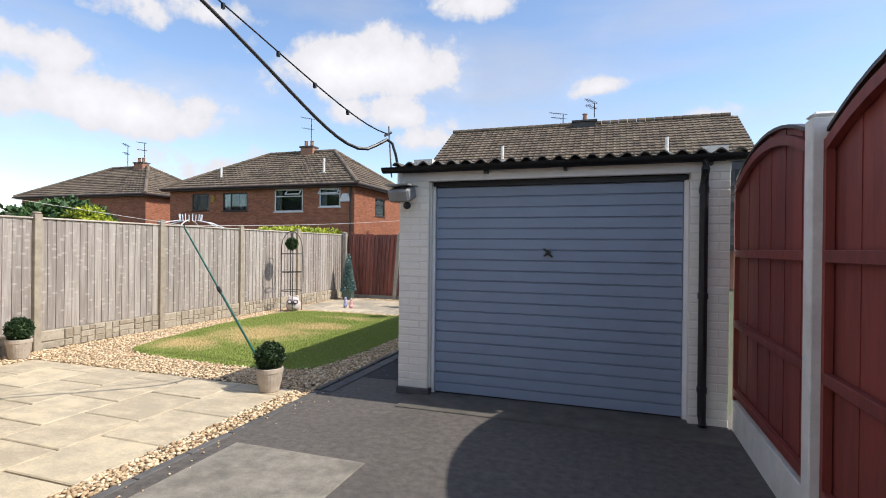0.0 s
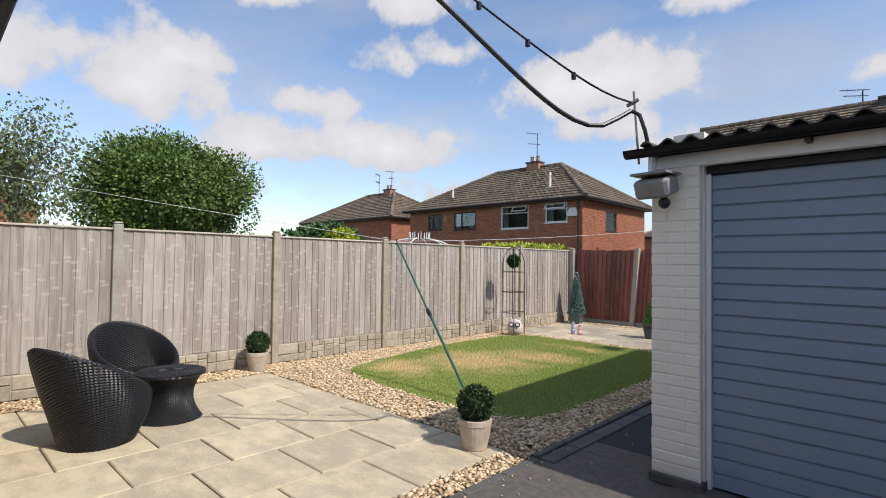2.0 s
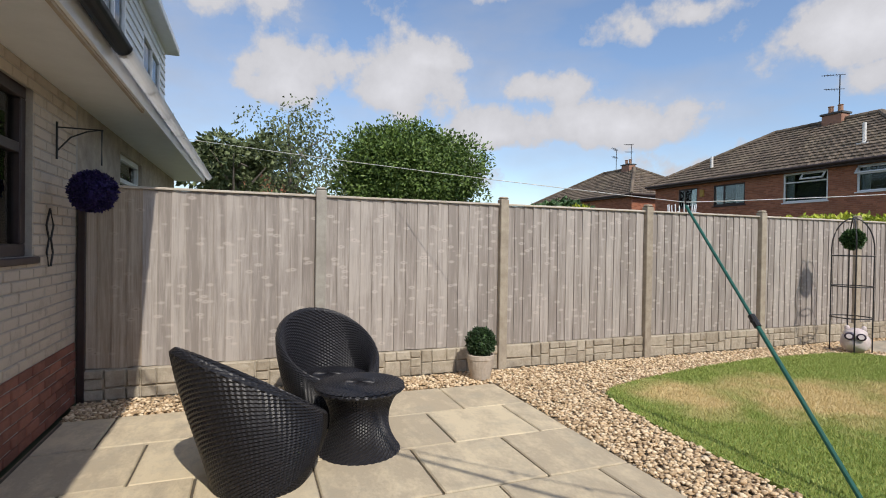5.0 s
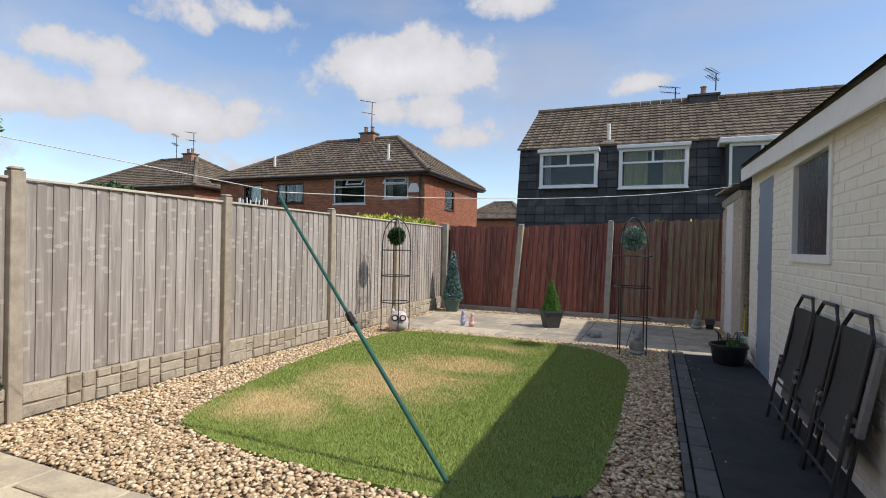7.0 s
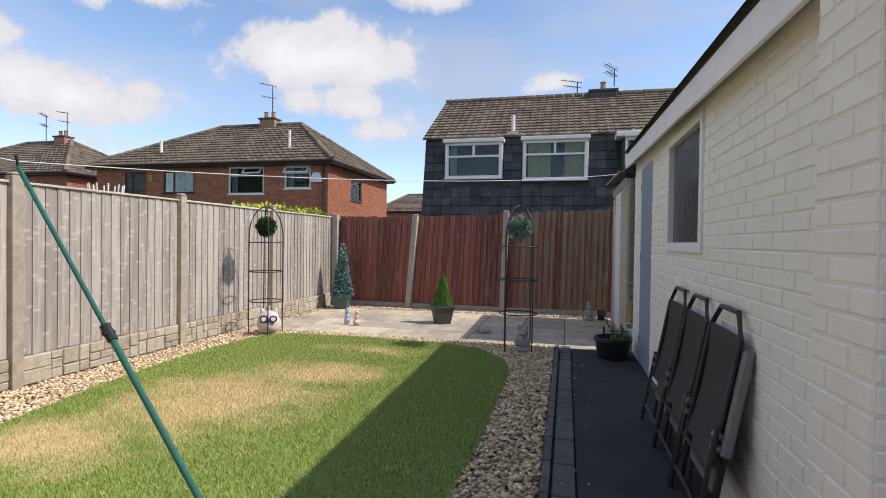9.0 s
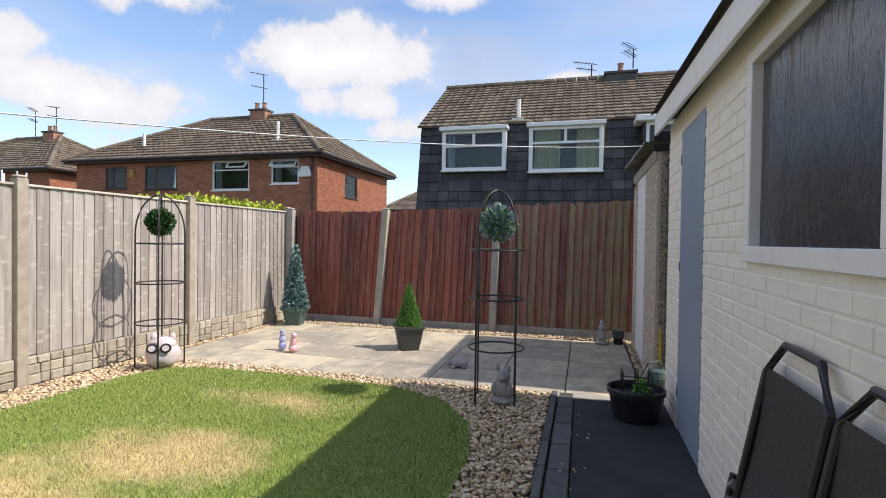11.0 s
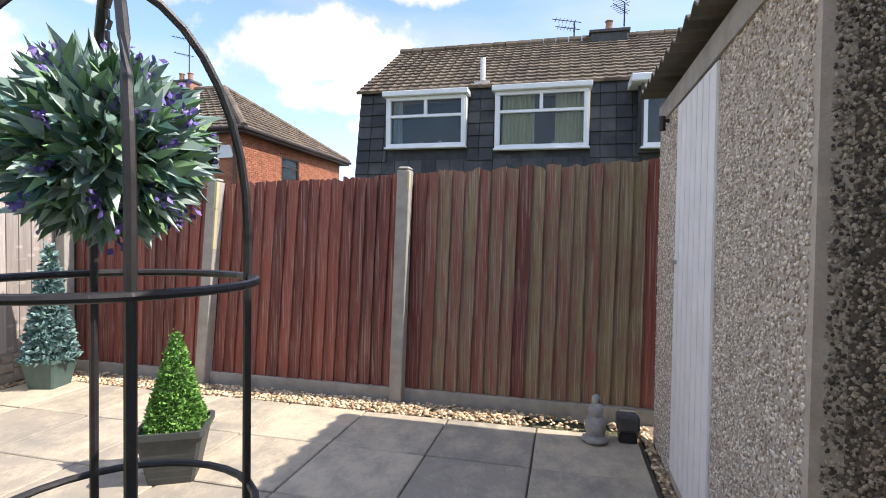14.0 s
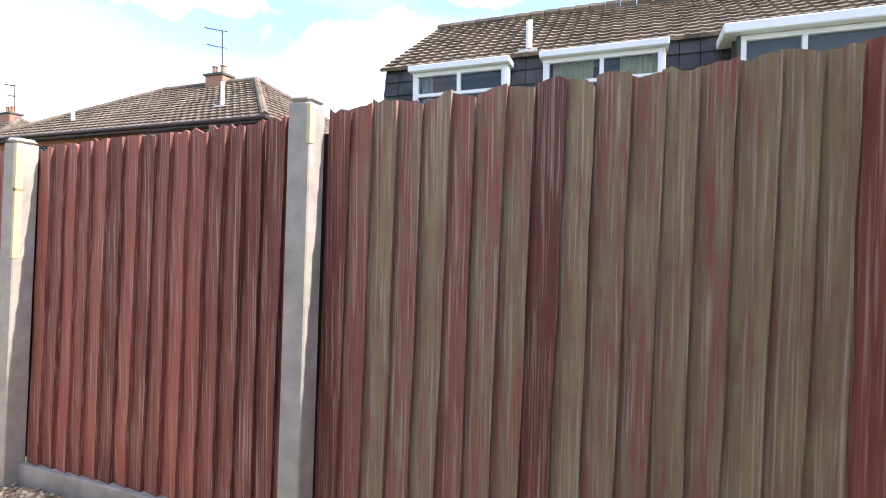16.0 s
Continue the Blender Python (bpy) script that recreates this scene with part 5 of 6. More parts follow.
brick_face(house, BUFF_BRICK, "x", HY - 0.012, 1, -7.62, HX1, 0.53, 2.55, HW, limit=300, near=(-6, -2.5, 0.5, 2.4), proud=0.008)
brick_face(house, RED_BRICK, "x", HY - 0.012, 1, -7.62, HX1, 0.0, 0.53, limit=200, proud=0.012)


# ---- planting and garden things ----
def leaf_mat(name, a, b, rough=0.5):
    return mat(name, a, b, 3, rough, 0.0, 30, vary=1.2, island=True, contrast=0.5)


LEAF_BOX = leaf_mat("box_leaves", (0.045, 0.085, 0.03), (0.012, 0.03, 0.01))
LEAF_BRIGHT = leaf_mat("bright_green_leaves", (0.22, 0.42, 0.09), (0.08, 0.2, 0.035))
LEAF_TEAL = leaf_mat("blue_green_needles", (0.25, 0.38, 0.36), (0.06, 0.13, 0.125))
LEAF_FLOWER = leaf_mat("pale_and_green_petals", (0.55, 0.68, 0.60), (0.06, 0.15, 0.12))
LEAF_PURPLE = leaf_mat("purple_petals", (0.27, 0.2, 0.55), (0.12, 0.085, 0.3))
LEAF_SAGE = leaf_mat("fresh_green_leaves", (0.30, 0.48, 0.24), (0.06, 0.15, 0.06))
LEAF_TREE = leaf_mat("tree_leaves", (0.165, 0.245, 0.055), (0.05, 0.095, 0.02))
LEAF_BIRCH = leaf_mat("birch_leaves", (0.17, 0.205, 0.09), (0.07, 0.095, 0.035))
LEAF_HEDGE = leaf_mat("yellow_green_hedge", (0.56, 0.58, 0.06), (0.27, 0.34, 0.035))
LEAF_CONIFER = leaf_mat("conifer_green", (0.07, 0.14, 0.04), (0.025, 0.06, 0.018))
BARK = mat("grey_bark", (0.26, 0.23, 0.19), (0.12, 0.1, 0.08), 8, 0.9, 0.5, 50)
POT_WHITE = mat("whitewashed_pot", (0.60, 0.53, 0.44), (0.42, 0.35, 0.28), 12, 0.8, 0.5, 60, stain=0.4, stain_col=(0.3, 0.23, 0.17), stain_scale=10)
PLANTER = mat("dark_grey_planter", (0.075, 0.08, 0.075), (0.05, 0.053, 0.05), 10, 0.6, 0.15, 50)
PLANTER_TEAL = mat("green_planter", (0.09, 0.14, 0.125), (0.06, 0.10, 0.09), 10, 0.6, 0.15, 50)
PURPLE = mat("navy_purple_foliage", (0.035, 0.02, 0.11), (0.012, 0.008, 0.045), 20, 0.8, 0.4, 80, vary=0.8, island=True)
STATUE = mat("cast_stone", (0.45, 0.43, 0.40), (0.26, 0.25, 0.23), 18, 0.9, 0.6, 80)
CERAMIC = mat("white_ceramic", (0.72, 0.66, 0.64), (0.6, 0.5, 0.5), 18, 0.35, 0.1, 60)


def leaves(points, size, rng, slim=0.3):
    """Small folded leaves at the given (place, outward) pairs: vertices and faces."""
    v, f = [], []
    for p, n in points:
        s = size * rng.uniform(0.6, 1.35)
        d = (n + Vector((rng.gauss(0, .7), rng.gauss(0, .7), rng.gauss(0, .7)))).normalized()
        u = d.cross(Vector((rng.gauss(0, 1), rng.gauss(0, 1), rng.gauss(0, 1)))).normalized()
        w = d.cross(u)
        k = len(v)
        v += [tuple(p - u * s * .08), tuple(p + d * s * .5 + w * s * slim + u * s * .06), tuple(p + d * s), tuple(p + d * s * .5 - w * s * slim + u * s * .06)]
        f += [(k, k + 1, k + 2), (k, k + 2, k + 3)]
    return v, f


def leaf_ball(parent, c, r, n, size, material, seed=1, squash=1.0, core=True, name="foliage", slim=0.3):
    rng = random.Random(seed)
    pts = []
    for _ in range(n):
        d = Vector((rng.gauss(0, 1), rng.gauss(0, 1), rng.gauss(0, 1))).normalized()
        rr = r * rng.uniform(0.78, 1.0)
        pts.append((Vector(c) + Vector((d.x, d.y, d.z * squash)) * (rr - size * .5), d))
    v, f = leaves(pts, size, rng, slim)
    ob = mesh_of(name, v, f, material, parent)
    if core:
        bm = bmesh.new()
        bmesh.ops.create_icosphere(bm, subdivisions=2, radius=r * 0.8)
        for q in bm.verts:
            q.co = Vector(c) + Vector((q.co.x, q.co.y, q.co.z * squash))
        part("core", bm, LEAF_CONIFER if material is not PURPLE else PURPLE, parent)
    return ob


def leaf_cone(parent, c, r, h, n, size, material, seed=1, tiers=0):
    rng = random.Random(seed)
    pts = []
    for _ in range(n):
        t = 1 - math.sqrt(rng.random())
        a = rng.uniform(0, 2 * math.pi)
        wob = 1 + (0.16 * math.sin(t * tiers * 2 * math.pi) if tiers else 0.05 * math.sin(5 * a + 9 * t))
        rr = max(r * (1 - t * .97), 0.012) * wob * rng.uniform(.8, 1.0)
        d = Vector((math.cos(a), math.sin(a), .45)).normalized()
        pts.append((Vector(c) + Vector((math.cos(a) * rr, math.sin(a) * rr, t * h)), d))
    v, f = leaves(pts, size, rng)
    mesh_of("foliage", v, f, material, parent)
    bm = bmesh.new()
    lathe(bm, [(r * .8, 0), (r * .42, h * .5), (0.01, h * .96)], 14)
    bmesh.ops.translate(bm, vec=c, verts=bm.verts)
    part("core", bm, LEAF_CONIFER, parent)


def square_planter(parent, w0, w1, h, material, ribs=0):
    bm = bmesh.new()
    rings = []
    prof = [(w0, 0), (w1 * .98, h * .88), (w1 * 1.06, h * .885), (w1 * 1.06, h), (w1 * .94, h), (w1 * .9, h * .85)]
    if ribs:
        prof = [(w0 + (w1 * .98 - w0) * (k / ribs) * 1.0 + (0.006 if s else -0.002), h * .88 * (k + (.8 if s else 0)) / ribs) for k in range(ribs) for s in (0, 1)] + prof[1:]
    for w, z in prof:
        c = w * .12
        rings.append([bm.verts.new(q) for q in ((-w, -w + c, z), (-w + c, -w, z), (w - c, -w, z), (w, -w + c, z), (w, w - c, z), (w - c, w, z), (-w + c, w, z), (-w, w - c, z))])
    for a, b in zip(rings, rings[1:]):
        for k in range(8):
            bm.faces.new((a[k], a[(k + 1) % 8], b[(k + 1) % 8], b[k]))
    bm.faces.new(rings[0][::-1]), bm.faces.new(rings[-1])
    return part("planter", bm, material, parent)


def ball_pot(at, scale, seed):
    t = thing("topiary_ball", "clipped box ball in a whitewashed round pot on the patio", "potted plant", "topiary balls in pots", at=at)
    bm = bmesh.new()
    lathe(bm, [(.088, 0), (.098, .01), (.122, .12), (.132, .2), (.138, .205), (.138, .245), (.125, .25), (.115, .22)], 24)
    part("pot", bm, POT_WHITE, t)
    leaf_ball(t, (0, 0, .365), .155, 2600, .03, LEAF_BOX, seed)
    t.scale = (scale,) * 3
    return t


ball_pot((-3.38, 4.44, 0), 1.0, 3)
ball_pot((-7.33, 4.52, 0), 1.05, 4)

t = thing("topiary_cone", "blue-green artificial cone tree in a square green planter", "potted plant", at=(-7.2, 12.93, 0), rz=12)
square_planter(t, .115, .16, .27, PLANTER_TEAL)
leaf_cone(t, (0, 0, .25), .19, 1.06, 4200, .05, LEAF_TEAL, 5, 11)
t = thing("topiary_cone", "bright green clipped cone in a ribbed grey square planter", "potted plant", at=(-4.84, 11.78, 0), rz=28)
square_planter(t, .12, .175, .31, PLANTER, 6)
leaf_cone(t, (0, 0, .28), .17, .57, 4800, .026, LEAF_BRIGHT, 6)


def obelisk(at, rz, material, seed, leaf):
    o = thing("garden_obelisk", "round black wire obelisk with a hanging leafy ball", "plant support", "wire obelisks", at=at, rz=rz)
    R = .235
    for k in range(4):
        a = k * math.pi / 2
        c, s = math.cos(a), math.sin(a)
        bm = bmesh.new()
        pts = [(R * c, R * s, -.03), (R * c, R * s, 1.42)] + [(R * math.cos(q) * c, R * math.cos(q) * s, 1.42 + .43 * math.sin(q)) for q in [math.pi / 2 * i / 9 for i in range(1, 10)]]
        tube(bm, pts, .0085, 8)
        part("leg", bm, BLACK_METAL, o)
    for z in (.48, .91, 1.33):
        bm = bmesh.new()
        tube(bm, [(R * 1.02 * math.cos(q), R * 1.02 * math.sin(q), z) for q in [2 * math.pi * i / 32 for i in range(33)]], .0078, 8)
        part("ring", bm, BLACK_METAL, o)
    bm = bmesh.new()
    for i in range(8):
        tube(bm, [(.004 * (i % 2), .004 * ((i + 1) % 2), 1.83 - i * .018), (0, 0, 1.83 - (i + .9) * .018)], .004, 4)
    part("chain", bm, BLACK_METAL, o)
    b = thing("flower_ball", "hanging artificial ball of green leaves and small flowers", "hanging plant", "hanging leafy balls", at=(at[0], at[1], 1.56))
    if leaf is LEAF_FLOWER:
        leaf_ball(b, (0, 0, 0), .148, 1500, .068, LEAF_FLOWER, seed, slim=.16)
        leaf_ball(b, (0, 0, 0), .146, 800, .066, LEAF_SAGE, seed + 2, core=False, slim=.17)
        # lavender spikes, each a stem of tiny petals
        rs_ = random.Random(seed + 1)
        pts = []
        for _ in range(70):
            d = Vector((rs_.gauss(0, 1), rs_.gauss(0, 1), rs_.gauss(0, 1))).normalized()
            for q in range(16):
                pts.append((d * (.118 + .048 * q / 15) + Vector((rs_.gauss(0, .004), rs_.gauss(0, .004), rs_.gauss(0, .004))), d))
        v, f = leaves(pts, .013, rs_, .4)
        mesh_of("blossom", v, f, LEAF_PURPLE, b)
    else:
        leaf_ball(b, (0, 0, 0), .135, 1800, .055, leaf, seed)


obelisk((-3.41, 9.99, 0), 53, BLACK_METAL, 11, LEAF_FLOWER)
obelisk((-7.08, 10.06, 0), 40, BLACK_METAL, 14, LEAF_CONIFER)


def blob_mesh(name, lumps, material, label, category, at, rz=0.0, rough=0.006, seed=1):
    """A carved figure from rounded lumps, fused into one mesh."""
    bm = bmesh.new()
    for (x, y, z), (sx, sy, sz) in lumps:
        r = bmesh.ops.create_icosphere(bm, subdivisions=3, radius=1)["verts"]
        for v in r:
            n = noise.noise(Vector(v.co) * 3 + Vector((seed, x * 9, z * 9)))
            v.co = Vector((x + v.co.x * sx * (1 + n * .12), y + v.co.y * sy * (1 + n * .12), z + v.co.z * sz * (1 + n * .1)))
    ob = part(name, bm, material, smooth=True)
    ob.matrix_basis = pose(*at, 0, 0, rz)
    return tagged(ob, label, category)


blob_mesh("owl_ornament", [((0, 0, .13), (.13, .12, .13)), ((0, -.02, .22), (.105, .1, .07)), ((-.07, 0, .28), (.025, .02, .035)), ((.07, 0, .28), (.025, .02, .035))], CERAMIC, "round white owl garden ornament on the gravel", "ornament", (-7.0, 10.02, 0), 30)
bpy.data.objects["owl_ornament"].scale = (1.3, 1.3, 1.2)
OWL_EYE = mat("dark_eye", (0.05, 0.03, 0.05), (0.03, 0.02, 0.03), 10, 0.3, 0)
for sx in (-.05, .05):
    bm = bmesh.new()
    lathe(bm, [(.042, 0), (.042, .008), (.03, .012)], 18)
    e = part("owl_eye", bm, OWL_EYE)
    e.parent = bpy.data.objects["owl_ornament"]
    e.matrix_basis = pose(sx, -.115, .2, 78)
    bm = bmesh.new()
    lathe(bm, [(.026, 0), (.026, .008)], 14)
    e2 = part("eye_ring", bm, CERAMIC)
    e2.parent = e
    e2.matrix_basis = pose(0, 0, .008)
GNOME_BLUE, GNOME_RED = mat("blue_glaze", (0.08, 0.13, 0.45), (0.75, 0.72, 0.74), 22, 0.35, 0, 30), mat("pink_red_glaze", (0.6, 0.13, 0.16), (0.78, 0.7, 0.7), 22, 0.35, 0, 30)
blob_mesh("couple_ornament", [((0, 0, .06), (.05, .05, .06)), ((0, 0, .14), (.045, .04, .05)), ((0, 0, .21), (.035, .035, .04)), ((0, -.01, .245), (.03, .03, .02))], GNOME_BLUE, "small painted blue and white figurine", "figurine", (-6.30, 11.18, 0), 20)
blob_mesh("couple_ornament", [((0, 0, .05), (.06, .055, .055)), ((0, 0, .13), (.042, .04, .06)), ((.01, 0, .21), (.035, .035, .036))], GNOME_RED, "small painted pink and white figurine", "figurine", (-6.11, 11.12, 0), -10)
blob_mesh("tortoise_ornament", [((0, 0, .05), (.1, .075, .055)), ((-.11, 0, .05), (.035, .03, .028)), ((.06, .06, .015), (.03, .025, .018)), ((.06, -.06, .015), (.03, .025, .018)), ((-.06, .06, .015), (.03, .025, .018)), ((-.06, -.06, .015), (.03, .025, .018))], STATUE, "grey stone tortoise lying on the paving", "ornament", (-4.0, 11.06, 0.002), 15)
blob_mesh("stone_figure", [((0, 0, .03), (.11, .1, .035)), ((0, 0, .12), (.08, .07, .1)), ((.01, -.02, .24), (.06, .06, .06)), ((.01, -.07, .23), (.03, .04, .025)), ((-.05, 0, .3), (.02, .02, .035)), ((.05, 0, .3), (.02, .02, .035)), ((.07, -.03, .12), (.03, .03, .06)), ((-.07, -.03, .12), (.03, .03, .06))], STATUE, "weathered grey stone animal figure in the gravel", "ornament", (-3.34, 9.98, 0), -10, seed=4)
blob_mesh("stone_figure", [((0, 0, .03), (.09, .09, .035)), ((0, 0, .12), (.07, .06, .1)), ((0, -.01, .23), (.05, .05, .055)), ((0, 0, .3), (.03, .03, .04))], STATUE, "dark weathered stone figure by the rear fence", "ornament", (-2.42, 12.93, 0), 0, seed=7)
lan = thing("garden_lantern", "small dark square garden lantern by the shed", "lantern", at=(-2.2, 13.02, 0))
box_part("body", (-.06, .06, -.06, .06, .0, .08), BLACK_PLASTIC, lan, bevel=.01)
box_part("top", (-.075, .075, -.075, .075, .08, .20), EDGING, lan, bevel=.02)

# black tub with a wire rack
tub = thing("plant_tub", "black round plastic tub with soil and seedlings", "plant tub", at=(-2.26, 9.92, 0))
tub.scale = (.82, .82, .9)
bm = bmesh.new()
lathe(bm, [(.2, 0), (.21, .01), (.255, .23), (.275, .235), (.275, .275), (.255, .28), (.24, .22)], 28)
part("tub", bm, BLACK_PLASTIC, tub)
bm = bmesh.new()
lathe(bm, [(.235, .2), (.235, .215)], 20)
part("soil", bm, mat("potting_soil", (0.1, 0.045, 0.03), (0.04, 0.022, 0.015), 30, 0.95, 0.8, 80), tub)
leaf_ball(tub, (.06, .05, .25), .08, 160, .05, LEAF_BRIGHT, 9, core=False)
bm = bmesh.new()
for x in (-.13, 0, .13):
    tube(bm, [(x, -.12, .22), (x, -.12, .42), (x, .12, .42), (x, .12, .22)], .009, 5)
for y in (-.12, .12):
    tube(bm, [(-.13, y, .34), (.13, y, .34)], .006, 5)
part("wire_rack", bm, BLACK_METAL, tub)
can = thing("watering_can", "blue-grey plastic watering can standing in the gap", "watering can", at=(-2.02, 10.52, 0), rz=30)
bm = bmesh.new()
lathe(bm, [(.1, 0), (.105, .02), (.1, .2), (.08, .26), (.06, .27)], 18)
part("body", bm, PLANTER_TEAL, can)
bm = bmesh.new()
tube(bm, [(.09, 0, .06), (.2, 0, .2), (.27, 0, .3)], .02, 8)
part("spout", bm, PLANTER_TEAL, can)
bm = bmesh.new()
tube(bm, [(-.1, 0, .1), (-.17, 0, .22), (-.1, 0, .33), (0, 0, .34), (.05, 0, .26)], .012, 8)
part("handle", bm, PLANTER_TEAL, can)
tagged(box_part("yellow_spirit_level", (-2.0, -1.985, 10.6, 10.64, 0.0, 0.62), mat("yellow_plastic", (0.7, 0.5, 0.03), (0.6, 0.4, 0.02), 10, 0.5, 0)), "yellow plastic strip standing in the gap", "tool")


# folded garden chairs
def folding_chair(y):
    c = thing("folding_chair", "folded garden chair with grey mesh fabric leaning on the garage wall", "garden chair", "folded garden chairs")
    lean = pose(-2.21, y, 0, 0, 10.5, 0)
    MESH = CHAIR_MESH

    def tp(name, runs, r, m):
        bm = bmesh.new()
        for q in runs:
            tube(bm, q, r, 8)
        bmesh.ops.transform(bm, matrix=lean, verts=bm.verts)
        return part(name, bm, m, c)
    w = .25
    tp("back_frame", [[(0, -w, .36), (0, -w, .96), (0, -w * .55, 1.08), (0, w * .55, 1.08), (0, w, .96), (0, w, .36)]], .014, CHAIR_FRAME)
    tp("leg", [[(-.015, -w - .02, .0), (-.02, -w - .02, .55)]], .013, CHAIR_FRAME)
    tp("leg", [[(-.015, w + .02, .0), (-.02, w + .02, .55)]], .013, CHAIR_FRAME)
    tp("leg", [[(.06, -w + .03, .02), (.05, -w + .02, .6)]], .013, CHAIR_FRAME)
    tp("leg", [[(.06, w - .03, .02), (.05, w - .02, .6)]], .013, CHAIR_FRAME)
    tp("crossbar", [[(-.015, -w - .02, .13), (-.015, w + .02, .13)], [(-.015, -w, .33), (-.015, w, .33)]], .01, CHAIR_FRAME)
    for s in (-1, 1):
        bm = bmesh.new()
        box(bm, .01, .06, s * (w + .03) - .018, s * (w + .03) + .018, .42, .93, bevel=.012)
        bmesh.ops.transform(bm, matrix=lean, verts=bm.verts)
        part("armrest", bm, CHAIR_ARM, c, "grey plastic armrest")
        tp("joint", [[(-.03, s * (w + .01), .45), (.04, s * (w + .01), .45)], [(-.03, s * (w + .01), .52), (.02, s * (w + .01), .50)]], .018, CHAIR_ARM)
    bm = bmesh.new()
    P = []
    for i in range(9):
        z = .36 + .62 * i / 8
        P.append([bm.verts.new((-.006 + .02 * math.sin(math.pi * i / 8) + .008 * math.sin(math.pi * k / 4), -w + .5 * k / 4, z)) for k in range(5)])
    for a, b in zip(P, P[1:]):
        for k in range(4):
            bm.faces.new((a[k], a[k + 1], b[k + 1], b[k]))
    bmesh.ops.solidify(bm, geom=bm.faces[:], thickness=.006)
    bmesh.ops.transform(bm, matrix=lean, verts=bm.verts)
    part("mesh_back", bm, MESH, c, "grey woven mesh back")
    bm = bmesh.new()
    box(bm, .03, .045, -w + .03, w - .03, .22, .7, bevel=.004)
    bmesh.ops.transform(bm, matrix=lean, verts=bm.verts)
    part("seat", bm, MESH, c)


CHAIR_MESH = mat("grey_mesh_fabric", (0.165, 0.16, 0.155), (0.115, 0.11, 0.105), 60, 0.8, 0.4, 500)
CHAIR_FRAME = mat("dark_grey_tube", (0.05, 0.05, 0.055), (0.035, 0.035, 0.04), 20, 0.35, 0.05, 60, metal=0.3)
CHAIR_ARM = mat("grey_plastic_arm", (0.24, 0.24, 0.25), (0.18, 0.18, 0.19), 20, 0.5, 0.05, 60)
for y in (6.30, 6.88, 7.44):
    folding_chair(y)


# rattan tub chairs and table
def woven(parent, name, surf, nu, nv, amp, label=""):
    """A woven skin over a surface surf(u, v): strands pass over and under each other."""
    v, f = [], []
    e = 1e-3
    for j in range(nv + 1):
        for i in range(nu):
            u, w = i / nu, j / nv
            p = surf(u, w)
            n = (surf(u + e, w) - p).cross(surf(u, min(w + e, 1.0)) - (p if w + e <= 1 else surf(u, w - e)))
            n = n.normalized() if n.length > 1e-12 else Vector((0, 0, 1))
            s = amp if (i // 2 + j) % 2 else -amp
            v.append(tuple(p + n * s))
    for j in range(nv):
        for i in range(nu):
            a, b = j * nu + i, j * nu + (i + 1) % nu
            f.append((a, b, b + nu, a + nu))
    return mesh_of(name, v, f, WICKER, parent, False, label)


def tub_chair(at, rz):
    c = thing("rattan_tub_chair", "black woven rattan tub chair with a high rounded back", "garden chair", "rattan chairs on the patio", at=at, rz=rz)

    def rim(a):
        return .575 - .235 * math.cos(a)   # low at +x (front), high at the back

    def outer(u, w):
        a = 2 * math.pi * u
        z = rim(a) * w
        r = .265 + .15 * math.sin(min(w, 1) * math.pi * .55) * (0.75 + .25 * z / .8)
        back = -.07 * (z / .8) ** 2 * (1 if True else 0)
        return Vector((r * math.cos(a) + back, r * math.sin(a), z))

    def inner(u, w):
        a = 2 * math.pi * u
        top = rim(a)
        z = .33 + (top - .33) * w
        r = .30 + .055 * w
        return Vector((r * math.cos(a) - .07 * (z / .8) ** 2, r * math.sin(a), z))

    def rimtop(u, w):
        a = 2 * math.pi * u
        p, q = outer(u, 1), inner(u, 1)
        m = p.lerp(q, w)
        return m + Vector((0, 0, .022 * math.sin(math.pi * w)))

    def seat(u, w):
        a = 2 * math.pi * u
        r = .31 * (1 - w) + .002
        return Vector((r * math.cos(a) - .012, r * math.sin(a), .335 + .02 * w))
    woven(c, "outer_shell", outer, 180, 62, .0035)
    woven(c, "inner_shell", inner, 160, 36, .0035)
    woven(c, "rim", rimtop, 180, 8, .002)
    woven(c, "seat", seat, 120, 24, .003)


tub_chair((-5.66, 2.32, 0), 112)
tub_chair((-6.62, 2.86, 0), 15)
tbl = thing("rattan_table", "round black woven rattan side table with a waisted base", "side table", at=(-5.93, 2.96, 0))
woven(tbl, "base", lambda u, w: Vector(((.195 + .085 * (2 * w - 1) ** 2 - .0 * w) * math.cos(2 * math.pi * u), (.195 + .085 * (2 * w - 1) ** 2) * math.sin(2 * math.pi * u), .425 * w)), 140, 40, .0032)
woven(tbl, "top", lambda u, w: Vector(((.3 * (1 - w) + .002) * math.cos(2 * math.pi * u), (.3 * (1 - w) + .002) * math.sin(2 * math.pi * u), .445 + .012 * min(1, w * 6))), 140, 24, .0022)
woven(tbl, "top_edge", lambda u, w: Vector(((.285 + .02 * math.sin(math.pi * w)) * math.cos(2 * math.pi * u), (.285 + .02 * math.sin(math.pi * w)) * math.sin(2 * math.pi * u), .41 + .036 * w)), 140, 5, .002)

# clothes prop and line
prop = thing("clothes_prop", "green metal clothes prop leaning up to the washing line", "clothes prop")
PROP_A, PROP_B = Vector((-4.23, 5.38, 0.01)), Vector((-5.68, 5.57, 1.75))
PROP_GREEN = mat("green_coated_steel", (0.02, 0.13, 0.10), (0.015, 0.09, 0.07), 15, 0.4, 0.05, 60)
PM = PROP_A.lerp(PROP_B, .52)
bm = bmesh.new()
tube(bm, [PROP_A, PM], .015, 10)
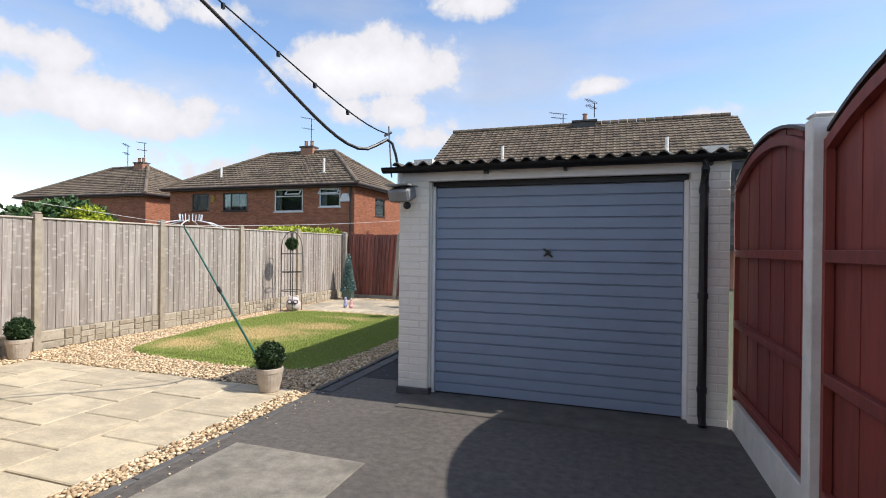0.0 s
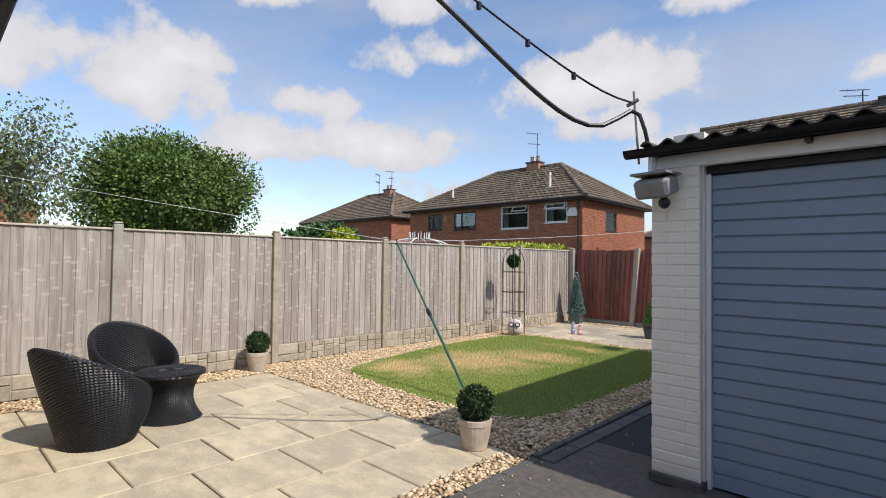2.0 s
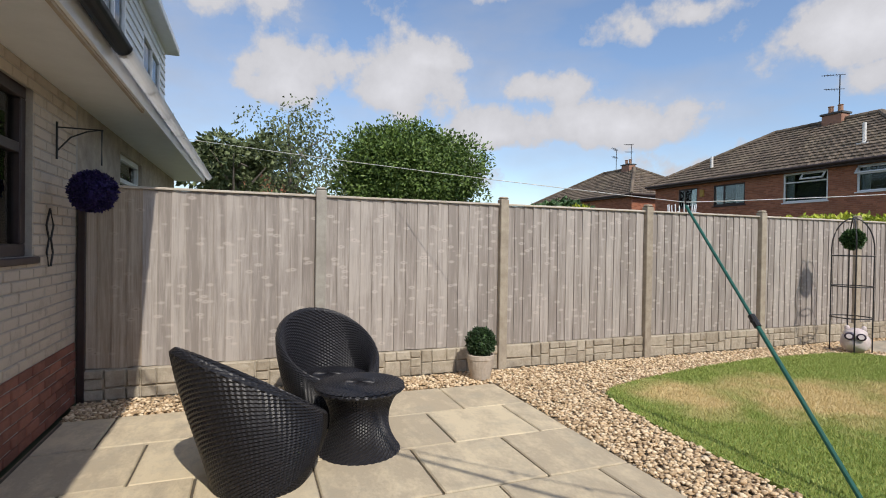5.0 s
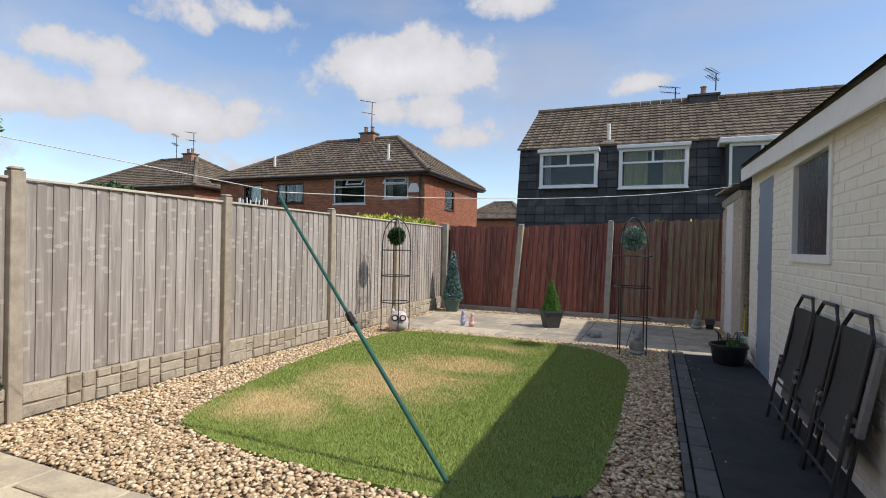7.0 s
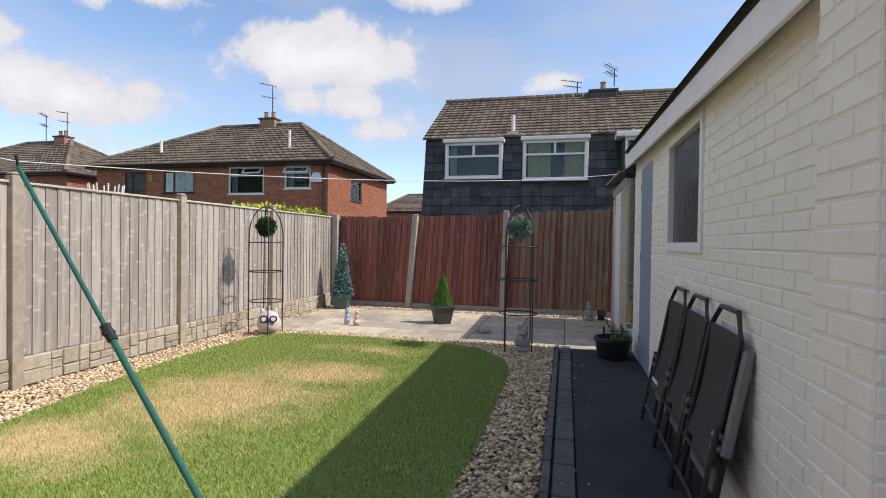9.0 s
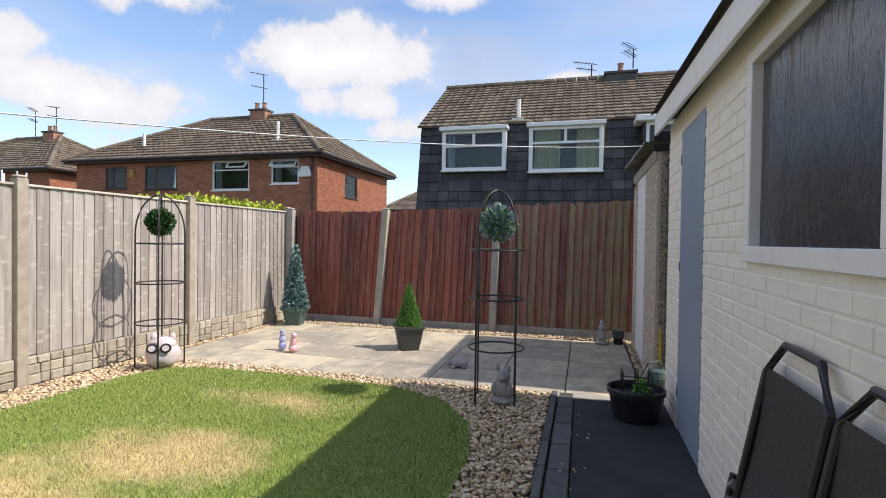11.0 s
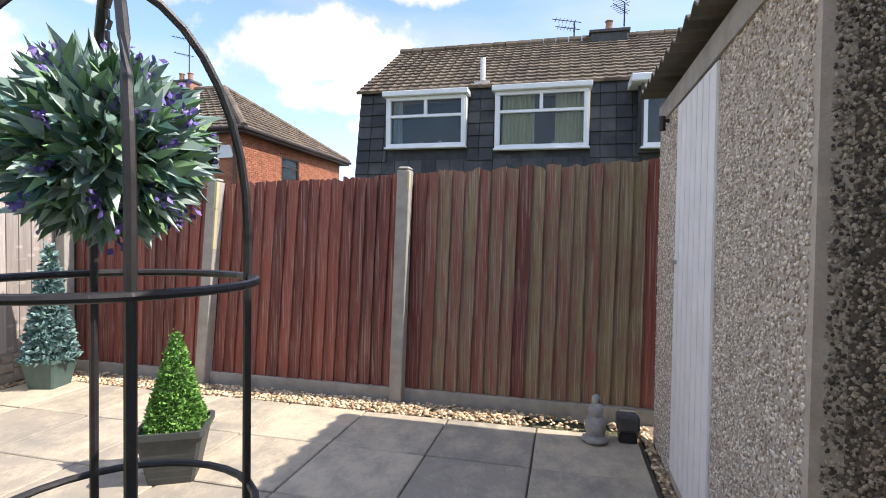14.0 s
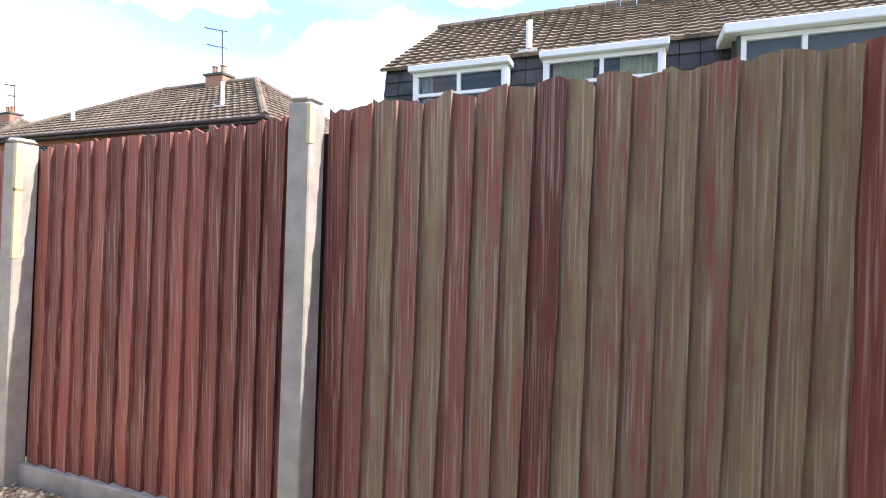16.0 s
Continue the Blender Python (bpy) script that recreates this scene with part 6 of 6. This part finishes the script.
part("lower_pole", bm, PROP_GREEN, prop)
bm = bmesh.new()
tube(bm, [PM, PROP_B], .0115, 10)
part("upper_pole", bm, PROP_GREEN, prop)
bm = bmesh.new()
tube(bm, [PROP_A.lerp(PROP_B, .50), PROP_A.lerp(PROP_B, .54)], .024, 10)
tube(bm, [PM + Vector((0, -.03, 0)), PM + Vector((0, .03, 0))], .012, 6)
part("clamp", bm, BLACK_PLASTIC, prop)
bm = bmesh.new()
tube(bm, [PROP_B, PROP_B + Vector((-.035, .02, .05))], .007, 6)
tube(bm, [PROP_B, PROP_B + Vector((.01, -.02, .06))], .007, 6)
part("hook", bm, BLACK_PLASTIC, prop)


def sagging(a, b, sag, n=24):
    a, b = Vector(a), Vector(b)
    return [a.lerp(b, i / n) - Vector((0, 0, sag * 4 * (i / n) * (1 - i / n))) for i in range(n + 1)]


ROPE = mat("white_rope", (0.75, 0.75, 0.72), (0.6, 0.6, 0.57), 30, 0.7, 0, 60)
bm = bmesh.new()
tip = PROP_B + Vector((-.01, 0, .03))
tube(bm, sagging((-9.3, 1.45, 2.62), tip, .02), .0033, 5)
tube(bm, sagging(tip, (-2.16, 10.76, 2.33), .1), .0033, 5)
tagged(part("washing_line", bm, ROPE), "white plastic-coated washing line held up by the prop", "washing line")
# supply cable to the garage
cab = thing("supply_cable", "black electric cables hanging from the house to the garage corner", "cable")
END = Vector((-4.42, 0.63, 5.1))
TOP = Vector((-2.20, 4.71, 2.66))


def cable_pts(drop, n=40):
    pts = []
    for i in range(n + 1):
        s = i / n
        p = TOP.lerp(END, s)
        sag = drop * (s / .12) * math.exp(1 - s / .12) if s > 0 else 0
        pts.append(p - Vector((0, 0, sag + .25 * 4 * s * (1 - s) * .2)))
    return pts


thick_pts = [TOP - Vector((0, 0, .06))] + cable_pts(.40)[1:]
bm = bmesh.new()
tube(bm, thick_pts, .016, 8)
part("thick_cable", bm, BLACK_PLASTIC, cab)
thin_pts = cable_pts(0.08)
bm = bmesh.new()
tube(bm, thin_pts, .007, 6)
part("support_wire", bm, BLACK_PLASTIC, cab)
for i in (4, 7, 10, 14, 18, 23):
    p = thin_pts[i]
    box_part("clip", (p.x - .012, p.x + .012, p.y - .012, p.y + .012, p.z - .04, p.z + .006), BLACK_PLASTIC, cab)
bm = bmesh.new()
tube(bm, [TOP - Vector((0, 0, .06)), TOP + Vector((.06, 0, -.1)), (-2.11, 4.73, 2.45), (-2.09, 4.78, 2.28)], .014, 7)
part("cable_tail", bm, BLACK_PLASTIC, cab)
bm = bmesh.new()
tube(bm, [(-2.16, 4.75, 2.22), (-2.19, 4.73, 2.74)], .008, 6)
tube(bm, [(-2.23, 4.71, 2.64), (-2.16, 4.74, 2.68)], .014, 6)
part("bracket", bm, CHAIR_ARM, cab, "thin steel bracket rod")

# floodlight at the garage corner
fl = thing("floodlight", "grey weathered outdoor floodlight with a sensor under it", "floodlight", at=(-2.03, 4.72, 2.05), rz=-8)
FL_GREY = mat("grey_cast_metal", (0.28, 0.28, 0.28), (0.2, 0.2, 0.2), 12, 0.5, 0.1, 60)
bm = bmesh.new()
box(bm, -.12, .12, -.09, .09, -.07, .06, bevel=.02)
bmesh.ops.transform(bm, matrix=pose(0, 0, 0, 20), verts=bm.verts)
part("housing", bm, FL_GREY, fl)
box_part("hood", (-.13, .13, -.11, .1, .07, .085), FL_GREY, fl)
box_part("bracket", (-.03, .03, .05, .16, -.02, .03), BLACK_METAL, fl)
bm = bmesh.new()
bmesh.ops.create_icosphere(bm, subdivisions=2, radius=.04)
bmesh.ops.translate(bm, vec=(.06, 0, -.12), verts=bm.verts)
part("sensor", bm, BLACK_PLASTIC, fl)

# hanging balls on brackets by the house wall
for x, yb, rb in ((-4.3, 1.1, .15), (-7.0, 1.14, .165)):
    hb = thing("hanging_ball", "dark blue-purple artificial foliage ball hanging from a wall bracket", "hanging plant", "purple hanging balls", at=(x, yb, 1.76))
    leaf_ball(hb, (0, 0, 0), rb, 3400, .024, PURPLE, int(-x * 10))
    br = thing("wall_bracket", "black wrought iron hanging bracket on the brick wall", "bracket", "wall brackets", at=(x - .1, .87, 2.12))
    bm = bmesh.new()
    tube(bm, [(0, .012, -.12), (0, .012, .16)], .008, 6)
    tube(bm, [(0, .012, .12), (0, .31, .12)], .006, 6)
    tube(bm, [(0, .012, -.06), (0, .1, .05), (0, .2, .1), (0, .3, .12), (0, .3, -.15)], .006, 6)
    part("scroll", bm, BLACK_METAL, br)
for x, z in ((-4.52, 1.5), (-6.98, 1.4)):
    bm = bmesh.new()
    for s in (-1, 1):
        tube(bm, [(s * .02, .02, -.2), (s * .06, .02, -.1), (s * .02, .02, 0), (s * .07, .02, .1), (0, .02, .22)], .007, 5)
    o = tagged(part("wall_ornament", bm, BLACK_METAL), "wrought iron scroll ornament on the brick wall", "wall ornament")
    o.matrix_basis = pose(x, .86, z)

# ---- trees and planting beyond the fences ----


def tree(name, label, at, h, rx, ry, crown_z, crown_h, material, n, size, seed, droop=0.0, lumps=16):
    t = thing(name, label, "tree", at=at)
    rng = random.Random(seed)
    bm = bmesh.new()
    tube(bm, [(0, 0, -.1), (.06, .02, h * .25), (-.05, .08, h * .55), (.02, 0, h * .88)], .2, 8, .03)
    tips = []
    for i in range(9):
        a = i * 2.4
        z0 = h * (.28 + .055 * i)
        tipp = Vector((rx * .75 * math.cos(a), ry * .75 * math.sin(a), crown_z + crown_h * .3 * math.sin(i * 1.3)))
        tube(bm, [(0, 0, z0), (tipp.x * .5, tipp.y * .5, (z0 + tipp.z) / 2 + .2), tipp], .07, 5, .015)
        tips.append(tipp)
    part("trunk", bm, BARK, t)
    pts = []
    centres = []
    for i in range(lumps):
        d = Vector((rng.gauss(0, 1), rng.gauss(0, 1), rng.gauss(0, 1))).normalized() * rng.uniform(.35, .8)
        centres.append((Vector((d.x * rx, d.y * ry, crown_z + d.z * crown_h)), rng.uniform(.3, .5)))
    for _ in range(n):
        c, s = rng.choice(centres)
        d = Vector((rng.gauss(0, 1), rng.gauss(0, 1), rng.gauss(0, 1))).normalized()
        r = rng.uniform(.55, 1.05) ** .6
        p = c + Vector((d.x * rx * s * r, d.y * ry * s * r, d.z * crown_h * s * r))
        if droop:
            p.z -= droop * rng.random() ** 2
        pts.append((p, d - Vector((0, 0, droop))))
    v, f = leaves(pts, size, rng)
    mesh_of("crown", v, f, material, t)
    return t


tree("round_tree", "large dense round-crowned green tree beyond the fence", (-26.6, 9.6, 0), 6.6, 3.75, 3.75, 4.5, 2.75, LEAF_TREE, 90000, .17, 21, lumps=130)
tree("birch_tree", "tall sparse birch with drooping branches", (-25.2, 3.7, 0), 7.5, 2.3, 2.3, 5.3, 2.5, LEAF_BIRCH, 5200, .15, 22, droop=1.3, lumps=26)
tree("elder_bush", "bushy shrub with pale blossom beyond the fence", (-21.5, 1.7, 0), 5.2, 1.7, 1.7, 4.2, 1.5, LEAF_BIRCH, 5000, .2, 23, lumps=14)
tree("conifer_shrub", "low spreading green shrub beyond the fence", (-19.5, 13.6, 0), 2.6, 2.0, 2.0, 2.2, 1.1, LEAF_CONIFER, 7000, .2, 24, lumps=18)
tree("garden_shrub", "yellow-green shrub behind the fence", (-17.5, 12.9, 0), 2.6, 1.2, 1.2, 2.0, .9, LEAF_HEDGE, 3000, .16, 25, lumps=10)
tree("far_tree", "small round tree between the far houses", (-16.5, 68, 0), 8, 3.5, 3.5, 5.0, 3.0, LEAF_TREE, 5000, .5, 26, lumps=18)
hedge = thing("hedge", "bright yellow-green hedge showing over the fence", "hedge")
rng = random.Random(8)
pts = [(Vector((rng.uniform(-9.6, -8.3), rng.uniform(11.9, 14.4), 1.2 + .77 * rng.random() ** .5 + .06 * math.sin(7 * rng.random()))), Vector((0, 0, 1))) for _ in range(9000)]
v, f = leaves(pts, .09, rng)
mesh_of("foliage", v, f, LEAF_HEDGE, hedge)
box_part("stems", (-9.4, -8.5, 11.5, 14.2, -.06, 1.75), LEAF_CONIFER, hedge, bevel=.1)
rng = random.Random(9)
hedge2 = thing("hedge", "small yellow-green shrub tops above the rear fence", "hedge")
pts = [(Vector((rng.uniform(-3.2, -2.2), rng.uniform(17, 18), 1.2 + .95 * rng.random() ** .5)), Vector((0, 0, 1))) for _ in range(1500)]
v, f = leaves(pts, .09, rng)
mesh_of("foliage", v, f, LEAF_HEDGE, hedge2)
box_part("stems", (-3.1, -2.3, 17.1, 17.9, -.06, 1.75), LEAF_CONIFER, hedge2, bevel=.1)
gz = thing("gazebo", "white metal gazebo frame with a pointed top beyond the fence", "gazebo", at=(-11.4, 11.4, 0))
for k in range(6):
    a = k * math.pi / 3
    bm = bmesh.new()
    tube(bm, [(1.1 * math.cos(a), 1.1 * math.sin(a), 0), (1.1 * math.cos(a), 1.1 * math.sin(a), 1.95)], .02, 6)
    part("post", bm, WHITE_PVC, gz)
    bm = bmesh.new()
    tube(bm, [(1.1 * math.cos(a), 1.1 * math.sin(a), 1.95), (.6 * math.cos(a), .6 * math.sin(a), 2.14), (.25 * math.cos(a), .25 * math.sin(a), 2.2)], .018, 6)
    part("rib", bm, WHITE_PVC, gz)
for k in range(10):
    a = k * math.pi / 5
    bm = bmesh.new()
    tube(bm, [(.28 * math.cos(a), .28 * math.sin(a), 2.18), (.3 * math.cos(a), .3 * math.sin(a), 2.38)], .014, 5)
    part("finial", bm, WHITE_PVC, gz)
gab = thing("gable_house", "brick house with a white-edged gable beyond the trees", "house", at=(-34, 2.6, 0))
bm = bmesh.new()
vs = [bm.verts.new(c) for c in ((0, -3, 0), (0, 3, 0), (0, 3, 4.2), (0, 0, 5.7), (0, -3, 4.2))]
bm.faces.new(vs)
r = bmesh.ops.extrude_face_region(bm, geom=bm.faces[:])["geom"]
bmesh.ops.translate(bm, vec=(-8, 0, 0), verts=[g for g in r if isinstance(g, bmesh.types.BMVert)])
part("wall", bm, HOUSE_BRICK, gab)
for s in (-1, 1):
    bm = bmesh.new()
    bm.faces.new([bm.verts.new(c) for c in ((.3, s * 3.3, 4.1), (-8.2, s * 3.3, 4.1), (-8.2, 0, 5.8), (.3, 0, 5.8))])
    bmesh.ops.solidify(bm, geom=bm.faces[:], thickness=.1)
    part("roof", bm, ROOF_TILE, gab)
    bm = bmesh.new()
    bm.faces.new([bm.verts.new(c) for c in ((.33, s * 3.3, 3.9), (.33, s * 3.3, 4.1), (.33, 0, 5.82), (.33, 0, 5.6))])
    bmesh.ops.solidify(bm, geom=bm.faces[:], thickness=.05)
    part("bargeboard", bm, WHITE_PVC, gab)

# ---- loose ground cover ----
# gravel: faceted stones, many
ICO = [(0, 0, 1), (.894, 0, .447), (.276, .851, .447), (-.724, .526, .447), (-.724, -.526, .447), (.276, -.851, .447), (.6, .5, -.3), (-.7, .3, -.3), (-.1, -.8, -.3)]
ICO_F = [(0, 1, 2), (0, 2, 3), (0, 3, 4), (0, 4, 5), (0, 5, 1), (1, 6, 2), (2, 7, 3), (3, 7, 4), (4, 8, 5), (5, 8, 1), (1, 8, 6), (2, 6, 7), (4, 7, 8)]


def stones(name, label, places, material, smin, smax, seed, kind="stuff", parent=None, normal=None):
    rs = np.random.RandomState(seed)
    n = len(places)
    P = np.array(places)
    S = rs.uniform(smin, smax, (n, 1, 1)) * np.stack([rs.uniform(.75, 1.3, n), rs.uniform(.7, 1.1, n), rs.uniform(.4, .75, n)], 1)[:, None, :]
    a = rs.uniform(0, 6.28, n)
    base = np.array(ICO)[None] * S * (1 + rs.uniform(-.18, .18, (n, 9, 1)))
    x = base[..., 0] * np.cos(a)[:, None] - base[..., 1] * np.sin(a)[:, None]
    y = base[..., 0] * np.sin(a)[:, None] + base[..., 1] * np.cos(a)[:, None]
    tz = base[..., 2] + x * rs.uniform(-.4, .4, (n, 1))
    if normal == "x":
        V = np.stack([-tz, x, y], -1) + P[:, None]
    elif normal == "y":
        V = np.stack([x, -tz, y], -1) + P[:, None]
    else:
        V = np.stack([x, y, tz], -1) + P[:, None]
    F = (np.array(ICO_F)[None] + (np.arange(n) * 9)[:, None, None]).reshape(-1, 3)
    me = bpy.data.meshes.new(name)
    me.vertices.add(n * 9)
    me.vertices.foreach_set("co", V.reshape(-1))
    me.loops.add(len(F) * 3)
    me.loops.foreach_set("vertex_index", F.reshape(-1).astype(np.int32))
    me.polygons.add(len(F))
    me.polygons.foreach_set("loop_start", np.arange(len(F), dtype=np.int32) * 3)
    me.update(calc_edges=True)
    ob = part_mesh(name, me, material, parent)
    return tagged(ob, label, "gravel" if parent is None else "", kind=kind)


rng = random.Random(31)
places = []
while len(places) < 34000:
    x, y = rng.uniform(-7.6, -2.96), rng.uniform(0.9, 13.38)
    if inside(x, y, LAWN) or (-7.14 < x < -3.16 and 0.9 < y < 4.59) or (-7.50 < x < -2.0 and 10.38 < y < 13.11):
        continue
    places.append((x, y, rng.uniform(-.016, .012)))
for _ in range(1500):
    places.append((rng.uniform(-3.16, -2.95), rng.uniform(-3, 4.5), rng.uniform(-.016, .008)))
for _ in range(900):
    places.append((rng.uniform(-7.4, -2.1), rng.uniform(13.11, 13.40), rng.uniform(-.016, .012)))
for _ in range(260):
    places.append((rng.uniform(-2.09, -2.03), rng.uniform(10.5, 13.35), rng.uniform(-.01, .006)))
stones("gravel", "loose golden and cream gravel round the lawn", places, GRAVEL, .011, .026, 1)
# strays on the paving and drive
stones("stray_gravel", "a few stray gravel stones on the paving edge", [(rng.gauss(-2.85, .12), rng.uniform(2, 10), .006) for _ in range(160)] + [(rng.uniform(-7, -3.3), 10.42 + abs(rng.gauss(0, .05)), .008) for _ in range(120)], GRAVEL, .007, .014, 2)
# pebbledash
pl = []
for _ in range(30000):
    y, z = rng.uniform(10.81, 13.06), rng.uniform(0.0, 2.2)
    if SDOOR[0] - .01 < y < SDOOR[1] + .01 and z < 2.2:
        continue
    pl.append((SX - .001, y, z))
stones("pebbledash", "", pl, PEBBLES, .0045, .009, 3, "stuff", shed, "x")
stones("pebbledash", "", [(rng.uniform(SX + .03, -1.5), 10.78, rng.uniform(0, 2.28)) for _ in range(15000)], PEBBLES_SHADED, .0045, .009, 4, "stuff", shed, "y")

# grass blades
GRASS = bpy.data.materials.new("grass_blades")
GRASS.use_nodes = True
gnt = GRASS.node_tree
gb = gnt.nodes["Principled BSDF"]
gg = gnt.nodes.new("ShaderNodeNewGeometry")
DRY = [(-5.7, 7.2, 1.05, 1.1), (-5.3, 8.2, .95, .6), (-6.1, 6.1, .75, .6), (-5.1, 9.4, .9, .3)]


def gm(op, a, b=None, clamp=False):
    n = gnt.nodes.new("ShaderNodeMath")
    n.operation, n.use_clamp = op, clamp
    for i, v in enumerate((a, b)):
        if v is None: continue
        if isinstance(v, (int, float)): n.inputs[i].default_value = v
        else: gnt.links.new(v, n.inputs[i])
    return n.outputs[0]


gs = gnt.nodes.new("ShaderNodeSeparateXYZ")
gnt.links.new(gg.outputs["Position"], gs.inputs[0])
gn = gnt.nodes.new("ShaderNodeTexNoise")
gn.inputs["Scale"].default_value, gn.inputs["Detail"].default_value = 2.6, 6
gnt.links.new(gg.outputs["Position"], gn.inputs["Vector"])
acc = None
for cx, cy, rx_, ry_ in DRY:
    dx, dy = gm("DIVIDE", gm("SUBTRACT", gs.outputs[0], cx), rx_), gm("DIVIDE", gm("SUBTRACT", gs.outputs[1], cy), ry_)
    q = gm("SUBTRACT", 1.0, gm("POWER", gm("ADD", gm("MULTIPLY", dx, dx), gm("MULTIPLY", dy, dy)), .5))
    q = gm("MULTIPLY", q, .55 if cy > 9 or cx > -4.6 else 1.0) if True else q
    acc = q if acc is None else gm("MAXIMUM", acc, q)
dry = gm("MULTIPLY", gm("ADD", gm("MAXIMUM", acc, -.4), gm("MULTIPLY", gm("SUBTRACT", gn.outputs[0], .5), 1.5)), 1.5, True)
dry = gm("MULTIPLY", dry, .85)
gr = gnt.nodes.new("ShaderNodeMix")
gr.data_type = "RGBA"
gr.inputs["A"].default_value, gr.inputs["B"].default_value = (0.20, 0.29, 0.055, 1), (0.41, 0.44, 0.125, 1)
gnt.links.new(gg.outputs["Random Per Island"], gr.inputs["Factor"])
gr2 = gnt.nodes.new("ShaderNodeMix")
gr2.data_type = "RGBA"
gr2.inputs["B"].default_value = (0.70, 0.54, 0.29, 1)
gnt.links.new(dry, gr2.inputs["Factor"])
gnt.links.new(gr.outputs["Result"], gr2.inputs["A"])
gnt.links.new(gr2.outputs["Result"], gb.inputs["Base Color"])
gb.inputs["Roughness"].default_value = 0.7
rs = np.random.RandomState(5)
N = 230000
px, py = rs.uniform(-7.15, -3.36, N), rs.uniform(5.16, 10.2, N)
poly = LAWN
keep = np.zeros(N, bool)
for (x0, y0), (x1, y1) in zip(poly, poly[1:] + poly[:1]):
    cross = ((y0 > py) != (y1 > py)) & (px < (x1 - x0) * (py - y0) / ((y1 - y0) or 1e-9) + x0)
    keep ^= cross
px, py = px[keep], py[keep]
n = len(px)
ang, hh, ww = rs.uniform(0, 6.28, n), rs.uniform(.014, .034, n), rs.uniform(.0025, .005, n)
lx, ly = rs.normal(0, .012, n), rs.normal(0, .012, n)
V = np.zeros((n, 3, 3))
V[:, 0] = np.stack([px - ww * np.cos(ang), py - ww * np.sin(ang), np.full(n, .008)], 1)
V[:, 1] = np.stack([px + ww * np.cos(ang), py + ww * np.sin(ang), np.full(n, .008)], 1)
V[:, 2] = np.stack([px + lx, py + ly, .008 + hh], 1)
me = bpy.data.meshes.new("grass")
me.vertices.add(n * 3)
me.vertices.foreach_set("co", V.reshape(-1))
me.loops.add(n * 3)
me.loops.foreach_set("vertex_index", np.arange(n * 3, dtype=np.int32))
me.polygons.add(n)
me.polygons.foreach_set("loop_start", np.arange(n, dtype=np.int32) * 3)
me.update(calc_edges=True)
tagged(part_mesh("grass", me, GRASS), "short green grass with straw-coloured dry patches", "grass", kind="stuff")
lawn.data.materials[0] = GRASS
